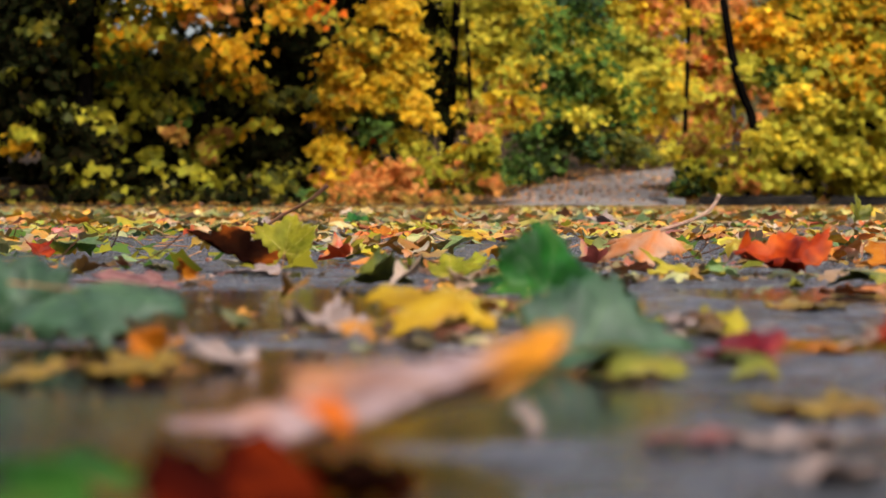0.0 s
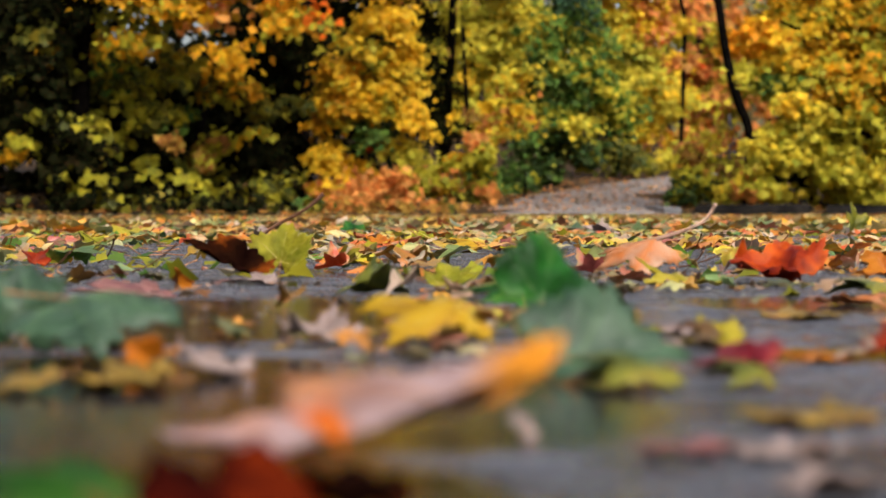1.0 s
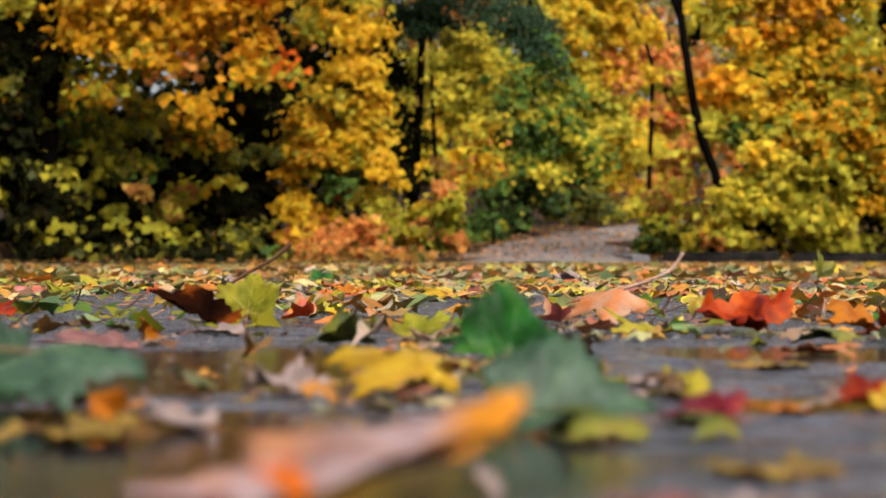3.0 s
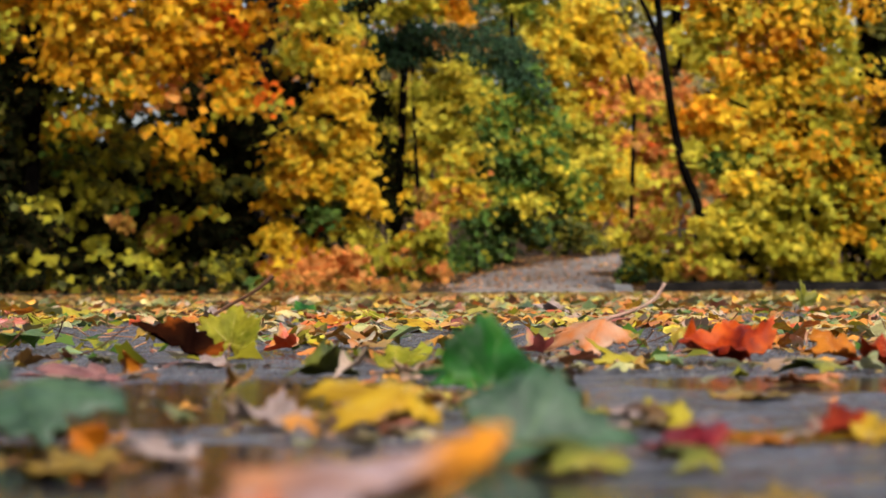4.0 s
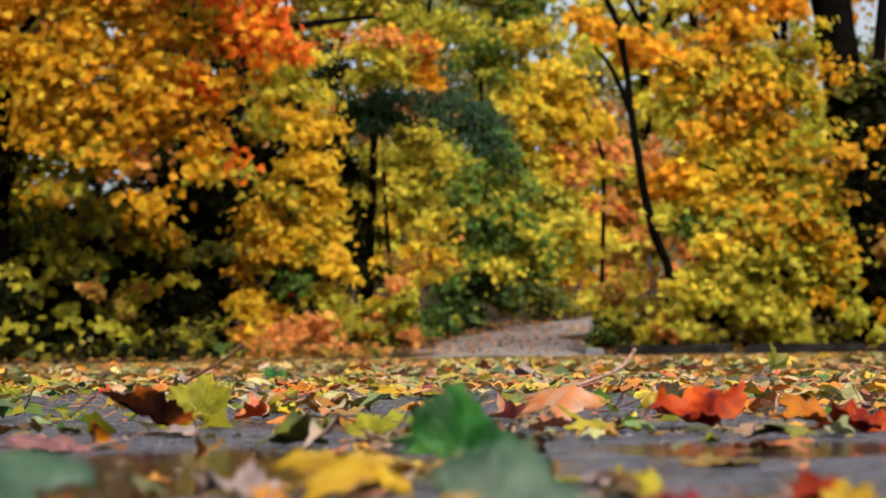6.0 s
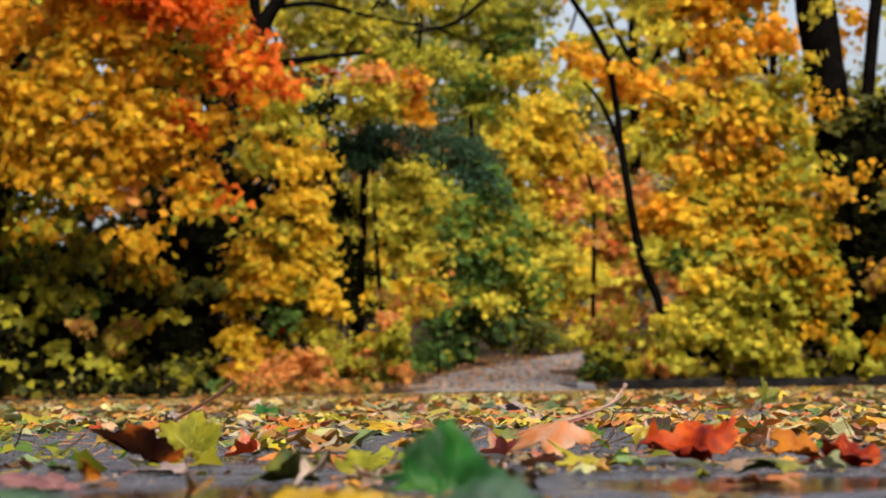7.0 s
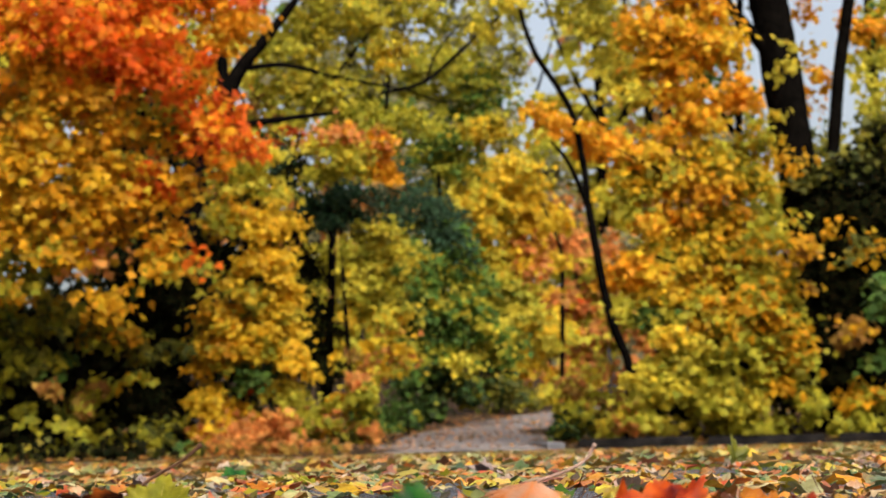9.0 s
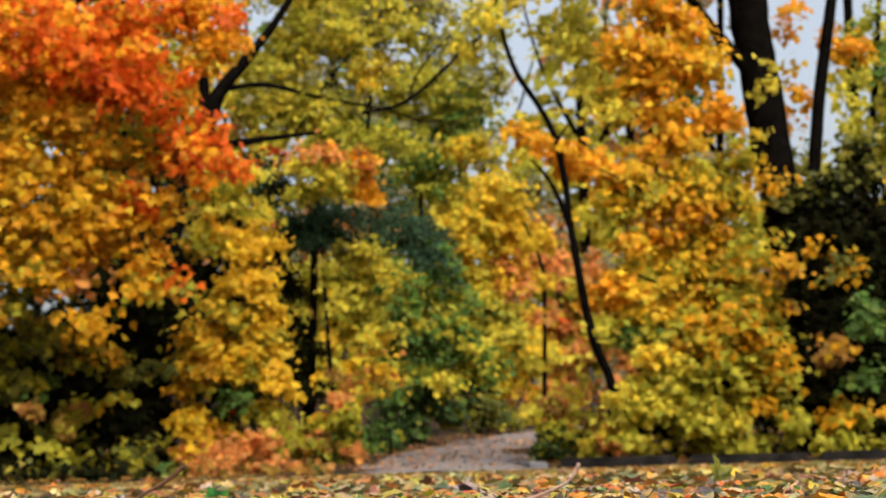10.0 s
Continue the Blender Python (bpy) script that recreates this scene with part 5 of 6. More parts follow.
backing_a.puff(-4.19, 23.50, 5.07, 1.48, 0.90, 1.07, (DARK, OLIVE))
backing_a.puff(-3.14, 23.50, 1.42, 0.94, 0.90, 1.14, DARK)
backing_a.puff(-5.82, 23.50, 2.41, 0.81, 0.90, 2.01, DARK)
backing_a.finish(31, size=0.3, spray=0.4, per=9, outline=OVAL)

backing_b = Grown("dark_tree", "tall near-black backing tree standing in for shade behind the bushes", -2.41, 24.60)
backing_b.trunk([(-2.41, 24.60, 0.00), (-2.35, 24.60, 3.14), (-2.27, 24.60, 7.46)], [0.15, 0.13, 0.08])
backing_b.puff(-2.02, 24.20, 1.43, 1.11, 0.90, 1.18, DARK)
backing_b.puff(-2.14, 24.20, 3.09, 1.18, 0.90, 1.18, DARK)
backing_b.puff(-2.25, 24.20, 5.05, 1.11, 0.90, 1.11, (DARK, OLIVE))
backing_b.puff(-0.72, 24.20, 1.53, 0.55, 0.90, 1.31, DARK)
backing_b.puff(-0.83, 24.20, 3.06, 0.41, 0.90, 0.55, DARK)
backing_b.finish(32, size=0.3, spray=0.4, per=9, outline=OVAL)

# far woods: one tree after another, thinner towards their tops
FAR = [(LEMON, OLIVE), (OLIVE, GREY), (GREEN, GREY), (OLIVE, LEMON), (GOLD, OLIVE), (GREY, RUST)]
rng = random.Random(77)
for i in range(17):
    x = -4.5 + i * 1.75 + rng.uniform(-0.6, 0.6)
    y = rng.choice((43.0, 47.0, 52.0)) + rng.uniform(-1.5, 1.5)
    z0 = rise(x, y)
    h = rng.uniform(8.5, 11.5)
    one = Grown("far_tree", "far woodland tree in thinning autumn leaf", x, y, group="far woods")
    one.trunk([(x, y, z0), (x + 0.1, y, z0 + h * 0.5), (x - 0.1, y, z0 + h)], [0.16, 0.11, 0.03])
    one.limb([(x, y, z0 + h * 0.45), (x + 0.9, y - 0.3, z0 + h * 0.62), (x + 1.5, y - 0.4, z0 + h * 0.8)], [0.06, 0.04, 0.015])
    one.limb([(x, y, z0 + h * 0.55), (x - 0.8, y - 0.2, z0 + h * 0.7), (x - 1.3, y - 0.2, z0 + h * 0.9)], [0.06, 0.04, 0.015])
    for u, fill in ((0.05, 1.0), (0.2, 1.0), (0.36, 0.9), (0.52, 0.7), (0.68, 0.4), (0.86, 0.2)):
        one.puff(x + rng.uniform(-0.8, 0.8), y + rng.uniform(-1, 1), z0 + h * u, 1.5, 1.2, 1.1, rng.choice(FAR), fill)
    one.finish(100 + i, size=0.42, spray=0.6, per=6)

# unseen trees on the road's near side and beyond the view's ends, blocking skylight
for i in range(16):
    a = radians(-205 + 230 * i / 15)
    x, y = 15.0 * math.cos(a), 4.0 + 15.0 * math.sin(a)
    h = rng.uniform(8.0, 10.5)
    one = Grown("sky_blocking_tree", "unseen broad woodland tree in autumn leaf, added to block sky light", x, y, group="woods round the road")
    one.foot.z = 0.0
    one.root.location = one.foot
    one.trunk([(x, y, 0.0), (x + 0.15, y, h * 0.5), (x, y, h * 0.95)], [0.2, 0.14, 0.04])
    for u, wide in ((0.12, 1.8), (0.32, 2.1), (0.54, 2.2), (0.76, 1.9), (0.93, 1.2)):
        one.puff(x + rng.uniform(-0.4, 0.4), y + rng.uniform(-0.4, 0.4), h * u, wide, wide, 1.3, rng.choice(FAR), 0.8)
    one.finish(140 + i, size=0.42, spray=0.55, per=6)


# ---- fallen leaves ----
LOBES = ((0.0, 1.0), (50.0, 0.9), (-50.0, 0.9), (103.0, 0.6), (-103.0, 0.6))


def outline_r(deg, teeth, ph, full=0.42):
    r = full
    for a, l in LOBES:
        d = abs(deg - a) / 34.0
        if d < 1:
            r = max(r, full + (max(l, full) - full) * (1 - d) ** 1.15)
    r *= 1 + teeth * math.sin(deg * 0.42 + ph) * min(1, r * 1.4)
    return r * (0.55 + 0.45 * min(1, (152 - abs(deg)) / 30))


class Shape:
    """How a dead leaf is bent: fold along the midrib, bow along it, curl of the rim, crumple."""

    def __init__(self, size, fold=0.2, bow=0.3, curl=0.1, crumple=0.04, twist=0.0, seed=1, slim=1.0, full=0.42):
        self.size, self.fold, self.bow, self.curl, self.crumple, self.twist, self.seed, self.slim, self.full = size, fold, bow, curl, crumple, twist, seed, slim, full

    def at(self, x, y):
        x *= self.slim
        r = math.hypot(x, y)
        z = self.curl * r ** 3 * (0.6 + 0.6 * math.sin(3 * math.atan2(x, y + 1e-6) + self.seed))
        z += self.crumple * noise.noise((x * 4 + self.seed * 7.1, y * 4, self.seed * 1.7)) + 0.5 * self.crumple * noise.noise((x * 9, y * 9 + self.seed, 2.0))
        z += self.twist * x * y
        # fold: turn the half-blade up about the midrib
        a = self.fold
        px, pz = x * math.cos(a), abs(x) * math.sin(a) + z
        # bow: roll the blade along an arc
        k = self.bow
        if abs(k) > 1e-4:
            py, dz = math.sin(k * y) / k, (1 - math.cos(k * y)) / k
            return Vector((px, py - math.sin(k * y) * pz, dz * -1 + math.cos(k * y) * pz * 1.0)) * self.size
        return Vector((px, y, pz)) * self.size


def blade_mesh(shape, mat, rings=6, seg=54, teeth=0.09):
    verts, faces = [shape.at(0, 0)], []
    for k in range(1, rings + 1):
        f = k / rings
        for j in range(seg + 1):
            deg = -150 + 300 * j / seg
            r = outline_r(deg, teeth, shape.seed, shape.full) * f
            verts.append(shape.at(r * math.sin(radians(deg)), r * math.cos(radians(deg))))
    for j in range(seg):
        faces.append((0, 1 + j + 1, 1 + j))
        for k in range(rings - 1):
            a = 1 + k * (seg + 1) + j
            faces.append((a, a + 1, a + seg + 2, a + seg + 1))
    return smooth(mesh_from("blade", verts, faces, [mat]))


def vein_mesh(shape, mat, a, l, wide=0.007):
    verts, faces = [], []
    s, c = math.sin(radians(a)), math.cos(radians(a))
    n = 8
    for i in range(n + 1):
        u = i / n
        r, w = 0.9 * l * u, wide * (1 - 0.8 * u)
        for side, lift in ((-1, -0.001), (0, 0.009 * (1 - u * 0.7)), (1, -0.001)):
            p = shape.at(r * s + side * w * c, r * c - side * w * s)
            p.z += lift * shape.size
            verts.append(p)
    for i in range(n):
        q = i * 3
        faces += [(q, q + 1, q + 4, q + 3), (q + 1, q + 2, q + 5, q + 4)]
    return smooth(mesh_from("vein", verts, faces, [mat]))


def stalk_mesh(size, length, lift, thick=0.009, bend=0.1):
    p = [(0, 0.02 * size, 0)] + [(bend * size * u * u, -length * size * u, lift * size * u ** 1.3) for u in (0.25, 0.5, 0.75, 1.0)]
    t = thick * size
    return tube("stalk", p, [t, t, t * 0.9, t, t * 1.5], STALK, 6)


def fallen_leaf(label, x, y, mat, shape, turn=(0, 0, 0), stalk=(0.8, 0.2), bed=0.0, veins=None, back=None, name="maple_leaf", group=""):
    """One fallen leaf at (x, y): turned, then let down until its lowest rim touches the ground (or bed above it)."""
    root = tagged(new(name), label, "leaf", group)
    me = blade_mesh(shape, mat)
    made = [part("blade", me, root)]
    if veins:
        for a, reach in LOBES:
            made.append(part("vein", vein_mesh(shape, veins, a, reach), root))
    if stalk:
        made.append(part("stalk", stalk_mesh(shape.size, *stalk), root))
    m = pose(0, 0, 0, *turn)
    cloud = [m @ v.co for v in me.vertices]
    low = min(v.z for v in cloud)
    mx = (min(v.x for v in cloud) + max(v.x for v in cloud)) / 2
    my = (min(v.y for v in cloud) + max(v.y for v in cloud)) / 2
    root.matrix_world = Matrix.Translation((x - mx, y - my, bed - low)) @ m
    for o in made:
        if o.name.startswith("blade"):
            s = o.modifiers.new("thickness", "SOLIDIFY")
            s.thickness = 0.0005
    return root


def two_tone(name, cols, **kw):
    return leafy(name, cols, source="noise", relief=1.0, **kw)


def tipped(mat, colour, start, end):
    """The far lobe of the leaf in another colour."""
    nd, ln = mat.node_tree.nodes, mat.node_tree.links
    bsdf = nd["Principled BSDF"]
    old = bsdf.inputs["Base Color"].links[0].from_socket
    c = nd.new("ShaderNodeTexCoord")
    s = nd.new("ShaderNodeSeparateXYZ")
    mr = nd.new("ShaderNodeMapRange")
    mr.inputs[1].default_value, mr.inputs[2].default_value = start, end
    ln.new(c.outputs["Object"], s.inputs[0])
    ln.new(s.outputs[1], mr.inputs[0])
    ln.new(mix_col(nd, ln, mr.outputs[0], old, colour), bsdf.inputs["Base Color"])
    return mat


# brown leaf with near-black tones standing in for shadow inside and under leaves
L_BROWN = two_tone("brown_shadow_leaf", [(0.006, 0.002, 0.0015), (0.009, 0.003, 0.002), (0.012, 0.004, 0.002), (0.02, 0.005, 0.002), (0.15, 0.035, 0.005)], glow=0.1, rough=0.6, gloss=0.0, spots=(0.010, 0.004, 0.002))
L_LIME = two_tone("yellow_green_leaf", [(0.187, 0.204, 0.0136), (0.289, 0.272, 0.0221), (0.255, 0.204, 0.0136)], glow=0.35, rough=0.45, gloss=0.06, spots=(0.10, 0.09, 0.012), spot_amount=0.7, scale=110.0)
L_DEEP = two_tone("deep_red_leaf", [(0.010, 0.002, 0.002), (0.04, 0.004, 0.002), (0.12, 0.014, 0.003), (0.015, 0.002, 0.002)], glow=0.05, rough=0.6, gloss=0.0, scale=30.0, spots=(0.008, 0.002, 0.002))
L_RED = two_tone("orange_red_leaf", [(0.16, 0.010, 0.004), (0.34, 0.035, 0.004), (0.46, 0.085, 0.008)], glow=0.25, rough=0.42, gloss=0.08, spots=(0.05, 0.006, 0.004), spot_amount=0.75)
L_PEACH = two_tone("peach_leaf", [(0.46, 0.24, 0.14), (0.48, 0.15, 0.03), (0.46, 0.30, 0.21)], glow=0.2, rough=0.42, gloss=0.2, spots=(0.40, 0.10, 0.01), spot_amount=0.6, scale=45.0)
L_YELLOW = two_tone("yellow_leaf", [(0.40, 0.23, 0.010), (0.50, 0.33, 0.016), (0.36, 0.20, 0.014)], glow=0.3, rough=0.4, gloss=0.16, spots=(0.22, 0.09, 0.01), spot_amount=0.6)
L_ACID = two_tone("acid_yellow_leaf", [(0.36, 0.31, 0.012), (0.42, 0.35, 0.03), (0.27, 0.22, 0.02)], glow=0.3, rough=0.4, gloss=0.16, spots=(0.16, 0.11, 0.01), spot_amount=0.5)
L_GREEN = two_tone("dark_green_leaf", [(0.006, 0.040, 0.006), (0.014, 0.100, 0.012), (0.045, 0.12, 0.012)], glow=0.2, rough=0.35, gloss=0.1, spots=(0.010, 0.03, 0.010))
L_SAGE = two_tone("grey_green_leaf", [(0.018, 0.055, 0.024), (0.045, 0.095, 0.05), (0.012, 0.040, 0.014)], glow=0.15, rough=0.36, gloss=0.3, spots=(0.16, 0.21, 0.16), spot_amount=0.3, scale=130.0)
L_PINK = two_tone("pinkish_orange_leaf", [(0.36, 0.245, 0.255), (0.42, 0.30, 0.31), (0.32, 0.21, 0.21), (0.40, 0.18, 0.09)], glow=0.2, rough=0.4, scale=40.0, gloss=0.2, spots=(0.20, 0.08, 0.05), spot_amount=0.5)
L_VIVID = two_tone("vivid_green_leaf", [(0.012, 0.055, 0.006), (0.025, 0.09, 0.010), (0.012, 0.045, 0.008)], glow=0.2, rough=0.45, gloss=0.05)
tipped(L_PINK, (0.60, 0.22, 0.01), 0.002, -0.012)
L_ORANGE = two_tone("orange_leaf", [(0.42, 0.11, 0.005), (0.46, 0.16, 0.008), (0.34, 0.07, 0.005)], glow=0.25, rough=0.4, gloss=0.15)
L_BEIGE = two_tone("pale_beige_leaf", [(0.25, 0.185, 0.17), (0.31, 0.24, 0.225), (0.16, 0.10, 0.085)], glow=0.15, rough=0.42, gloss=0.25)
L_WINE = two_tone("wine_red_leaf", [(0.136, 0.00784, 0.0158), (0.189, 0.0158, 0.0262), (0.262, 0.0525, 0.0262)], glow=0.15, rough=0.34)
L_DUSK = two_tone("dusky_pink_leaf", [(0.16, 0.06, 0.06), (0.24, 0.10, 0.09), (0.10, 0.04, 0.035)], glow=0.12, rough=0.4, gloss=0.25)
L_DULL = two_tone("dull_yellow_leaf", [(0.17, 0.11, 0.016), (0.24, 0.15, 0.02), (0.10, 0.06, 0.014)], glow=0.15, rough=0.4, gloss=0.2)
L_OLIVE = two_tone("olive_leaf", [(0.05, 0.07, 0.010), (0.13, 0.14, 0.014), (0.24, 0.20, 0.02)], glow=0.2, rough=0.4, gloss=0.2)
L_FLAME = two_tone("flame_orange_leaf", [(0.62, 0.13, 0.006), (0.68, 0.17, 0.008), (0.55, 0.08, 0.005)], glow=0.25, rough=0.45, gloss=0.05)

SCRAP = leafy("leaf_scraps", [(0.12, 0.10, 0.02), (0.30, 0.09, 0.02), (0.07, 0.09, 0.02), (0.36, 0.22, 0.14), (0.44, 0.15, 0.02), (0.06, 0.03, 0.015), (0.40, 0.30, 0.24), (0.22, 0.05, 0.03), (0.45, 0.30, 0.03)], glow=0.1, rough=0.4, gloss=0.3)
GRIT = leafy("pale_grit", [(0.30, 0.29, 0.30), (0.16, 0.15, 0.16), (0.42, 0.40, 0.38), (0.08, 0.07, 0.07)], glow=0.0, rough=0.5, gloss=0.3)
S = Shape
fallen_leaf("curled dark brown maple leaf on wet asphalt", -0.201, 1.877, L_BROWN, S(0.0692, 0.5, 0.3, 0.15, 0.12, 0, 3, 0.62, 0.66), (29.1, -16.1, 67.6), (0.9, 0.1))
fallen_leaf("yellow-green spotted maple leaf propped on its edge", -0.161, 2.005, L_LIME, S(0.0473, 0.25, 0.25, 0.1, 0.05, 0, 5, 1, 0.66), (65.0, 1.0, -14.8), (1.0, 0.1), veins=VEIN)
fallen_leaf("crumpled orange-red maple leaf with upturned lobe", 0.314, 1.832, L_RED, S(0.0798, 0.45, 0.5, 0.5, 0.15, 0, 8, 1, 0.5), (17.4, -13.3, 51.4), (0.6, 0.1))
fallen_leaf("peach and orange maple leaf arched like a tent", 0.205, 2.035, L_PEACH, S(0.0609, -0.45, 0.4, -0.1, 0.08, 0, 2, 1, 0.55), (-9.2, -19.3, 118.7), None, veins=STALK)
fallen_leaf("flat acid-yellow maple leaf on wet asphalt", 0.219, 1.781, L_ACID, S(0.0595, 0.15, 0.2, 0.25, 0.08, 0, 6), (2.6, -5.8, 124.0), (0.7, 0.1), veins=VEIN)
fallen_leaf("large dark green maple leaf arching up to a folded crest", 0.064, 1.064, L_GREEN, S(0.0591, 0.33, 0.69, 0.21, 0.06, 0, 6, 0.94, 0.62), (20.4, 43.5, -44.2), (0.5, 0.1), veins=GREEN_VEIN)
fallen_leaf("grey-green drooping maple leaf leaning on a darker one", 0.07, 0.822, L_SAGE, S(0.0565, 0.43, 0.47, 0.10, 0.06, 0, 9, 0.93, 0.65), (9.3, 27.4, -71.6), (0.6, 0.1), veins=GREEN_VEIN)
fallen_leaf("grey-green maple leaf leaning upright", -0.204, 0.96, L_SAGE, S(0.0354, -0.43, 0.93, -0.41, 0.06, 0, 11, 0.98, 0.60), (73.6, 10.6, 20.0), (0.5, 0.1), veins=GREEN_VEIN)
fallen_leaf("broad grey-green maple leaf arched over the ground", -0.154, 0.891, L_SAGE, S(0.0588, -0.22, 0.30, -0.17, 0.06, 0, 12, 0.93, 0.60), (3.1, 13.1, -111.1), (0.5, 0.1), veins=GREEN_VEIN)
fallen_leaf("small curled orange leaf beside green ones", -0.129, 0.86, L_ORANGE, S(0.0213, 0.79, 1.20, 0.29, 0.06, 0, 13, 0.90, 0.50), (67.0, -42.1, 35.1), (0.6, 0.1))
fallen_leaf("pale beige crinkled leaf on wet asphalt", -0.093, 0.825, L_BEIGE, S(0.0307, 0.2, 0.4, 0.4, 0.12, 0, 14), (18.4, -4.0, 83.1), (0.6, 0.1))
fallen_leaf("dull yellow leaf lying flat under green ones", -0.161, 0.756, L_DULL, S(0.0280, 0.1, 0.3, 0.2, 0.1, 0, 15), (-10.6, -4.2, 100.3), (0.5, 0.05))
fallen_leaf("dull yellow leaf crumpled on wet asphalt", -0.125, 0.762, L_DULL, S(0.0355, 0.2, 0.4, 0.2, 0.14, 0, 52), (4.0, -6.4, 88.9), (0.5, 0.05))
fallen_leaf("bright yellow maple leaf with turned-down lobes", -0.007, 0.985, L_YELLOW, S(0.0475, -0.3, 0.5, -0.35, 0.17, 0, 16, 1, 0.6), (19.2, -7.5, 98.0), (0.5, 0.1), veins=VEIN)
fallen_leaf("pale pinkish crumpled leaf on wet asphalt", -0.061, 1.017, L_BEIGE, S(0.0360, 0.25, 0.5, 0.3, 0.14, 0, 17), (14.2, -4.1, 63.5), (0.5, 0.1))
fallen_leaf("large pinkish maple leaf with orange lobes raised at one end", -0.021, 0.499, L_PINK, S(0.0878, 0.40, -0.44, -0.08, 0.06, 0, 18, 0.41, 0.50), (-17.9, -18.4, 77.1), None, veins=STALK, bed=0.009)
fallen_leaf("deep red maple leaf curled beneath the pinkish one", -0.031, 0.385, L_DEEP, S(0.0548, 0.35, 0.6, 0.3, 0.08, 0, 19), (4.4, 3.8, -63.0), (0.4, 0.1))
fallen_leaf("vivid green leaf lying close to the ground", -0.083, 0.422, L_VIVID, S(0.0291, -0.2, 0.4, -0.1, 0.05, 0, 20), (21.0, -14.6, 59.4), (0.4, 0.1))
fallen_leaf("wine-red leaf curled on wet asphalt", 0.128, 0.843, L_WINE, S(0.0395, 0.3, 0.6, 0.35, 0.12, 0, 21), (2.2, -8.9, 73.4), (0.6, 0.1))
fallen_leaf("small yellow leaf on wet asphalt", 0.141, 0.997, L_ACID, S(0.0320, 0.2, 0.4, 0.3, 0.1, 0, 22), (2.1, -15.1, 97.0), (0.6, 0.1))
fallen_leaf("olive green leaf folded at its edge", 0.119, 0.772, L_OLIVE, S(0.0200, -0.4, 0.6, -0.3, 0.08, 0, 23), (24.7, -9.5, 101.6), (0.5, 0.1))
fallen_leaf("olive yellow leaf beneath the large green leaf", 0.073, 0.768, L_OLIVE, S(0.0347, -0.3, 0.5, -0.3, 0.08, 0, 24), (19.3, 0.3, 97.0), (0.5, 0.1))
fallen_leaf("pale crumpled leaf near the camera", 0.096, 0.491, L_BEIGE, S(0.0214, 0.2, 0.4, 0.4, 0.12, 0, 25), (4.7, 0.8, 92.7), (0.5, 0.1))
fallen_leaf("orange-red curled leaf on wet asphalt", 0.216, 0.936, L_RED, S(0.0303, 0.4, 0.6, 0.4, 0.1, 0, 26), (8.3, -13.6, 68.4), (0.6, 0.1))
fallen_leaf("golden yellow leaf with brown rim", 0.225, 0.896, L_YELLOW, S(0.0219, 0.3, 0.5, 0.4, 0.1, 0, 27), (24.9, 15.3, -60.1), (0.6, 0.1))
fallen_leaf("orange maple leaf on wet asphalt", 0.413, 1.813, L_ORANGE, S(0.0576, 0.3, 0.6, 0.3, 0.1, 0, 28), (14.6, -16.0, 102.0), (0.9, 0.4), veins=STALK)
fallen_leaf("red maple leaf on wet asphalt", 0.428, 1.716, L_RED, S(0.0611, 0.3, 0.5, 0.3, 0.1, 0, 29), (9.6, -2.4, 65.1), (0.9, 0.6), veins=STALK)
fallen_leaf("dark olive leaf lying flat", 0.340, 1.579, L_OLIVE, S(0.0429, -0.2, 0.3, -0.2, 0.06, 0, 30), (12.2, 1.6, 117.7), (0.6, 0.1), veins=VEIN)
fallen_leaf("small golden yellow leaf on wet asphalt", 0.038, 3.091, L_YELLOW, S(0.0430, -0.35, 0.4, -0.2, 0.05, 0, 31), (19.9, -15.1, 80.2), (0.8, 0.1))
fallen_leaf("yellow-green maple leaf with pale veins", 0.011, 1.657, L_LIME, S(0.0391, 0.25, 0.4, 0.3, 0.1, 0, 32), (27.1, 11.1, -51.5), (0.6, 0.2), veins=VEIN)
fallen_leaf("dark green leaf lying under a larger one", 0.035, 1.341, L_GREEN, S(0.0383, -0.3, 0.5, -0.2, 0.06, 0, 33), (18.8, -14.1, 90.7), (0.6, 0.1), veins=VEIN)
fallen_leaf("dusky pink leaf lying flat on asphalt", -0.247, 1.560, L_DUSK, S(0.0653, 0.1, 0.2, 0.15, 0.06, 0, 34), (2.7, -6.6, 115.5), (0.7, 0.1))
fallen_leaf("dark olive curled leaf with spiky rim", -0.054, 1.572, L_OLIVE, S(0.0568, 0.5, 0.8, 0.5, 0.12, 0, 35), (17.2, -5.8, 97.3), (0.6, 0.1))
fallen_leaf("small red-orange leaf with a long stalk", -0.488, 2.388, L_RED, S(0.0327, 0.4, 0.6, 0.3, 0.1, 0, 36), (40.7, 0.0, 46.8), (1.2, 0.3))
fallen_leaf("small lime green leaf standing on edge", -0.549, 3.110, L_LIME, S(0.0416, 0.4, 0.5, 0.2, 0.1, 0, 37), (56.3, 10.0, 54.8), (0.8, 0.3))
fallen_leaf("pale yellow leaf lying flat", -0.700, 4.340, L_ACID, S(0.0814, 0.15, 0.3, 0.15, 0.06, 0, 38), (0.3, -12.1, 98.8), (0.7, 0.1))
fallen_leaf("deep green leaf with teal sheen", -0.240, 5.137, L_GREEN, S(0.0768, 0.25, 0.4, 0.2, 0.08, 0, 39), (16.2, -15.3, 77.8), (0.7, 0.2))
fallen_leaf("upright olive yellow maple leaf", 1.084, 5.118, L_OLIVE, S(0.0722, 0.35, 0.3, 0.1, 0.08, 0, 40), (81.3, 3.4, 39.9), (0.7, 0.2))
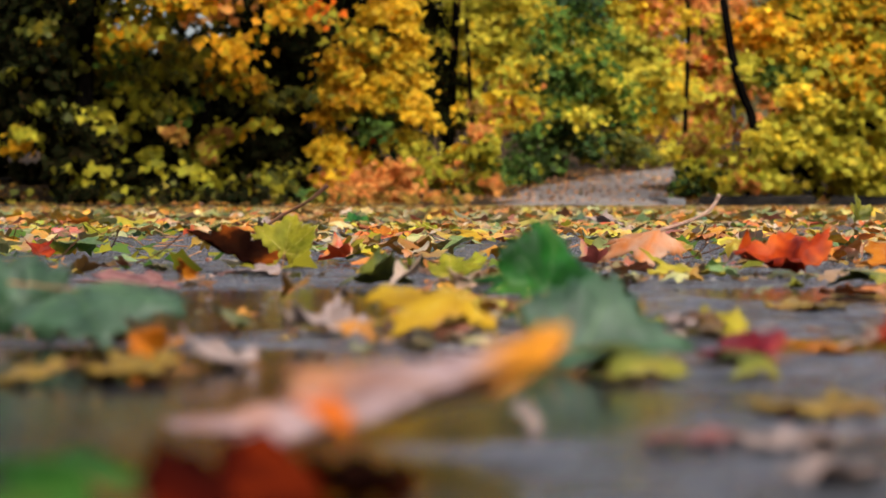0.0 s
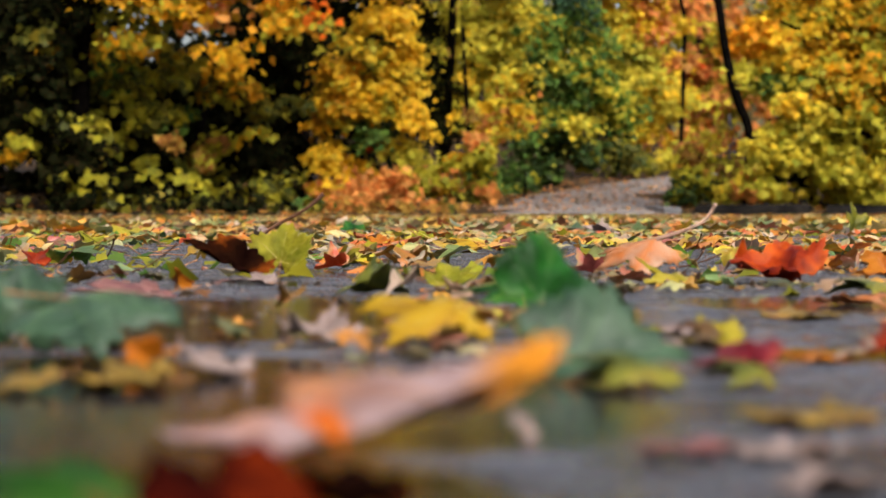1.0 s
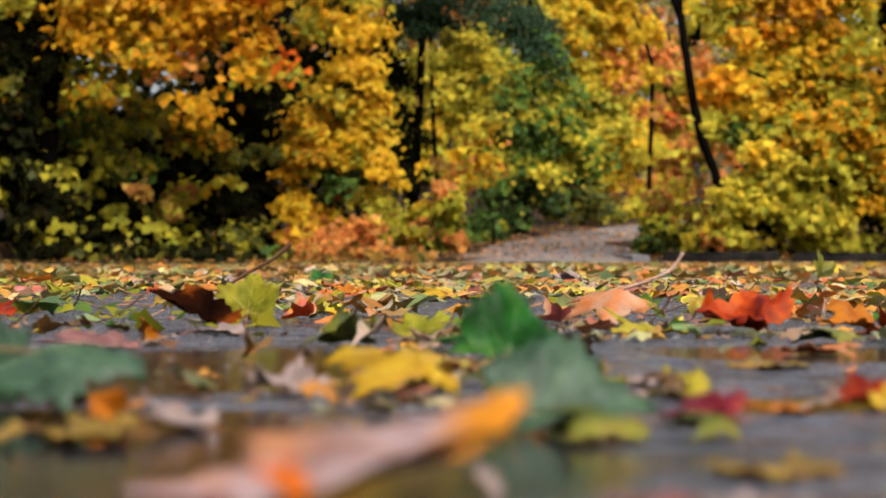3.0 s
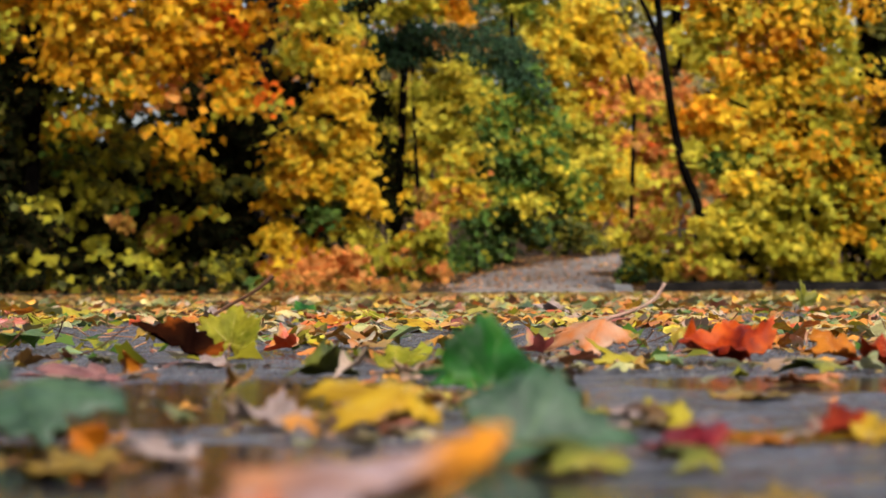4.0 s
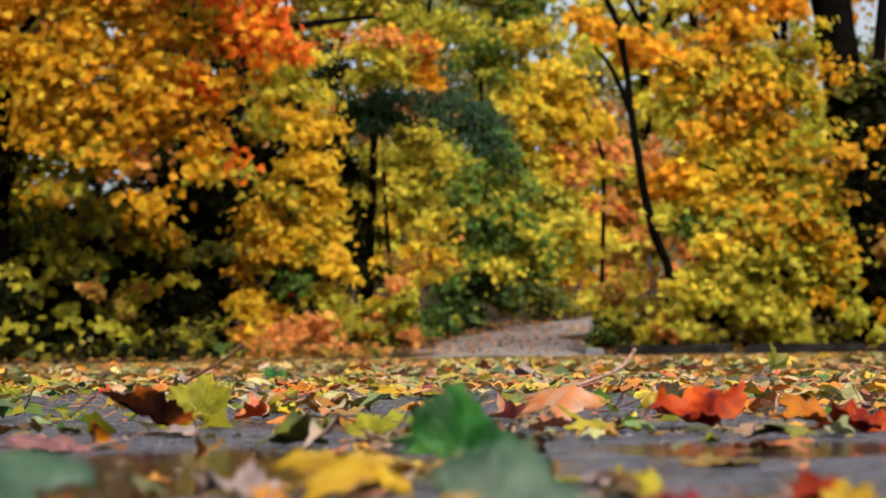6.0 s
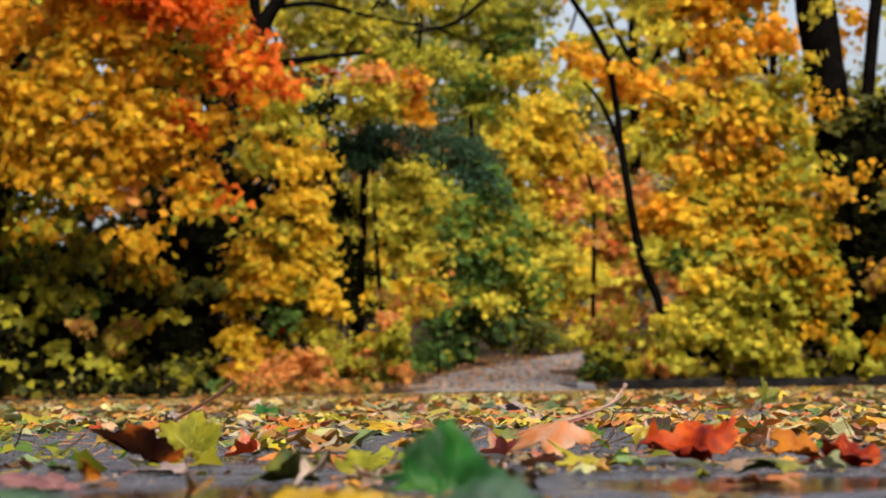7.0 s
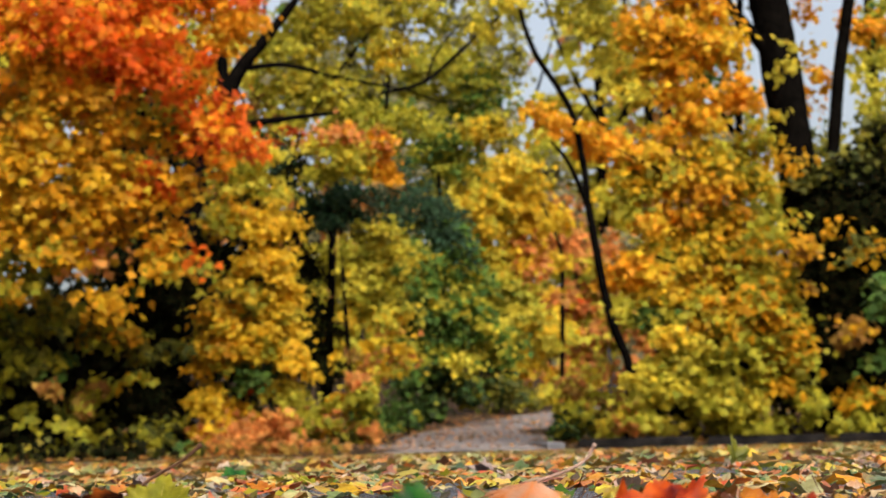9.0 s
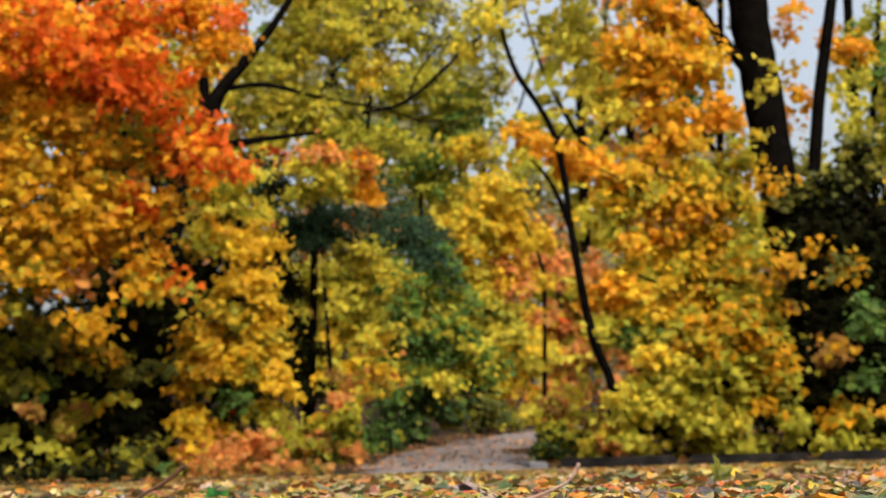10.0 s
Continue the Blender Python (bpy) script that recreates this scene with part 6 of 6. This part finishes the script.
fallen_leaf("thin orange sliver of a curled leaf", -0.220, 1.699, L_ORANGE, S(0.0240, 0.9, 1.2, 0.3, 0.05, 0, 41), (93.0, -0.8, 162.6), (0.6, 0.1))
fallen_leaf("bright red leaf with twisted rim", 0.514, 3.709, L_RED, S(0.0424, 0.3, 0.6, 0.4, 0.1, 0, 42), (14.7, -1.8, 94.8), (0.7, 0.3))
fallen_leaf("lime green leaf folded on itself", 0.278, 1.569, L_LIME, S(0.0133, 0.5, 0.6, 0.3, 0.1, 0, 43), (15.3, -7.1, 91.7), (0.7, 0.1))
fallen_leaf("pink-beige leaf with curled edges", 0.367, 4.477, L_BEIGE, S(0.0792, 0.3, 0.5, 0.3, 0.1, 0, 44), (25.9, -2.9, 78.1), (0.7, 0.3))
fallen_leaf("lime green scrap of leaf on asphalt", -0.032, 3.891, L_LIME, S(0.0445, 0.3, 0.5, 0.3, 0.1, 0, 45), (23.2, -13.8, 89.2), (0.7, 0.3))
fallen_leaf("orange leaf with pale underside", -0.106, 3.564, L_ORANGE, S(0.0470, 0.3, 0.5, 0.3, 0.1, 0, 46), (22.2, -12.3, 72.4), (0.7, 0.3))
fallen_leaf("pale beige flat leaf beneath a brown one", -0.167, 1.793, L_BEIGE, S(0.0328, 0.2, 0.3, 0.2, 0.1, 0, 47), (8.0, -8.2, 85.4), (0.7, 0.1))
fallen_leaf("pale pink leaf behind the yellow-green one", -0.356, 3.895, L_BEIGE, S(0.0616, 0.3, 0.5, 0.3, 0.1, 0, 48), (16.7, -4.9, 87.7), (0.7, 0.3))
fallen_leaf("small orange-red lobe curled on the pinkish leaf", -0.026, 0.430, L_FLAME, S(0.0120, 0.3, 0.5, 0.2, 0.1, 0, 49), (48.1, -23.8, 91.3), (0.5, 0.1), bed=0.017)
# added leaf whose dark colour replaces the shadow beneath the pinkish leaf
fallen_leaf("added near-black leaf standing in for the shadow under the pinkish one", -0.022, 0.462, L_BROWN, S(0.030, 0.3, 0.6, 0.4, 0.1, 0, 53), (8.0, 4.0, 80.0), (0.4, 0.1))
fallen_leaf("pale leaf scrap beside the pinkish leaf", 0.026, 0.600, L_BEIGE, S(0.0100, 0.3, 0.4, 0.4, 0.12, 0, 51), (56.4, 1.0, 59.6), (0.5, 0.1))

fallen_leaf("ochre leaf pressed flat on wet asphalt", 0.118, 0.640, L_DULL, S(0.034, 0.05, 0.1, 0.1, 0.1, 0, 61), (0.0, 0.0, 40.0), (0.5, 0.02))
fallen_leaf("pale yellowish leaf pressed flat on wet asphalt", 0.098, 0.560, L_BEIGE, S(0.026, 0.05, 0.1, 0.1, 0.1, 0, 62), (0.0, 2.0, 130.0), (0.5, 0.02))
fallen_leaf("rusty leaf pressed flat on wet asphalt", 0.073, 0.570, L_DUSK, S(0.022, 0.05, 0.1, 0.1, 0.1, 0, 63), (0.0, 0.0, 200.0), (0.5, 0.02))
fallen_leaf("dull orange leaf pressed flat on wet asphalt", 0.172, 0.900, L_ORANGE, S(0.026, 0.1, 0.2, 0.15, 0.1, 0, 64), (2.0, 0.0, 75.0), (0.5, 0.05))
fallen_leaf("pale yellow leaf pressed flat on wet asphalt", 0.118, 1.130, L_ACID, S(0.030, 0.1, 0.2, 0.15, 0.1, 0, 65), (2.0, 0.0, 20.0), (0.5, 0.05))
fallen_leaf("cream leaf with torn rim on wet asphalt", 0.140, 1.080, L_BEIGE, S(0.032, 0.2, 0.3, 0.2, 0.12, 0, 66), (3.0, 4.0, 160.0), (0.5, 0.1))
fallen_leaf("ochre leaf lying in shallow water", 0.230, 1.250, L_DULL, S(0.042, 0.05, 0.1, 0.1, 0.08, 0, 67), (0.0, 0.0, 300.0), (0.5, 0.02))
fallen_leaf("brownish orange leaf lying on wet asphalt", 0.300, 1.420, L_PEACH, S(0.045, 0.1, 0.2, 0.15, 0.1, 0, 68), (2.0, 0.0, 220.0), (0.6, 0.1))


def twig(label, pts, radii, mat=STALK):
    return tagged(new("twig", tube("twig", pts, radii, mat, 7, 0.05)), label, "twig")


twig("thin brown twig rising from behind a leaf", [(-0.20, 2.06, 0.0306), (-0.17, 2.06, 0.0518), (-0.14, 2.06, 0.0682), (-0.12, 2.06, 0.0847)], [0.0017, 0.0018, 0.0018, 0.0028], TWIG)
twig("pale pinkish leaf stalk rising from a peach leaf", [(0.22, 2.00, 0.0386), (0.25, 2.00, 0.0483), (0.27, 2.00, 0.0592), (0.28, 2.00, 0.0751)], [0.0022, 0.0017, 0.0017, 0.0022], PALE_STALK)
twig("thin curved reddish stalk on the asphalt", [(-0.50, 2.90, 0.00373), (-0.44, 2.60, -0.00354), (-0.38, 2.35, -0.00386), (-0.33, 2.10, -0.000206)], [0.001, 0.001, 0.001, 0.0012])
twig("slim dark twig on the asphalt", [(-0.11, 2.75, 0.00165), (-0.0792, 3.30, 0.00308), (-0.0435, 3.90, 0.00429)], [0.001, 0.001, 0.0012])

# the scatter: a few shapes, copied
rng = random.Random(5)
models = []
for i in range(12):
    sh = S(rng.uniform(0.026, 0.056), rng.uniform(-0.7, 0.9), rng.uniform(-0.9, 1.3), rng.uniform(-0.6, 0.7), rng.uniform(0.10, 0.24), rng.uniform(-0.6, 0.6), 50 + i)
    models.append((smooth(blade_mesh(sh, MIXED, 4, 40)), stalk_mesh(sh.size, rng.uniform(0.6, 1.2), rng.uniform(-0.1, 0.7))))
FREE = [(-0.20, 1.88, 0.06), (-0.16, 2.00, 0.04), (0.31, 1.83, 0.07), (0.20, 2.03, 0.05), (0.22, 1.78, 0.05), (0.41, 1.81, 0.05), (0.43, 1.72, 0.06), (0.34, 1.58, 0.04), (0.04, 3.09, 0.04), (0.01, 1.66, 0.04), (0.03, 1.34, 0.03), (-0.25, 1.56, 0.06), (-0.05, 1.57, 0.05), (-0.49, 2.39, 0.03), (-0.55, 3.11, 0.04), (-0.70, 4.34, 0.07), (-0.24, 5.14, 0.07), (1.08, 5.12, 0.06), (-0.22, 1.70, 0.02), (0.51, 3.71, 0.04), (0.28, 1.57, 0.01), (0.37, 4.48, 0.07), (-0.03, 3.89, 0.04), (-0.11, 3.56, 0.04), (-0.17, 1.79, 0.03), (-0.36, 3.90, 0.06)]
FREE.append((-0.142, 1.960, 0.12))
# bare patches of asphalt: x, y, half-widths
BARE = [(0.26, 1.30, 0.20, 0.36), (-0.48, 3.0, 0.20, 0.55), (0.33, 2.75, 0.17, 0.42), (-0.06, 2.9, 0.14, 0.35), (0.42, 1.95, 0.12, 0.12)]


def bare(x, y):
    return any(((x - a) / p) ** 2 + ((y - b) / q) ** 2 < 1 for a, b, p, q in BARE)


placed = 0
while placed < 270:
    y = 1.75 + (6.5 - 1.75) * rng.random() ** 0.9
    x = rng.uniform(-0.25, 0.32) * y
    if bare(x, y) and rng.random() < 0.93 or any(math.hypot(x - a, (y - b) * 0.6) < r for a, b, r in FREE) or (y < 2.6 and rng.random() < 0.45):
        continue
    # bare patches of asphalt
    if noise.noise((x * 2.2, y * 0.8, 4.0)) < -0.12 and rng.random() < 0.8:
        continue
    bl, st = models[placed % 12]
    ob = tagged(new("maple_leaf", bl), "curled autumn maple leaf on wet asphalt", "leaf", "scattered leaves")
    part("stalk", st, ob)
    m = pose(0, 0, 0, rng.gauss(0, 16), rng.gauss(0, 13), rng.uniform(0, 360))
    zs = [(m @ v.co).z for v in bl.vertices]
    low = min(zs)
    if max(zs) - low > 0.045 - 0.0055 * y:
        m = pose(0, 0, 0, rng.gauss(0, 5), rng.gauss(0, 5), rng.uniform(0, 360)) @ Matrix.Diagonal((1, 1, 0.35, 1))
        low = min((m @ v.co).z for v in bl.vertices)
    ob.matrix_world = Matrix.Translation((x, y, -low + 0.001)) @ m
    placed += 1


def joined_leaves(name, label, n, y0, y1, seed, mats, small=0.012, big=0.052, share=0.65):
    """Whole curled leaves, too many to pick apart, in one mesh."""
    r = random.Random(seed)
    V, Fc, I, base = [], [], [], 0
    packs = []
    for i in range(10):
        sh = Shape(1.0, r.uniform(-0.7, 0.9), r.uniform(-0.9, 1.3), r.uniform(-0.6, 0.7), r.uniform(0.10, 0.25), r.uniform(-0.6, 0.6), 80 + i)
        me = blade_mesh(sh, MIXED, 2, 22)
        packs.append((np.array([v.co[:] for v in me.vertices]), [tuple(p.vertices) for p in me.polygons]))
        bpy.data.meshes.remove(me)
    done = 0
    while done < n:
        y = y0 + (y1 - y0) * r.random()
        x = r.uniform(-0.25, 0.33) * y
        if noise.noise((x * 2.2, y * 0.8, 4.0)) < -0.1 and r.random() < 0.85 or bare(x, y) and r.random() < 0.93 or any(math.hypot(x - a, (y - b) * 0.6) < q * 0.8 for a, b, q in FREE):
            continue
        co, fs = packs[r.randrange(10)]
        s = r.uniform(small, 0.5 * (small + big)) if r.random() < share else r.uniform(0.55 * big, big)
        m = np.array(pose(0, 0, 0, r.gauss(0, 13), r.gauss(0, 11), r.uniform(0, 360)).to_3x3())
        w = (co * s) @ m.T
        top = max(0.007, 0.034 - 0.0035 * y)
        h = w[:, 2].max() - w[:, 2].min()
        if h > top:
            w[:, 2] *= top / h
        w[:, 2] -= w[:, 2].min() - 0.001
        V.append(w + np.array([x, y, 0.0]))
        Fc += [tuple(q + base for q in f) for f in fs]
        I += [r.randrange(len(mats))] * len(fs)
        base += len(co)
        done += 1
    me = smooth(mesh_from(name, np.concatenate(V).tolist(), Fc, mats, I))
    return tagged(new(name, me), label, "leaves", kind="stuff")


def litter(name, label, n, xr, yr, size, mats, seed, height, slope=0.45, lift=0.02, avoid=False):
    r = np.random.RandomState(seed)
    P = []
    while len(P) < n:
        y = yr[0] + (yr[1] - yr[0]) * r.rand()
        x = r.uniform(*xr) * (y if y < 17 else 17 + (y - 17) * 0.6)
        if avoid and abs(x - middle(y)) < 0.85:
            continue
        if noise.noise((x * 0.8, y * 0.5, 9.0)) < -0.22 and r.rand() < 0.75:
            continue
        y += kerb_y(x) - 17.0 if y > 17 and y < 21 else 0.0
        P.append((x, y, height(x, y) + lift * (0.2 + r.rand())))
    P = np.array(P)
    T = r.normal(size=(n, 3)) * np.array([1, 1, slope * 0.6])
    far = np.clip((16.0 - P[:, 1:2]) / 10.0, 0.25, 1.0) if P[0, 1] < 17 else 1.0
    T[:, 2:] *= far
    N = r.normal(size=(n, 3)) * slope * far + np.array([0, 0, 1.0])
    me = leaf_mesh(name, P, T, N, size * r.uniform(0.5, 1.15, n), mats, r.randint(0, len(mats), n), LEAF, 0.5)
    return tagged(new(name, me), label, "leaves", kind="stuff")


joined_leaves("leaf_litter", "small dull leaf scraps and crumbs on wet asphalt", 330, 0.9, 2.3, 23, [SCRAP, SCRAP, LITTER], 0.005, 0.028, 0.75)
joined_leaves("gravel", "tiny grit and leaf crumbs on wet asphalt", 1500, 0.9, 3.8, 24, [GRIT, GRIT, SCRAP], 0.0015, 0.006, 0.8)
joined_leaves("leaf_litter", "dense scatter of small curled leaves on asphalt", 1100, 2.2, 6.5, 21, [LITTER])
joined_leaves("leaf_litter", "dense carpet of curled leaves towards the kerb", 2000, 6.0, 11.0, 22, [LITTER])
litter("leaf_litter", "thick litter of yellow, orange and green fallen leaves", 6500, (-0.26, 0.34), (5.0, 16.9), 0.075, [LITTER], 3, lambda x, y: 0.0, 0.22, 0.006)
litter("leaf_litter", "upturned curled leaves drifted along the kerb", 3600, (-0.28, 0.36), (9.0, 16.95), 0.075, [LITTER, RUSTY], 8, lambda x, y: 0.0, 0.22, 0.006)
litter("leaf_litter", "loose small leaf scraps on wet asphalt", 420, (-0.25, 0.33), (1.75, 6.0), 0.032, [LITTER, OLIVE, GREEN], 4, lambda x, y: 0.0, 0.3, 0.006)
# darker russet share imitates the shade of the bushes over the verge
litter("leaf_litter", "orange and brown litter on the verge", 2400, (-0.30, 0.36), (17.05, 24.0), 0.075, [LITTER, RUSTY, RUSTY], 6, lambda x, y: rise(x, y), 0.3, 0.01, True)
litter("leaf_litter", "dry peach leaves blown over the path", 2800, (0.015, 0.16), (17.3, 33.0), 0.04, [SCRAP, SCRAP, SCRAP, RUST], 7, lambda x, y: 0.036 * (y - 17) + 0.03, 0.25, 0.01)


def far_scatter(name, label, n, seed):
    """Thin leaf fall over the rest of the road, to both sides and behind."""
    r = np.random.RandomState(seed)
    x, y = r.uniform(-9, 9, 4 * n), r.uniform(-5, 16.8, 4 * n)
    out = ((x < -0.26 * y) | (x > 0.34 * y)) & (np.hypot(x, y) > 0.5)
    x, y = x[out][:n], y[out][:n]
    P = np.stack([x, y, 0.004 + 0.006 * r.rand(len(x))], 1)
    T = r.normal(size=(len(x), 3)) * np.array([1, 1, 0.1])
    N = r.normal(size=(len(x), 3)) * 0.2 + np.array([0, 0, 1.0])
    me = leaf_mesh(name, P, T, N, 0.08 * r.uniform(0.5, 1.15, len(x)), [LITTER], np.zeros(len(x)), LEAF, 0.4)
    return tagged(new(name, me), label, "leaves", kind="stuff")


far_scatter("leaf_litter", "thin scatter of fallen leaves over the road", 5000, 31)


def loose_stalks(name, label, n, seed):
    """Bare leaf stalks and thin twigs lying on the road."""
    r = random.Random(seed)
    V, Fc, I, base = [], [], [], 0
    for i in range(n):
        y = 1.9 + 5.0 * r.random() ** 1.2
        x = r.uniform(-0.25, 0.32) * y
        if any(math.hypot(x - a, (y - b) * 0.6) < q for a, b, q in FREE):
            continue
        a, long, up = r.uniform(0, 6.3), r.uniform(0.03, 0.075), r.choice((0.0, 0.0, 0.005, 0.015, 0.03))
        bow = r.uniform(-0.4, 0.4) * long
        pts = []
        for u in (0.0, 0.35, 0.7, 1.0):
            s, w = u * long, bow * u * u
            pts.append((x + s * math.cos(a) - w * math.sin(a), y + s * math.sin(a) + w * math.cos(a), 0.003 + up * u ** 1.5))
        thick = r.uniform(0.0004, 0.0009)
        me = tube("stalk", pts, [thick * 1.5, thick, thick, thick * 1.6], STALK, 5)
        V += [v.co[:] for v in me.vertices]
        Fc += [tuple(q + base for q in p.vertices) for p in me.polygons]
        I += [r.choice((0, 0, 1))] * len(me.polygons)
        base += len(me.vertices)
        bpy.data.meshes.remove(me)
    return tagged(new(name, smooth(mesh_from(name, V, Fc, [STALK, TWIG], I))), label, "stalks", kind="stuff")


loose_stalks("leaf_stalks", "thin pinkish leaf stalks and twigs on wet asphalt", 330, 41)


def aggregate(name, label, n, seed):
    """Stone chips standing proud of the worn asphalt."""
    r = np.random.RandomState(seed)
    y = 1.5 + 2.6 * r.rand(n) ** 0.8
    x = r.uniform(-0.25, 0.31, n) * y
    s = r.uniform(0.0010, 0.0024, n)
    corner = np.array([(1, 0, 0), (0.2, 1, 0), (-1, 0.1, 0), (-0.1, -1, 0), (0, 0, 0.8)])
    a = r.uniform(0, 6.3, n)
    c, q = np.cos(a)[:, None], np.sin(a)[:, None]
    k = corner[None] * r.uniform(0.6, 1.3, (n, 5, 3))
    v = np.stack([k[..., 0] * c - k[..., 1] * q, k[..., 0] * q + k[..., 1] * c, k[..., 2]], 2) * s[:, None, None]
    v += np.stack([x, y, np.full(n, -0.0003)], 1)[:, None]
    faces = []
    for b in range(0, n * 5, 5):
        faces += [(b, b + 1, b + 4), (b + 1, b + 2, b + 4), (b + 2, b + 3, b + 4), (b + 3, b, b + 4)]
    return tagged(new(name, mesh_from(name, v.reshape(-1, 3).tolist(), faces, [CHIPS])), label, "gravel", kind="stuff")


CHIPS = leafy("asphalt_chips", [(0.025, 0.026, 0.033), (0.055, 0.057, 0.07), (0.10, 0.104, 0.125), (0.035, 0.036, 0.043), (0.07, 0.07, 0.078)], glow=0.0, rough=0.4, gloss=0.25)
aggregate("asphalt_chips", "small grey stone chips proud of wet asphalt", 45000, 43)
